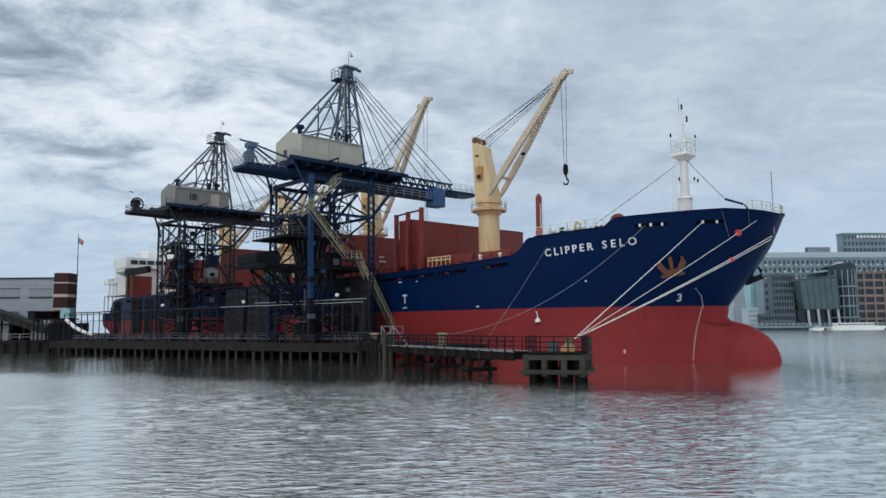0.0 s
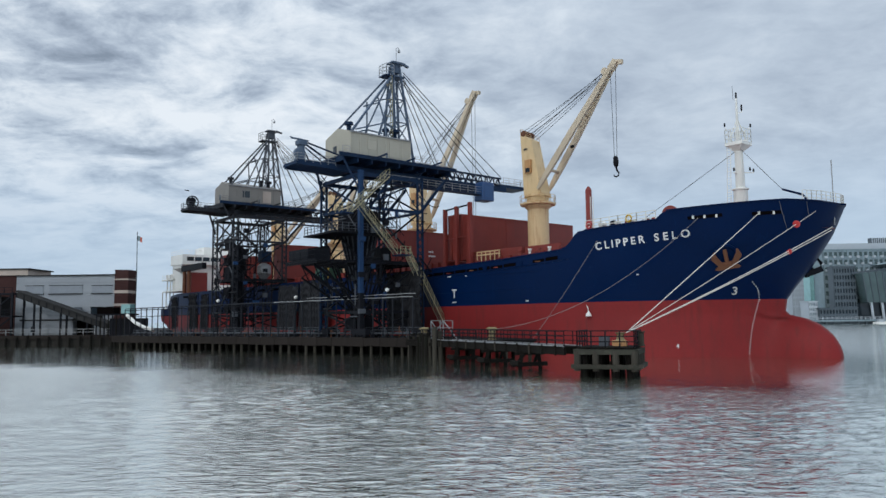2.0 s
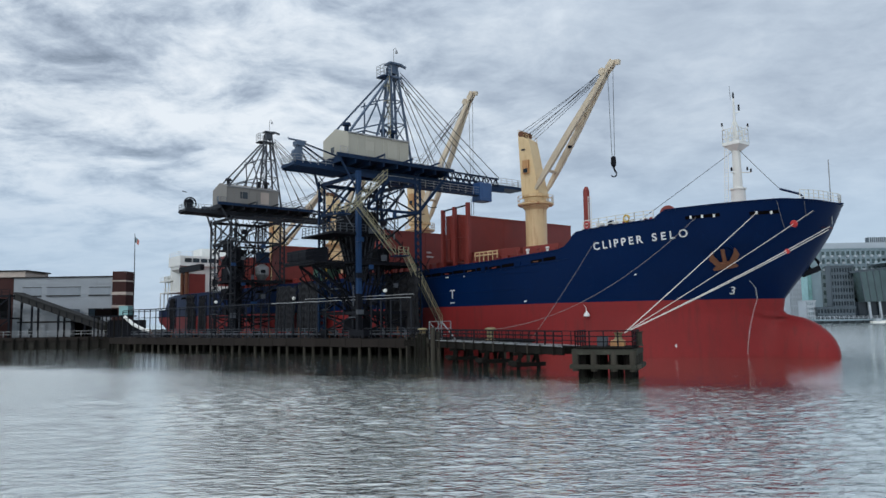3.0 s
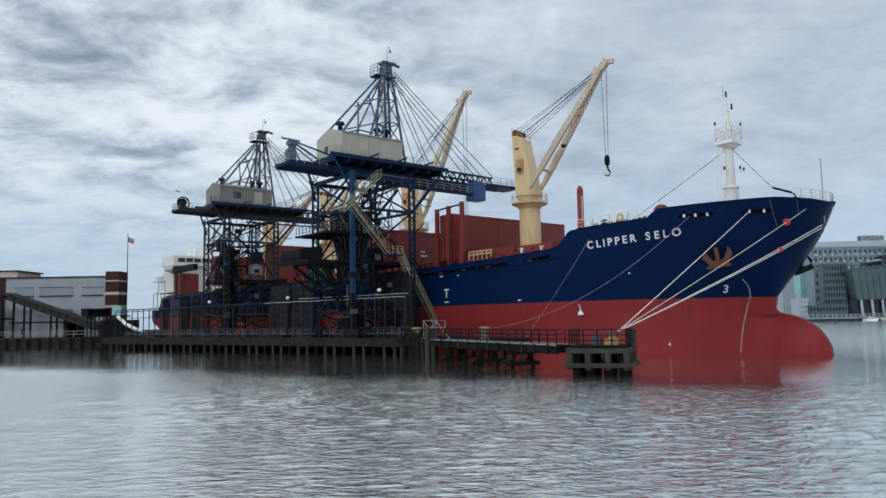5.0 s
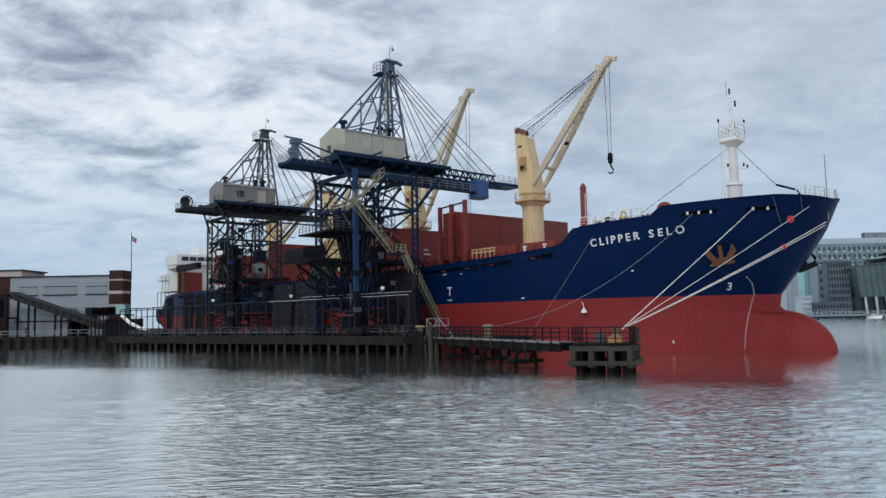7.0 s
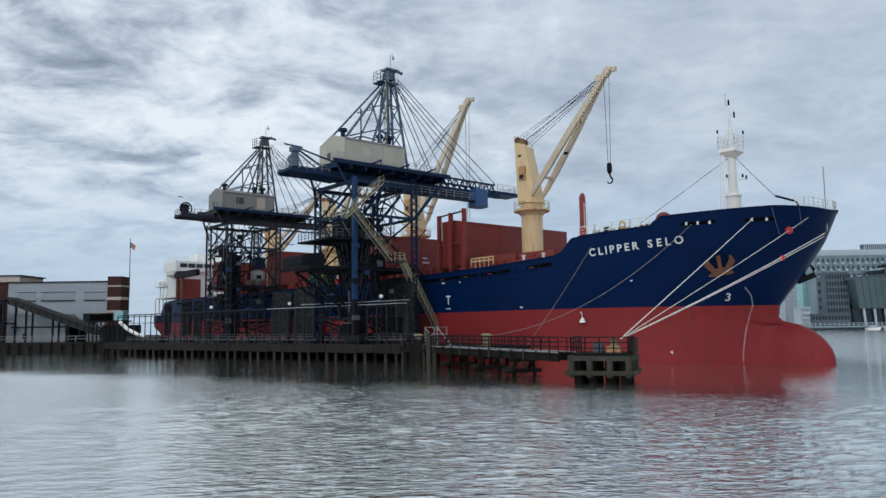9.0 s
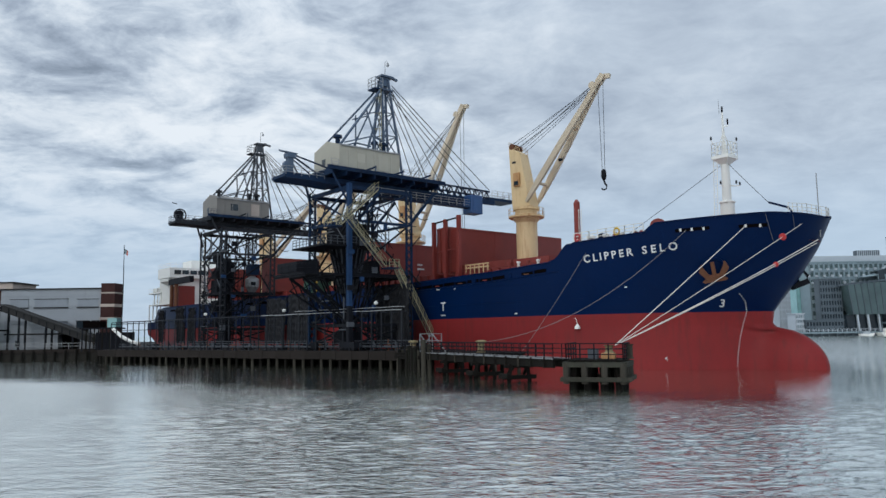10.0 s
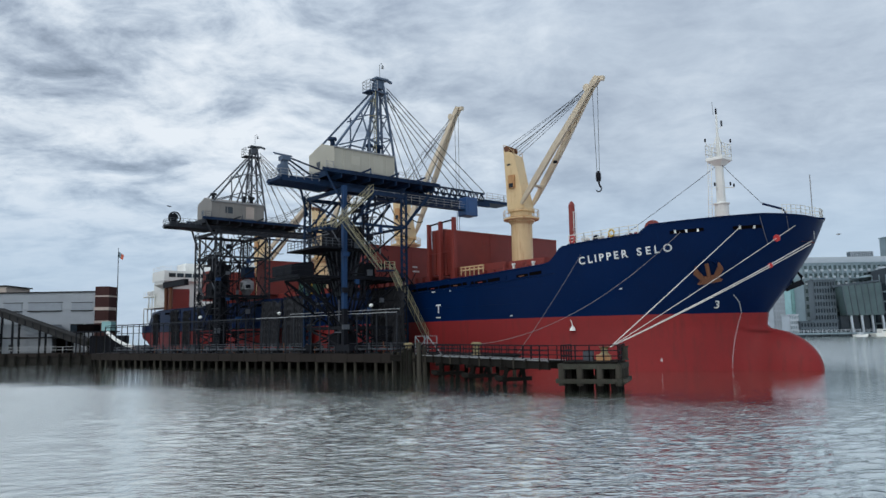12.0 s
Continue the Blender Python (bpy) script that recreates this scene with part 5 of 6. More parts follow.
    for i in range(90):
        face = i % 3
        z = rng.uniform(4.5, 21.5)
        if face == 0:
            p, run = Vector((rng.uniform(-4.6, 4.6), -25.45, z)), Vector((1, 0, 0))
        elif face == 1:
            p, run = Vector((4.95, rng.uniform(-25, -15.6), z)), Vector((0, 1, 0))
        else:
            p, run = Vector((rng.uniform(-3, 3), rng.uniform(-24.5, -18), z)), Vector((.7, .7, 0))
        kind_ = rng.random()
        d = Vector((0, 0, 1)) if kind_ < .4 else run if kind_ < .7 else (run + Vector((0, 0, rng.choice((-1, 1))))).normalized()
        q = p + d * rng.uniform(.8, 3.4)
        mat = (M_DULL, dark, M_SOOT, M_SOOT, dark, steel)[i % 6]
        part("service_pipe", tube(bm_new(), [p, q], rng.uniform(.04, .1), 5), mat, g)
    for i in range(14):
        z, y = 5.0 + i * 1.15, -25.5 + (i % 4) * 1.9
        part("junction_box", box(bm_new(), 4.85, 5.2, y, y + rng.uniform(.4, 1.1), z, z + rng.uniform(.4, .9)), (M_DULL, dark, M_LEGBLUE)[i % 3], g)
    # conduits and hoses strung through the portal
    rng = random.Random(int(-x))
    for i in range(26):
        a = Vector((rng.uniform(-4.4, 4.4), rng.uniform(-25, -15.6), rng.uniform(2.6, 10)))
        b = Vector((a.x + rng.uniform(-1.5, 1.5), a.y + rng.uniform(-4, 4), a.z + rng.uniform(2, 9)))
        part("conduit", tube(bm_new(), sag(a, b, rng.uniform(0, .8), 5), rng.uniform(.04, .09), 5), dark, g)
    for i in range(5):
        y = -24 + i * 2.1
        part("hose", tube(bm_new(), sag((3.4, y, 23.6), (4.6, y + 3.5, 15.0 + i * 1.2), 1.4, 8), .06, 5), dark, g)
    for i in range(9):
        z = 4 + i * 2.1
        part("catwalk_rail", rail(bm_new(), [(4.9, -24.8, z), (4.9, -22.0 if i % 2 else -19.0, z)], 1.0, 1.2, .025, 2), dark, g)
    # stairs in flights down the near face
    def flight(a, b):
        bm = bm_new()
        a, b = Vector(a), Vector(b)
        for s in (-.45, .45):
            o = Vector((s, 0, 0))
            bar(bm, a + o, b + o, .05, .12)
            for h in (.55, 1.05):
                bar(bm, a + o + Vector((0, 0, h)), b + o + Vector((0, 0, h)), .045)
            for i in range(8):
                p = a.lerp(b, i / 7) + o
                bar(bm, p, p + Vector((0, 0, 1.05)), .04)
        st = part("stair_flight", bm, stair_mat, g, "rusty yellow stair flight")
        bm = bm_new()
        n = int(abs(a.z - b.z) / .22)
        for i in range(n):
            p = a.lerp(b, (i + .5) / n)
            box(bm, p.x - .42, p.x + .42, p.y - .07, p.y + .07, p.z - .02, p.z + .02)
        part("stair_tread", bm, steel, st)
    if slim:
        return g
    flight((6.2, -21.8, 22.6), (6.2, -27.6, 17.4))
    part("landing", box(bm_new(), 5.3, 7.2, -29.2, -27.6, 17.25, 17.4), steel, g)
    part("landing_rail", rail(bm_new(), [(7.1, -27.6, 17.4), (7.1, -29.1, 17.4), (5.4, -29.1, 17.4)], 1.1, .8, .035), stair_mat, g)
    flight((6.2, -26.6, 18.9), (6.2, -20.6, 12.6))
    part("landing", box(bm_new(), 5.4, 7.4, -20.6, -19.0, 12.4, 12.55), steel, g)
    part("landing_rail", rail(bm_new(), [(7.3, -20.6, 12.5), (7.3, -19.0, 12.5)], 1.1, .8, .035), stair_mat, g)
    flight((6.6, -19.0, 12.4), (6.6, -17.6, 9.9))
    flight((6.9, -17.4, 9.9), (6.9, -13.6, 3.6))
    return g


gantry(-52, "blue and black ship unloading gantry with beige machinery house", M_BLUESTEEL, M_HOUSE, M_STAIR, M_GREY)
gantry(-97.5, "sooty black ship unloading gantry with weathered grey house", M_SOOT, M_HOUSE_B, M_DULL, M_DULL, .3, True, 2.6)

# ---- the pier; berth space ----
DOCK_Z = 1.95
D0, D1 = Vector((-38.5, -22.8, 0)), Vector((-101, -40.3, 0))
along = (D1 - D0).normalized()
dock_len = (D1 - D0).length


def front(s, off=0.0, z=0.0):
    """A point s metres along the pier's front from its outer end, off metres behind the face."""
    p = D0 + along * s
    n = Vector((-along.y, along.x, 0))
    if n.y < 0:
        n = -n
    return Vector((p.x, p.y, 0)) + n * off + Vector((0, 0, z))


pier = thing("pier", B, "soot-stained pile pier with a concrete edge beam", "pier", kind="structure")
bm = bm_new()
lo, hi = DOCK_Z - .5, DOCK_Z
quad = [front(0), front(dock_len), Vector((-150, -15.2, 0)), Vector((-38.5, -15.2, 0))]
hexa(bm, [(*q.xy, lo) for q in quad] + [(*q.xy, hi) for q in quad])
part("pier_deck", bm, M_DECK, pier)
n = 24
for i in range(n):
    s0, s1 = dock_len * i / n + .03, dock_len * (i + 1) / n - .03
    bm = bm_new()
    a, b = front(s0, -.35), front(s1, -.35)
    c, d = front(s1, .5), front(s0, .5)
    j = .03 * ((i * 7) % 3)
    hexa(bm, [(*q.xy, DOCK_Z - 1.05 + j) for q in (a, b, c, d)] + [(*q.xy, DOCK_Z + .08 - j) for q in (a, b, c, d)])
    part("edge_beam", bm, M_CONC, pier)
for i in range(40):
    for row, off in enumerate((0.1, 3.2)):
        p = front(.6 + i * (dock_len - 1) / 39, off)
        lean = ((i * 13 + row * 5) % 7 - 3) * .03
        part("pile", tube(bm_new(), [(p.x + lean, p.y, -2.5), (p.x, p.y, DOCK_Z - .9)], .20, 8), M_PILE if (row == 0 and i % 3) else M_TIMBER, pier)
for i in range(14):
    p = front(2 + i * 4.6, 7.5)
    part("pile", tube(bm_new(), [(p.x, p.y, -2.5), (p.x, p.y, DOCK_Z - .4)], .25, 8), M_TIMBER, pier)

# dark wall added under the deck, standing in for the shade behind the piles
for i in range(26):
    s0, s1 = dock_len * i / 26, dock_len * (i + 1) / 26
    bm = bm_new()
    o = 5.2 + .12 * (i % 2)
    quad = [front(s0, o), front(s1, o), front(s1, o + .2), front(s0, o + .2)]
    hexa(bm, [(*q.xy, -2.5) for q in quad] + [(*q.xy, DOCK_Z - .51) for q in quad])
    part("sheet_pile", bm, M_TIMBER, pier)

# tall pipe rack along the pier's front
rack = thing("pipe_rack", B, "dark steel pipe rack of tall posts along the pier edge", "pipe rack")
posts = 40
for i in range(posts):
    s = 1.2 + i * (dock_len - 3) / (posts - 1)
    h = 4.95 - .5 * i / posts
    p = front(s, .9)
    bm = bm_new()
    bar(bm, (p.x, p.y, DOCK_Z), (p.x, p.y, DOCK_Z + h), .12)
    box(bm, p.x - .22, p.x + .22, p.y - .22, p.y + .22, DOCK_Z, DOCK_Z + .12)
    bar(bm, (p.x, p.y, DOCK_Z + h - .2), (p.x, p.y + .9, DOCK_Z + h - .2), .12)
    post = part("rack_post", bm, M_SOOT, rack)
for off, dz, r, m, s0, s1 in ((.9, 0.05, .05, M_GREY, 1.2, 26), (1.5, .45, .045, M_GREY, 1.2, 20), (.9, 0.05, .06, M_SOOT, 26, dock_len - 2), (1.6, .1, .09, M_BLACKSTEEL, 20, dock_len - 2), (1.1, -1.3, .05, M_BLACKSTEEL, 14, dock_len - 2)):
    pts = []
    for i in range(15):
        s = s0 + (s1 - s0) * i / 14
        h = 4.95 - .5 * (s / dock_len)
        pts.append(front(s, off, DOCK_Z + h + dz + .02 * ((i * 5) % 3)))
    part("pipe", tube(bm_new(), pts, r, 6), m, rack)
# low conveyor and cross rails standing behind the rack
low = thing("pier_conveyor", B, "low sooty belt conveyor with roller frames along the pier", "conveyor")
for off, z, r in ((2.4, 2.45, .12), (2.4, 2.9, .06), (3.4, 2.5, .14), (3.6, 3.2, .05)):
    part("conveyor_tube", tube(bm_new(), [front(s, off, z) for s in (2, 20, 40, dock_len - 2)], r, 6), M_DULL if r < .15 else M_BLACKSTEEL, low)
for i in range(52):
    p = front(2.2 + i * (dock_len - 5) / 51, 2.4)
    bm = bm_new()
    bar(bm, (p.x, p.y, DOCK_Z), (p.x, p.y, 2.9 + .25 * (i % 3)), .1)
    bar(bm, (p.x, p.y, 2.9), (p.x + .8, p.y + .7, DOCK_Z), .08)
    part("roller_frame", bm, (M_BLACKSTEEL, M_DULL, M_RUSTY, M_BLACKSTEEL, M_DULL)[i % 5], low)
for i in range(8):
    p = front(3 + i * 7.6, 4.6)
    hgt = .5 + ((i * 37) % 11) * .07
    part("machinery_box", box(bm_new(), p.x - .7, p.x + .6 + (i % 3) * .3, p.y - .5, p.y + .5, DOCK_Z, DOCK_Z + hgt), M_BLACKSTEEL if i % 4 else M_DECK, low)


# lamp heads on the rack
def pier_lamp(s, off, z):
    p = front(s, off)
    ob = thing("pier_lamp", B @ pose(p.x, p.y, 0), "small pale floodlight on a pole over the pier", "lamp", "pier lamps")
    part("lamp_pole", tube(bm_new(), [(0, 0, DOCK_Z), (0, 0, z)], .06, 6), M_BLACKSTEEL, ob)
    part("lamp_head", lathe(bm_new(), [(.08, -.2), (.25, -.08), (.27, .1), (.1, .26)], 10, (0, 0, z)), M_WHITE, ob)


for s, z in ((6.0, 7.9), (22.5, 7.4), (39.5, 7.3)):
    pier_lamp(s, 1.8, z)


# black mesh curtains between gantry and ship
def tarp(x0, x1, y, z0, z1, seed, sagz):
    bm = bm_new()
    nu, nv = 48, 36
    rows = []
    for side in (0, .06):
        g = []
        for j in range(nv + 1):
            v = j / nv
            r = []
            for i in range(nu + 1):
                u = i / nu
                top = z1 - sagz * (1 - abs(math.cos(u * math.pi * 3)) ** .6) * .6
                z = z0 + (top - z0) * v
                swag = (u * 3 + .2 * seed) % 1.0
                hang = (z1 - z) + 1.6 * (1 - (2 * swag - 1) ** 2) * v
                w = .16 * math.sin(u * 31 + seed) * (1 - .6 * v) + .15 * math.sin(u * 13 + v * 4 + seed * 2) + (.04 + .26 * v) * (abs(math.sin(hang * 3.1 + seed)) - .5)
                r.append(bm.verts.new((x0 + (x1 - x0) * u, y + w + side, z)))
            g.append(r)
        rows.append(g)
    for g in rows:
        for j in range(nv):
            for i in range(nu):
                bm.faces.new((g[j][i], g[j][i + 1], g[j + 1][i + 1], g[j + 1][i]))
    a, b = rows
    for i in range(nu):
        bm.faces.new((a[nv][i], a[nv][i + 1], b[nv][i + 1], b[nv][i]))
    ob = solid("tarpaulin", bm, M_TARP, B, "torn black mesh dust curtain hung beside the ship", "tarpaulin", "dust curtains", smooth=True)
    ends = thing("curtain_frame", B, "thin dark pole frame that carries a dust curtain", "frame", "curtain frames")
    for x in (x0, (x0 + x1) / 2, x1):
        part("frame_pole", bar(bm_new(), (x, y + .35, DOCK_Z), (x, y + .35, z1 + .1), .14), M_BLACKSTEEL, ends)
    part("frame_top", bar(bm_new(), (x0, y + .35, z1), (x1, y + .35, z1), .12), M_BLACKSTEEL, ends)
    return ob


tarp(-52.4, -44.6, -17.6, 2.6, 10.6, 1.0, .6)
tarp(-80.6, -73.4, -16.2, 2.6, 10.8, 2.3, 1.2)
tarp(-88.4, -81.2, -16.2, 2.6, 10.4, 5.1, .9)
tarp(-131.5, -127.0, -16.6, 2.6, 10.4, 3.3, 1.2)
tarp(-124.5, -121.0, -16.6, 2.6, 10.0, 1.3, 1.0)
tarp(-143, -139.5, -16.6, 2.6, 10.0, 6.3, 1.0)

# stacked plant on the ship's side amidships
mach = thing("deck_loader", B, "green and yellow loading machine on the ship's side deck", "machine")
part("loader_body", box(bm_new(), -81.5, -77.5, -12.6, -9.5, 9.9, 14.6), M_GREENBOX, mach)
part("loader_arch", tube(bm_new(), [(-77.2, -12.7, 9.9), (-77.2, -12.7, 14.2), (-77.7, -12.7, 14.9), (-79.5, -12.7, 15.0)], .28, 8), M_BIGYELLOW, mach)

# pier head corner: clustered timber piles, bollards
for k, (px, py) in enumerate(((-38.2, -23.6), (-36.9, -23.2), (-35.8, -24.2), (-34.2, -24.6))):
    ob = thing("pile_cluster", B @ pose(px, py, 0), "bundle of dark timber fender piles at the pier corner", "piles", "fender piles")
    for j in range(5):
        a = j * math.tau / 5 + k
        part("timber_post", tube(bm_new(), [(.42 * math.cos(a), .42 * math.sin(a), -2.5), (.3 * math.cos(a), .3 * math.sin(a), 2.2 + .15 * ((j * 3 + k) % 4))], .24, 8), M_TIMBER if (j + k) % 3 else M_PILE, ob)


def bollard(x, y, z, r, h, mat, label):
    ob = thing("bollard", B @ pose(x, y, z), label, "bollard", "bollards")
    part("bollard_post", lathe(bm_new(), [(r * 1.2, 0), (r * 1.2, .08), (r * .85, .12), (r * .85, h * .75)], 14), mat, ob)
    part("bollard_cap", lathe(bm_new(), [(r * .9, h * .74), (r * 1.35, h * .8), (r * 1.35, h * .92), (r * .8, h)], 14), mat, ob)
    return ob


bollard(-37.2, -22.6, 2.0, .42, 1.25, M_YELLOW, "faded yellow mooring bollard at the pier corner")
part_deck = thing("pier_head", B, "dark timber landing stage linking pier and walkway", "landing stage", kind="structure")
part("stage_deck", box(bm_new(), -38.4, -26.0, -24.4, -15.4, 1.55, 1.9), M_TIMBER, part_deck)
for i in range(6):
    part("stage_beam", box(bm_new(), -38.2, -26.0, -24.6 + i * 1.7, -24.3 + i * 1.7, 1.2, 1.56), M_TIMBER, part_deck)
for i in range(5):
    for y in (-24.2, -19.5, -15.8):
        part("stage_pile", tube(bm_new(), [(-37.5 + i * 2.7, y, -2.5), (-37.5 + i * 2.7, y, 1.3)], .22, 8), M_PILE if (i + int(y)) % 2 else M_TIMBER, part_deck)
part("stage_rail", rail(bm_new(), [(-38.0, -24.2, 1.9), (-26.2, -24.2, 1.9)], 1.1, 1.3, .045, 3), M_BLACKSTEEL, part_deck)
bollard(-28.3, -20.0, 1.9, .45, 1.35, M_YELLOW, "faded yellow mooring bollard on the landing stage")

# white tubular tower that receives the gangway
tw = thing("access_frame", B, "pale tubular access frame at the foot of the gantry stair", "access frame")
for x in (-37.2, -34.9):
    for y in (-21.6, -20.2):
        part("frame_post", bar(bm_new(), (x, y, 1.9), (x, y, 4.0), .09), M_GREY, tw)
bm = bm_new()
for z in (2.5, 3.2, 4.0):
    for a, b in (((-37.2, -21.6), (-34.9, -21.6)), ((-34.9, -21.6), (-34.9, -20.2)), ((-37.2, -20.2), (-34.9, -20.2)), ((-37.2, -21.6), (-37.2, -20.2))):
        bar(bm, (*a, z), (*b, z), .07)
bar(bm, (-37.2, -21.6, 1.9), (-34.9, -21.6, 4.0), .07)
bar(bm, (-34.9, -21.6, 1.9), (-37.2, -21.6, 4.0), .07)
bar(bm, (-34.9, -21.6, 4.0), (-32.6, -21.4, 1.9), .09)
part("frame_bars", bm, M_GREY, tw)

# ---- timber walkway out to the mooring dolphin, laid out from shore; world space ----
W0, W1 = Vector((-1.6, 78.0, 0)), Vector((8.6, 57.0, 0))
wd = (W1 - W0).normalized()
wn = Vector((wd.y, -wd.x, 0))
wl = (W1 - W0).length
way = thing("walkway_bridge", pose(0, 0, 0), "dark timber catwalk with railings leading to the mooring dolphin", "walkway", kind="structure")


def wp(s, off, z):
    p = W0 + wd * s + wn * off
    return Vector((p.x, p.y, z))


WZ = 2.05
for off in (-.75, .75):
    part("girder", bar(bm_new(), wp(0, off, WZ - .42), wp(wl, off, WZ - .42), .22, .55), M_TIMBER, way)
    part("pale_rail_tube", bar(bm_new(), wp(0, off * 1.15, WZ - .02), wp(wl, off * 1.15, WZ - .02), .10, .12), M_GREY, way)
    part("bridge_rail", rail(bm_new(), [wp(0, off * 1.1, WZ), wp(wl, off * 1.1, WZ)], 1.1, 1.25, .035, 3), M_BLACKSTEEL, way)
for i in range(58):
    s = .2 + i * (wl - .4) / 57
    part("plank", bar(bm_new(), wp(s, -.95, WZ - .08), wp(s, .95, WZ - .08), .32, .07), M_TIMBER, way)
for i in range(12):
    s = 1 + i * (wl - 2) / 11
    part("bracket", bar(bm_new(), wp(s, .98, WZ - .75), wp(s, .98, WZ + .05), .12), M_PILE if i % 3 == 0 else M_TIMBER, way)
for s in (4.5, 11.0, 17.0):
    bm = bm_new()
    for off in (-1.3, 1.3):
        bar(bm, wp(s, off, -2), wp(s, off * .6, WZ - .6), .32)
    bar(bm, wp(s, -1.6, .35), wp(s, 1.6, .35), .38, .34)
    bar(bm, wp(s - .5, 1.5, .5), wp(s + .9, 1.5, .5), .4, .36)
    bar(bm, wp(s, -1.4, WZ - .8), wp(s, 1.4, WZ - .8), .26)
    for off in (-.8, .8):
        bar(bm, wp(s - .6, off, .5), wp(s + .2, off * .8, WZ - .8), .2)
    part("trestle", bm, M_TIMBER, way)
p = wp(0.2, 1.3, 0)
part("tall_pile", tube(bm_new(), [(p.x, p.y, -2), (p.x, p.y, 3.4)], .26, 8), M_PILE, way)
part("tall_pile", tube(bm_new(), [(p.x + .6, p.y + .3, -2), (p.x + .55, p.y + .3, 3.0)], .24, 8), M_PILE, way)

# mooring dolphin: timber crib on piles
DM = pose(10.9, 54.6, 0, 0, 0, -20)
dol = thing("mooring_dolphin", DM, "weathered timber mooring dolphin with rails standing in the water", "dolphin", kind="structure")
hx, hy = 2.0, 1.95
for z, h, e, m in ((1.75, .36, .1, M_WEATHER), (.72, .3, .25, M_WEATHER)):
    for s in (-1, 1):
        part("waling", bar(bm_new(), (-hx - e, s * (hy + e), z), (hx + e, s * (hy + e), z), .36, h), m, dol)
        part("waling", bar(bm_new(), (s * (hx + e), -hy - e, z - .003), (s * (hx + e), hy + e, z - .003), .36, h), m, dol)
for i in range(9):
    x = -hx + .25 + i * (2 * hx - .5) / 8
    part("deck_board", box(bm_new(), x - .26, x + .26, -hy - .1, hy + .1, 1.97, 2.08), M_TIMBER, dol)
for sx in (-1, -.35, .35, 1):
    for sy in (-1, 1):
        part("fender_post", tube(bm_new(), [(sx * hx, sy * (hy + .1), .4), (sx * hx, sy * (hy + .1), 1.8)], .24, 8), M_PILE, dol)
for sy in (-.35, .35):
    for sx in (-1, 1):
        part("fender_post", tube(bm_new(), [(sx * hx, sy * hy, .4), (sx * hx, sy * hy, 1.8)], .24, 8), M_PILE, dol)
for sx in (-.85, -.3, .3, .85):
    for sy in (-.8, 0, .8):
        part("crib_pile", tube(bm_new(), [(sx * hx * 1.05, sy * hy * 1.05, -2.5), (sx * hx * .9, sy * hy * .9, 1.9)], .3, 8), M_TIMBER, dol)
part("dolphin_rail", rail(bm_new(), [(-hx, hy, 2.08), (-hx, -hy, 2.08), (hx, -hy, 2.08), (hx, hy, 2.08)], 1.15, 1.1, .045, 3), M_BLACKSTEEL, dol)
for z in (.78,):
    for i in range(7):
        part("pale_block", box(bm_new(), -hx + i * .72, -hx + .3 + i * .72, -hy - .48, -hy - .42, z - .1, z + .12), M_PILE, dol)
winch = thing("capstan", DM @ pose(.7, .6, 2.08), "old yellow mooring capstan on the dolphin", "capstan")
part("capstan_base", box(bm_new(), -.55, .45, -.4, .4, 0, .4), M_RUSTCREAM, winch)
part("capstan_drum", lathe(bm_new(), [(.42, .4), (.26, .55), (.26, .85), (.4, .98)], 14), M_YELLOW, winch)
part("gear_box", box(bm_new(), -1.5, -.8, -.5, .3, 0, .7), M_DULL, winch)
part("hook_post", lathe(bm_new(), [(.3, 0), (.22, .2), (.22, .95), (.34, 1.05)], 12, (1.5, -.2, 0)), M_PILE, winch)

# ---- mooring lines ----
inv = B.inverted()
knot = inv @ (DM @ Vector((1.2, .2, 3.05)))


def mooring(target, drop, r, label, mat=None):
    bm = tube(bm_new(), sag(knot, target, drop, 18), r, 6)
    return solid("mooring_line", bm, mat or M_ROPE, B, label, "rope", "mooring lines")


mooring(hull_point(-4.0, 14.05, .1)[0], .04, .038, "pale mooring line from dolphin to bow fairlead")
mooring(hull_point(-0.5, 14.2, .1)[0], .1, .03, "pale mooring line from dolphin to the stem")
for k in (-.12, .12):
    mooring((-0.05, -0.5 + k, 12.6 + k * 1.4), .2, .042, "thick double mooring hawser from dolphin round the stem")
foot = Vector((-28.3, -20.0, 3.0))
STERN_FOOT = Vector((-26.3, -15.6, 1.95))
for a, b, d, r in ((foot, hull_point(-8.6, 13.95, .1)[0], 2.3, .04), (STERN_FOOT, hull_point(-18.9, 12.4, .1)[0], .25, .035)):
    solid("mooring_line", tube(bm_new(), sag(a, b, d, 18), r * .7, 6), M_LINE, B, "slack dark mooring line from landing stage to the bow", "rope", "mooring lines")
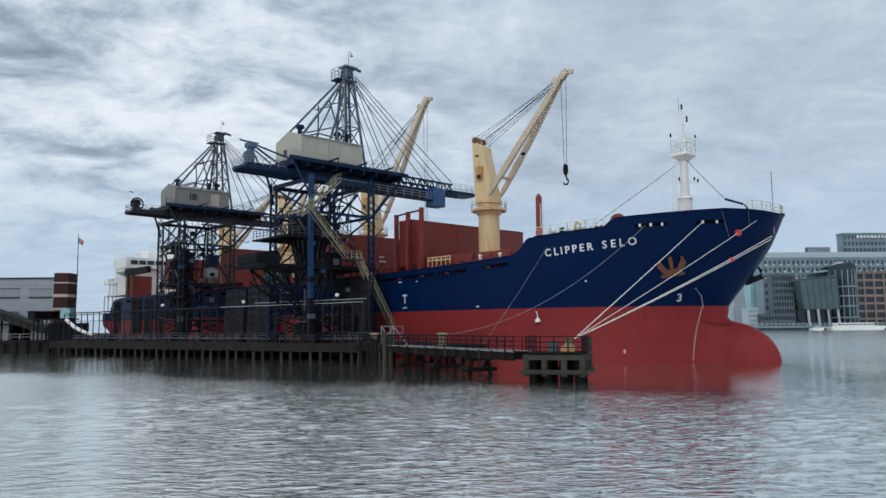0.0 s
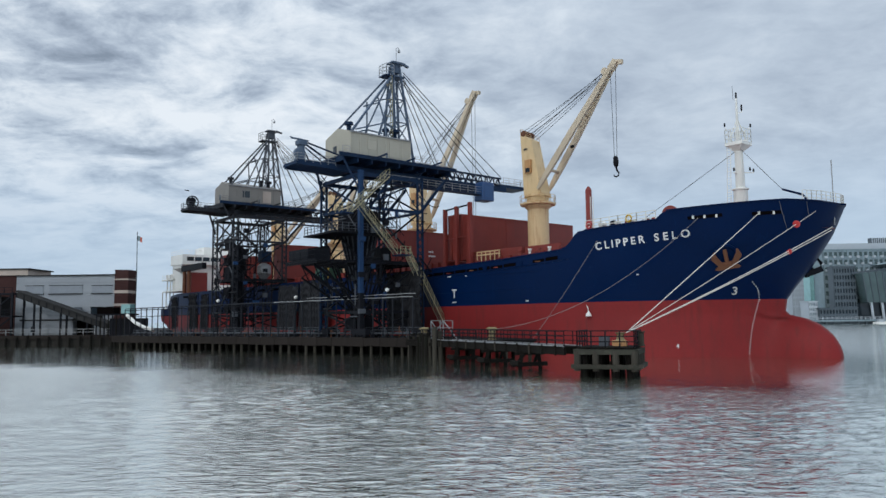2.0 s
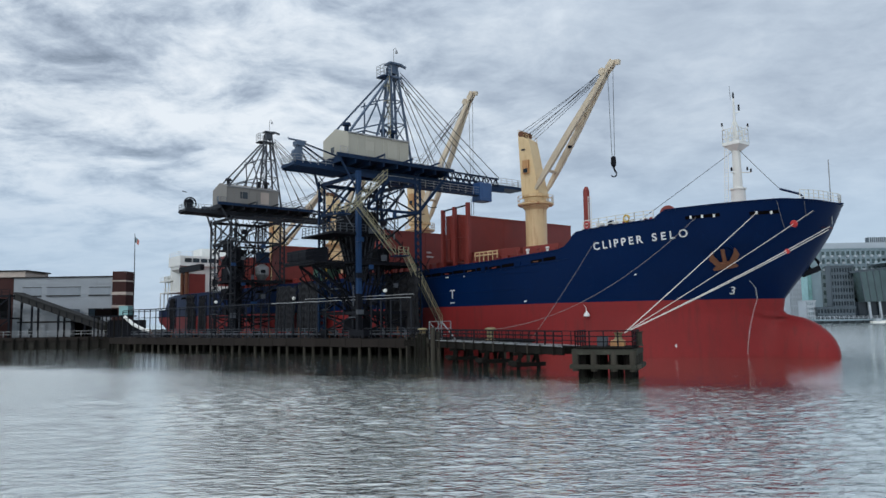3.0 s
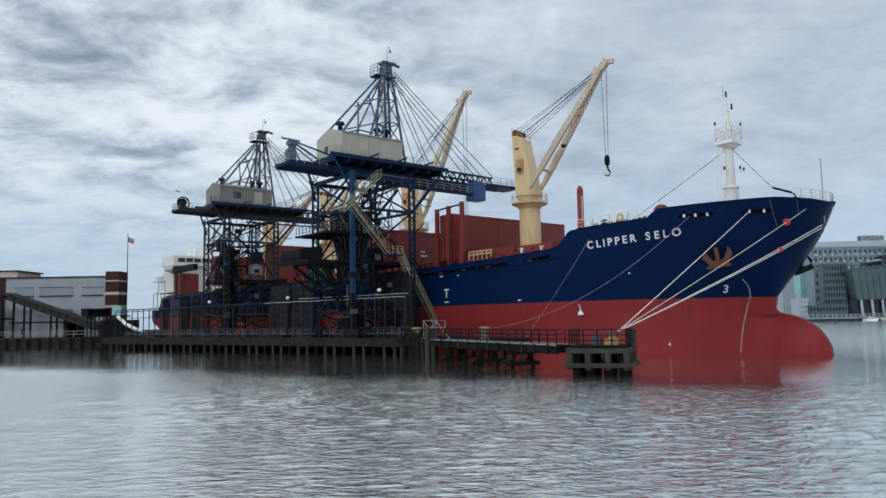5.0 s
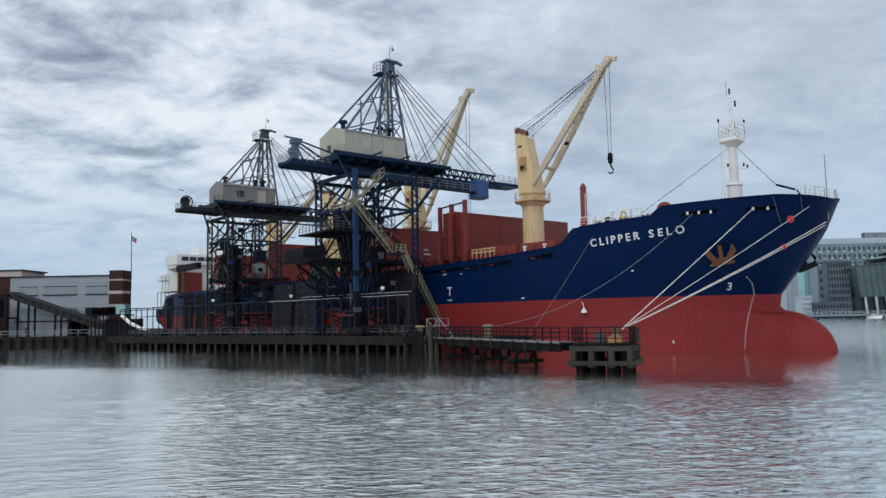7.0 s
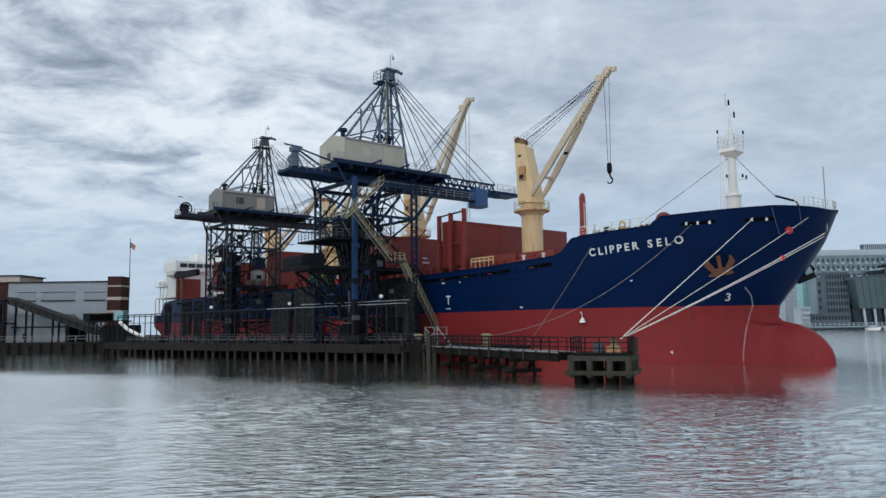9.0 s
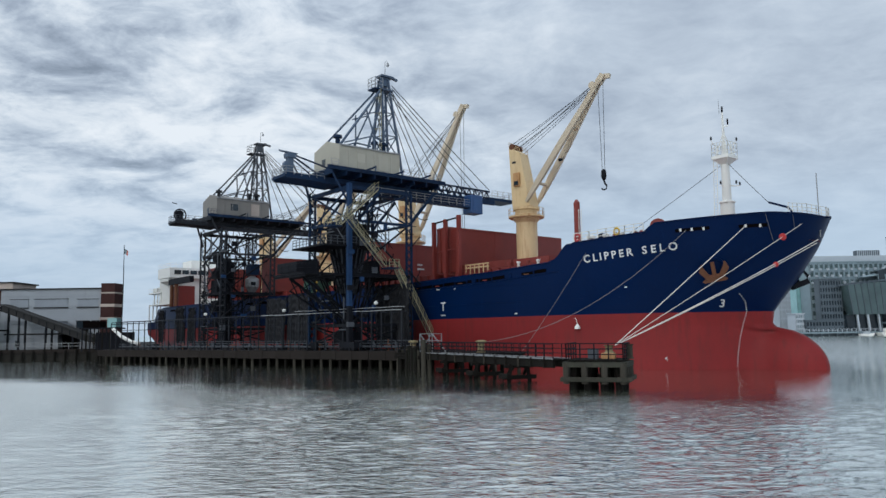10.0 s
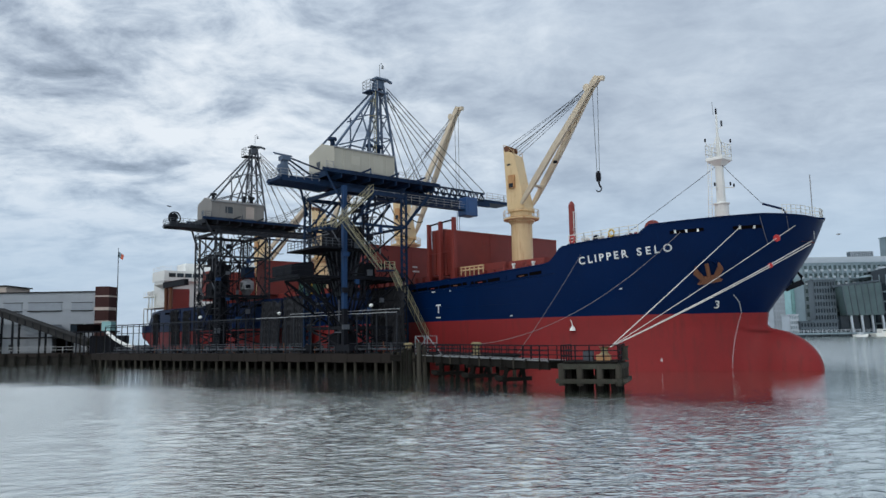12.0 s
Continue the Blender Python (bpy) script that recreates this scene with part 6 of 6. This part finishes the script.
# rat guards threaded on two bow lines, and loose ends at the bow
stem_end = hull_point(-0.5, 14.2, .1)[0]
for end, f, drop, gr in ((stem_end, .87, .1, .34), (Vector((-0.05, -0.5, 12.6)), .74, .2, .24)):
    p = knot.lerp(end, f) - Vector((0, 0, drop * 4 * f * (1 - f)))
    guard = lathe(bm_new(), [(.05, -.1), (gr, -.05), (gr, .05), (.05, .1)], 14)
    guard.transform((end - knot).to_track_quat("Z", "Y").to_matrix().to_4x4())
    solid("rat_guard", guard, M_BUOYRED, B @ Matrix.Translation(p), "round red rat guard threaded on a bow mooring line", "rat guard", "rat guards")
for xs_, z0, z1, r in ((-2.4, 15.15, 12.6, .022), (-0.75, 15.1, 13.6, .018)):
    pts = [hull_point(xs_ - .06 * i * (xs_ + 3) * .3, z0 + (z1 - z0) * i / 6, .12 + .02 * (i % 2))[0] for i in range(7)]
    solid("loose_rope", tube(bm_new(), pts, r, 5), M_LINE, B, "thin grey rope hanging down the blue bow", "rope", "loose ropes")
p, n = hull_point(-20.8, 4.6, .25)
lamp = thing("hull_light", B @ Matrix.Translation(p), "white lamp hung over the ship's side on a bent arm", "lamp")
part("lamp_shade", lathe(bm_new(), [(.33, -.28), (.3, -.05), (.14, .15), (.07, .28)], 14), M_WHITE, lamp)
part("lamp_arm", tube(bm_new(), [(0, 0, .25), (-.15, .05, .75), (-.55, .2, .95), (-.8, .28, .5)], .045, 6), M_WHITE, lamp)
# stays of the foremast
for a, b in (((-9.3, 0, 22.3), (-3.5, -3.0, 16.75)), ((-9.8, 0, 22.3), (-17.9, -8.0, 14.2))):
    solid("stay_wire", tube(bm_new(), sag(a, b, .05, 8), .03, 5), M_WIRE, B, "dark wire stay of the white foremast", "wire", "mast stays")

# ---- the quay from which the harbour is seen ----
near = thing("near_quay", pose(0, 0, 0), "plain concrete quay on the near side of the harbour", "quay", kind="structure")
part("near_quay_ground", box(bm_new(), -160, 160, -120, 2.4, -3, 2.6), M_CONC, near)
part("near_coping", box(bm_new(), -160, 160, 2.4, 2.9, -3, 2.68), M_PILE, near)

# ---- the shore at the pier's root; world space ----
quay = thing("quay", pose(0, 0, 0), "dark stone quay at the pier's root", "quay", kind="structure")
bm = bm_new()
hexa(bm, [(-420, 140, -3), (-60, 140, -3), (-45, 300, -3), (-420, 300, -3), (-420, 140, 1.75), (-60, 140, 1.75), (-45, 300, 1.75), (-420, 300, 1.75)])
part("quay_ground", bm, M_SOIL, quay)
for i in range(18):
    part("coping", box(bm_new(), -150 + i * 5, -145.04 + i * 5, 139.7, 140.6, 1.2 + .03 * (i % 2), 1.95), M_CONC, quay)
for i in range(40):
    part("fender_pile", tube(bm_new(), [(-142 + i * 2.05, 139.5, -2.5), (-142 + i * 2.05, 139.5, 1.5 + .2 * (i % 3))], .22, 7), M_TIMBER, quay)
part("quay_rail", rail(bm_new(), [(-120, 141, 1.95), (-66, 141, 1.95)], 1.1, 2.2, .05, 2), M_GREY, quay)

shed = thing("warehouse", pose(-1.1, 0, 0), "dirty white flat-roofed waterfront warehouse with blocked windows", "building")
bm = bm_new()
hexa(bm, [(-90.3, 150, 1.75), (-69.6, 150, 1.75), (-82.5, 175, 1.75), (-98, 175, 1.75), (-90.3, 150, 13.9), (-69.6, 150, 13.9), (-82.5, 175, 13.9), (-98, 175, 13.9)])
part("warehouse_wall", bm, M_WALLWHITE, shed)
bm = bm_new()
hexa(bm, [(-90.6, 149.7, 13.9), (-69.5, 149.7, 13.9), (-82.4, 175.3, 13.9), (-98, 175.3, 13.9), (-90.6, 149.7, 14.15), (-69.5, 149.7, 14.15), (-82.4, 175.3, 14.15), (-98, 175.3, 14.15)])
part("roof", bm, M_ROOFDARK, shed)
# string courses and bricked-up openings
for z in (12.6, 10.5, 6.5):
    part("string_course", box(bm_new(), -90.3, -69.6, 149.93, 150.0, z, z + .16), M_WALLWHITE, shed)
for x0, x1, z0, z1, dark in ((-83.3, -76.5, 10.3, 11.9, 0), (-74.5, -70.3, 10.3, 11.8, 0), (-88.3, -84.6, 10.3, 11.9, 0), (-74.6, -72.0, 5.9, 7.4, 1), (-71.5, -70.0, 6.2, 7.4, 1)):
    w = part("window", box(bm_new(), x0, x1, 149.9, 149.97, z0, z1), M_DARKGLASS if dark else M_BLIND, shed)
    part("sill", box(bm_new(), x0 - .1, x1 + .1, 149.75, 150, z0 - .2, z0), M_ROOFDARK, w)
    part("lintel", box(bm_new(), x0 - .1, x1 + .1, 149.85, 150, z1, z1 + .12), M_ROOFDARK, w)
tower = thing("brick_tower", pose(-1.15, 0, 0), "banded brown brick stair tower with pale stone courses", "tower")
for i, (z0, z1) in enumerate(((1.75, 7.6), (8.1, 10.2), (10.8, 12.9), (13.2, 15.0))):
    part("brick_band", box(bm_new(), -69.5, -66.7, 149.4, 153, z0, z1), M_BRICK, tower)
for z0, z1 in ((7.6, 8.1), (10.2, 10.8), (12.9, 13.2)):
    part("stone_course", box(bm_new(), -69.55, -66.65, 149.35, 153.05, z0, z1), M_STONE, tower)
annex = thing("rooftop_plant_room", pose(0, 0, 0), "beige rooftop plant room with overhanging roof", "building")
part("annex_wall", box(bm_new(), -95.5, -88.8, 149.5, 158, 14.15, 15.3), M_STONE, annex)
part("annex_roof", box(bm_new(), -96.0, -88.4, 149.2, 158.4, 15.3, 15.55), M_ROOFDARK, annex)
old = thing("brick_wing", pose(0, 0, 0), "dark brown brick wing of the warehouse", "building")
part("wing_wall", box(bm_new(), -112, -91.45, 150, 172, 1.75, 14.1), M_BRICK, old)
for i in range(3):
    part("wing_window", box(bm_new(), -110 + i * 4.6, -107.4 + i * 4.6, 149.95, 150.01, 8, 11), M_DARKGLASS, old)
chim = thing("chimney", pose(-98.5, 151, 0), "tall dark red brick chimney stack", "chimney")
part("chimney_shaft", lathe(bm_new(), [(.95, 1.75), (.75, 26.6), (.95, 26.7), (.95, 27.6)], 14), M_BRICK, chim)

gal = thing("conveyor_gallery", pose(0, 0, 0), "dark enclosed conveyor gallery sloping down to the pier", "conveyor")
ga, gb = Vector((-86.5, 143.5, 9.9)), Vector((-66.5, 142.5, 2.9))
part("gallery_roof", bar(bm_new(), ga + Vector((0, 0, .7)), gb + Vector((0, 0, .7)), 3.4, .25, (0, 1, 0)), M_ROOFDARK, gal)
part("gallery_box", bar(bm_new(), ga, gb, 2.6, 1.15, (0, 1, 0)), M_ROOFDARK, gal)
for i in range(14):
    p = ga.lerp(gb, i / 13) + Vector((0, -1.36, 0))
    part("gallery_rib", bar(bm_new(), p + Vector((0, 0, -.55)), p + Vector((0, 0, .6)), .12), M_BLACKSTEEL, gal)
for k in (.18, .45, .72):
    p = ga.lerp(gb, k)
    for y in (-1.1, 1.1):
        part("gallery_leg", bar(bm_new(), (p.x, p.y + y, 1.75), (p.x, p.y + y, p.z - .4), .3), M_BLACKSTEEL, gal)
trs = thing("transfer_tower", pose(0, 0, 0), "open dark steel transfer tower beside the warehouse", "tower")
for x in (-97, -92.2, -87.2):
    for y in (142, 146):
        part("tower_post", bar(bm_new(), (x, y, 1.75), (x, y, 10.3), .35), M_BLACKSTEEL, trs)
for z in (5.5, 9.9):
    part("tower_floor", box(bm_new(), -97.2, -87, 141.8, 146.2, z, z + .3), M_BLACKSTEEL, trs)
    part("tower_rail", rail(bm_new(), [(-97, 141.9, z + .3), (-87.2, 141.9, z + .3)], 1.1, 1.6, .05, 2), M_BLACKSTEEL, trs)
for a, b in (((-97, 5.5), (-92.2, 9.9)), ((-92.2, 1.75), (-87.2, 5.5)), ((-92.2, 5.5), (-87.2, 9.9))):
    part("tower_brace", bar(bm_new(), (a[0], 142, a[1]), (b[0], 142, b[1]), .22), M_BLACKSTEEL, trs)
part("tower_bin", box(bm_new(), -96.5, -90, 143, 146, 5.8, 9.6), M_ROOFDARK, trs)
low_shed = thing("low_shed", pose(0, 0, 0), "low whitewashed quayside shed with a dark doorway", "shed")
part("shed_wall", box(bm_new(), -88, -77.2, 146, 149.5, 1.75, 7.4), M_WALLWHITE, low_shed)
part("shed_wall", box(bm_new(), -72.9, -70.5, 146, 149.5, 1.75, 4.6), M_WALLWHITE, low_shed)
part("shed_lintel", box(bm_new(), -88, -70.5, 145.9, 146.0, 4.7, 5.0), M_ROOFDARK, low_shed)
# near-black panel fills the doorway, its inner shade painted in
part("shed_door", box(bm_new(), -77.2, -72.9, 147.5, 149.4, 1.75, 4.7), M_DARKHOLE, low_shed)
part("shed_upper", box(bm_new(), -77.2, -72.9, 146.0, 149.4, 4.7, 5.8), M_ROOFDARK, low_shed)
part("shed_window", box(bm_new(), -85.7, -84.8, 145.95, 146.0, 2.4, 3.6), M_DARKGLASS, low_shed)
load = thing("loading_hopper", pose(0, 0, 0), "small loading hopper with pale cabin and chute at the pier root", "hopper")
part("hopper_cabin", box(bm_new(), -63.4, -61.7, 137, 139, 5.9, 7.6), M_PALEGREEN, load)
part("hopper_deck", box(bm_new(), -68.5, -61.5, 136.8, 140.5, 5.6, 5.85), M_BLACKSTEEL, load)
for i in range(9):
    part("hopper_leg", bar(bm_new(), (-68 + i * .75, 137, 1.5), (-68 + i * .75, 137, 5.6), .18), M_TIMBER if i % 2 else M_BLACKSTEEL, load)
part("hopper_machine", box(bm_new(), -68.2, -65, 137.5, 140, 5.85, 7.1), M_DARKHOLE, load)
part("chute", tube(bm_new(), [(-62.2, 136.8, 5.6), (-60.4, 136.3, 4.2), (-58.4, 136, 3.2), (-56.8, 135.8, 2.8)], .32, 8), M_WHITE, load)
part("hopper_skirt", box(bm_new(), -66.0, -59.5, 138, 140, 1.75, 5.0), M_BLACKSTEEL, load)

pole = thing("flagpole", pose(-65.9, 148.5, 1.75), "thin dark flagpole beside the brick tower", "flagpole")
part("pole_shaft", tube(bm_new(), [(0, 0, 0), (.15, 0, 12), (.05, 0, 20.9)], .11, 7, .06), M_BLACKSTEEL, pole)
flag = thing("flag", pose(-65.85, 148.5, 21.9), "faded red and white flag fluttering on the flagpole", "flag")


def flag_piece(x0, x1, mat, ph):
    bm = bm_new()
    vs = []
    for d in (0, .03):
        for i in range(5):
            x = x0 + (x1 - x0) * i / 4
            for z in (0, -1.0):
                vs.append(bm.verts.new((x, .16 * math.sin(x * 3.2 + ph) + d, z - .35 * x)))
    for o in (0, 10):
        for i in range(4):
            bm.faces.new([vs[o + 2 * i + k] for k in (0, 2, 3, 1)])
    return part("flag_panel", bm, mat, flag, smooth=True)


flag_piece(.08, .7, M_FACADE, 0)
flag_panel = flag_piece(.7, 1.35, M_REDFLAG, 0.4)

# ---- the city shore across the harbour; world space ----
FX = lambda px: (px - 713) * .2546
FZ = lambda py: 4.2 + (570 - py) * .253
shore = thing("far_shore", pose(0, 0, 0), "low stone embankment across the harbour", "embankment", kind="structure")
part("shore_ground", box(bm_new(), 120, 900, 322, 900, -3, 1.3), M_FACADE_D, shore)
for i in range(28):
    part("wharf_pile", bar(bm_new(), (150 + i * 3.4, 321, -2), (150 + i * 3.4, 321, 1.6), .6), M_FACADE_D, shore)
part("wharf_edge", box(bm_new(), 140, 260, 320.2, 322.5, 1.2, 1.9), M_FACADE, shore)
part("wharf_rail", rail(bm_new(), [(145, 320.6, 1.9), (250, 320.6, 1.9)], 1.2, 2.0, .09, 2), M_PALE, shore)


def block(name, label, x0, x1, y0, y1, z1, wall, glass, cols, floors, inset=.35, z0=1.3, ww=.7, hh=.6):
    """A building with real window recesses: piers and spandrels proud of the panes."""
    far = (y0 + inset) / 330
    x0, x1, z1 = x0 * far, x1 * far, 4.2 + (z1 - 4.2) * far
    ob = thing(name, pose(0, 0, 0), label, "building", "city buildings")
    core = part("building_core", box(bm_new(), x0 + .3, x1 - .3, y0 + inset, y1, z0, z1), glass, ob)
    fw, fh = (x1 - x0) / cols, (z1 - z0) / floors
    for c in range(cols + 1):
        x = x0 + c * fw
        w = fw * (1 - ww) / 2
        part("pier_strip", box(bm_new(), max(x0, x - w), min(x1, x + w), y0, y0 + inset + .05, z0, z1), wall, ob)
    for f in range(floors + 1):
        z = z0 + f * fh
        h = fh * (1 - hh) / 2
        part("spandrel", box(bm_new(), x0, x1, y0 + .04, y0 + inset + .05, max(z0, z - h), min(z1, z + h)), wall, ob)
    part("side_wall", box(bm_new(), x0, x0 + .3, y0 + .05, y1, z0, z1), wall, ob)
    part("side_wall", box(bm_new(), x1 - .3, x1, y0 + .05, y1, z0, z1), wall, ob)
    part("flat_roof", box(bm_new(), x0 - .3, x1 + .3, y0 - .3, y1 + .3, z1, z1 + .5), wall, ob)
    return ob


b = block("office_block", "long green glass waterfront block with pale roof storey", FX(1346), FX(1640), 335, 346, FZ(458), M_FACADE, M_GLASSB, 34, 9, .5, ww=.66, hh=.55)
part("roof_storey", box(bm_new(), FX(1364), FX(1640), 338, 345, FZ(457), FZ(443)), M_PALE, b)
part("roof_screen", box(bm_new(), FX(1458), FX(1500), 342, 345, FZ(443), FZ(432)), M_FACADE_D, b)
for i in range(12):
    x = FX(1459) + i * (FX(1499) - FX(1459)) / 11
    part("screen_slat", bar(bm_new(), (x, 341.7, FZ(443)), (x, 341.7, FZ(432)), .3), M_PALE, b)
for i in range(40):
    x = FX(1352) + i * 1.78
    for row in range(3):
        if (i + row) % 2:
            part("balcony", box(bm_new(), x, x + 1.1, 334.3, 335.1, FZ(470 + row * 12), FZ(466 + row * 12)), M_PALE, b)
t = block("hotel_tower", "tall blue-grey tower with a roof sign of plain bars", FX(1497), FX(1640), 372, 378, FZ(413), M_FACADE, M_FACADE_D, 20, 14)
for i in range(9):
    part("sign_bar", box(bm_new(), FX(1497) * 1.128 + 7 + i * 1.9, FX(1497) * 1.128 + 8.2 + i * 1.9, 371.3, 371.7, 4.2 + (FZ(421) - 4.2) * 1.128, 4.2 + (FZ(416) - 4.2) * 1.128), M_MARK, t)
block("glass_tower", "pale green glass tower behind the bow", FX(1322), FX(1347), 345, 352, FZ(460), M_PALEGREEN, M_PALEGREEN, 8, 14)
block("pale_tower", "slim pale grey high-rise far behind", FX(1290), FX(1324), 420, 428, FZ(500), M_PALE, M_PALE, 8, 10)
block("white_tower", "small white waterfront block", FX(1317), FX(1332), 326, 334, FZ(548), M_PALE, M_FACADE, 5, 4)
block("dark_block", "dark grey office block with deep windows", FX(1362), FX(1400), 328, 333, FZ(488), M_FACADE_D, M_DARKGLASS, 8, 8)
block("brick_block", "brown brick waterfront block with wide windows", FX(1512), FX(1640), 326, 332, FZ(484), M_FACADE_B, M_DARKGLASS, 7, 7, .6, ww=.84, hh=.70)
block("low_terrace", "low dark waterfront terrace", FX(1335), FX(1400), 324, 330, FZ(560), M_FACADE_D, M_DARKGLASS, 12, 2)
# tilted glass hall on columns, with a curved wing beside it
hall = thing("glass_hall", pose(0, 0, 0), "leaning green glass hall raised on white columns", "building")
x0, x1 = FX(1400), FX(1466)
bm = bm_new()
hexa(bm, [(x0 + 1.5, 324, FZ(550)), (x1 + 1.0, 324, FZ(550)), (x1 + 1, 330, FZ(550)), (x0 + 1.5, 330, FZ(550)), (x0 - 1.4, 321.5, FZ(500)), (x1 - 1.2, 321.5, FZ(494)), (x1 - 1.2, 330, FZ(494)), (x0 - 1.4, 330, FZ(500))])
part("glass_box", bm, M_GLASSB, hall)
for i in range(7):
    k = i / 6
    part("mullion", bar(bm_new(), (x0 + 1.5 + k * (x1 - x0 - .5), 323.9, FZ(550)), (x0 - 1.4 + k * (x1 - x0 + .2), 321.4, FZ(500 - 6 * k)), .3), M_FACADE_D, hall)
part("hall_roof", bar(bm_new(), (x0 - 3, 330, FZ(499)), (x1 + 1.5, 330, FZ(490)), 8, .8, (0, 1, 0)), M_FACADE_D, hall)
for i in range(4):
    x = x0 + 4 + i * 4.6
    part("column", bar(bm_new(), (x, 325, 1.9), (x - .5, 325, FZ(550)), .8), M_PALE, hall)
part("hall_base", box(bm_new(), x0, x1 + 12, 330, 338, 1.3, FZ(550)), M_DARKGLASS, hall)
wing = thing("curved_wing", pose(0, 0, 0), "curved dark glass wing with a low pitched roof", "building")
bm = bm_new()
n = 16
rows = []
for j in range(2):
    rows.append([bm.verts.new((FX(1466) + (FX(1518) - FX(1466)) * i / n, 330 - 7 * math.sin(math.pi * i / n), (1.3, FZ(478) + 2.6 * math.sin(math.pi * (.15 + .85 * i / n)))[j])) for i in range(n + 1)])
back = [bm.verts.new((FX(1466) + (FX(1518) - FX(1466)) * i / n, 345, FZ(478))) for i in range(n + 1)]
for i in range(n):
    bm.faces.new((rows[0][i], rows[0][i + 1], rows[1][i + 1], rows[1][i]))
    bm.faces.new((rows[1][i], rows[1][i + 1], back[i + 1], back[i]))
part("curved_glass", bm, M_DARKGLASS, wing, smooth=False)
for i in range(0, n + 1, 2):
    x, y = FX(1466) + (FX(1518) - FX(1466)) * i / n, 329.7 - 7 * math.sin(math.pi * i / n)
    part("mullion", bar(bm_new(), (x, y, 1.5), (x, y, FZ(480)), .3), M_FACADE, wing)
for z in (FZ(565), FZ(545), FZ(527), FZ(510)):
    pts = [(FX(1466) + (FX(1518) - FX(1466)) * i / n, 329.6 - 7 * math.sin(math.pi * i / n), z) for i in range(n + 1)]
    part("floor_band", tube(bm_new(), pts, .35, 5), M_FACADE, wing)
bm = bm_new()
hexa(bm, [(FX(1440), 331, FZ(484)), (FX(1522), 331, FZ(477)), (FX(1522), 348, FZ(477)), (FX(1440), 348, FZ(484)), (FX(1458), 334, FZ(480)), (FX(1516), 334, FZ(466)), (FX(1516), 347, FZ(466)), (FX(1458), 347, FZ(480))])
part("pitched_roof", bm, M_FACADE, wing)
part("roof_lantern", lathe(bm_new(), [(6.5, 0), (6.2, .9), (4.6, 1.9), (1, 2.3)], 20, (FX(1500), 341, FZ(467))), M_PALE, wing, smooth=True)
boat = thing("harbour_boat", pose(FX(1510) * .958, 316, 0), "long low white excursion boat at the far quay", "boat")
bm = bm_new()
L = 12.5
hexa(bm, [(-L * .9, -2, -.4), (L * .85, -2, -.4), (L * .85, 2, -.4), (-L * .9, 2, -.4), (-L, -2.4, 1.4), (L * 1.05, -2.0, 1.7), (L * 1.05, 2.0, 1.7), (-L, 2.4, 1.4)])
part("boat_hull", bm, M_WHITE, boat)
bm = box(bm_new(), -L * .75, L * .6, -1.8, 1.8, 1.5, 3.1)
part("boat_cabin", bm, M_WHITE, boat)
for i in range(10):
    part("boat_window", box(bm_new(), -L * .7 + i * 1.65, -L * .7 + 1.1 + i * 1.65, -1.86, -1.8, 2.1, 2.7), M_DARKGLASS, boat)
for k, px in enumerate((1408,)):
    yb = thing("motor_boat", pose(FX(px), 316, 0), "small white motor boat at the far quay", "boat", "small boats")
    bm = bm_new()
    hexa(bm, [(-2.6, -1, -.2), (2.2, -1, -.2), (2.2, 1, -.2), (-2.6, 1, -.2), (-3, -1.2, .9), (3.4, -.3, 1.2), (3.4, .3, 1.2), (-3, 1.2, .9)])
    part("boat_hull", bm, M_WHITE, yb)
    part("boat_cabin", box(bm_new(), -1.2, 1.0, -.8, .8, .9, 2.0), M_PALE, yb)

# ---- a gull that crosses at the end ----
gull = thing("gull", pose(0, 0, 0), "grey gull gliding over the harbour", "bird")
bm = lathe(bm_new(), [(.02, -.3), (.08, -.15), (.1, .05), (.06, .22), (.02, .3)], 8)
bm.transform(pose(0, 0, 0, 0, 90, 0))
part("gull_body", bm, M_GREY, gull)
wings = []
for s in (-1, 1):
    bm = bm_new()
    hexa(bm, [(-.12, 0, -.02), (.1, 0, -.02), (.02, s * .62, -.01), (-.1, s * .58, -.01), (-.12, 0, .02), (.1, 0, .02), (.02, s * .62, .01), (-.1, s * .58, .01)])
    w = part("gull_wing", bm, M_GREY, gull)
    wings.append((s, w))


def motions():
    # ripples drift slowly with the wind
    walk(water, [(0, pose(0, 0, 0)), (12, pose(2.6, -1.6, 0))])
    # the flag flaps about its pole
    walk(flag, [(t, pose(-65.85, 148.5, 21.9, 0, 8 + 6 * math.sin(t * 2.3), 12 * math.sin(t * 1.7) - 10)) for t in [i * .5 for i in range(25)]])
    walk(flag_panel, [(t, pose(0, .04 * math.sin(t * 3.1), 0, 0, 0, 5 * math.sin(t * 2.9))) for t in [i * .5 for i in range(25)]])
    # the gull: from beyond the picture's edge, leftwards and down
    walk(gull, [(0, pose(190, 40, 40, 0, 0, 180)), (11.0, pose(62.0, 95, 18.8, 0, 0, 180)), (11.5, pose(55.75, 95, 17.3, 0, 0, 180)), (11.8, pose(53.1, 95, 16.6, 0, 0, 180)), (12, pose(51.4, 95, 16.2, 0, 0, 180))])
    for s, w in wings:
        walk(w, [(i * .25, pose(0, 0, 0, s * 22 * math.sin(i * 1.9))) for i in range(49)])


motions()
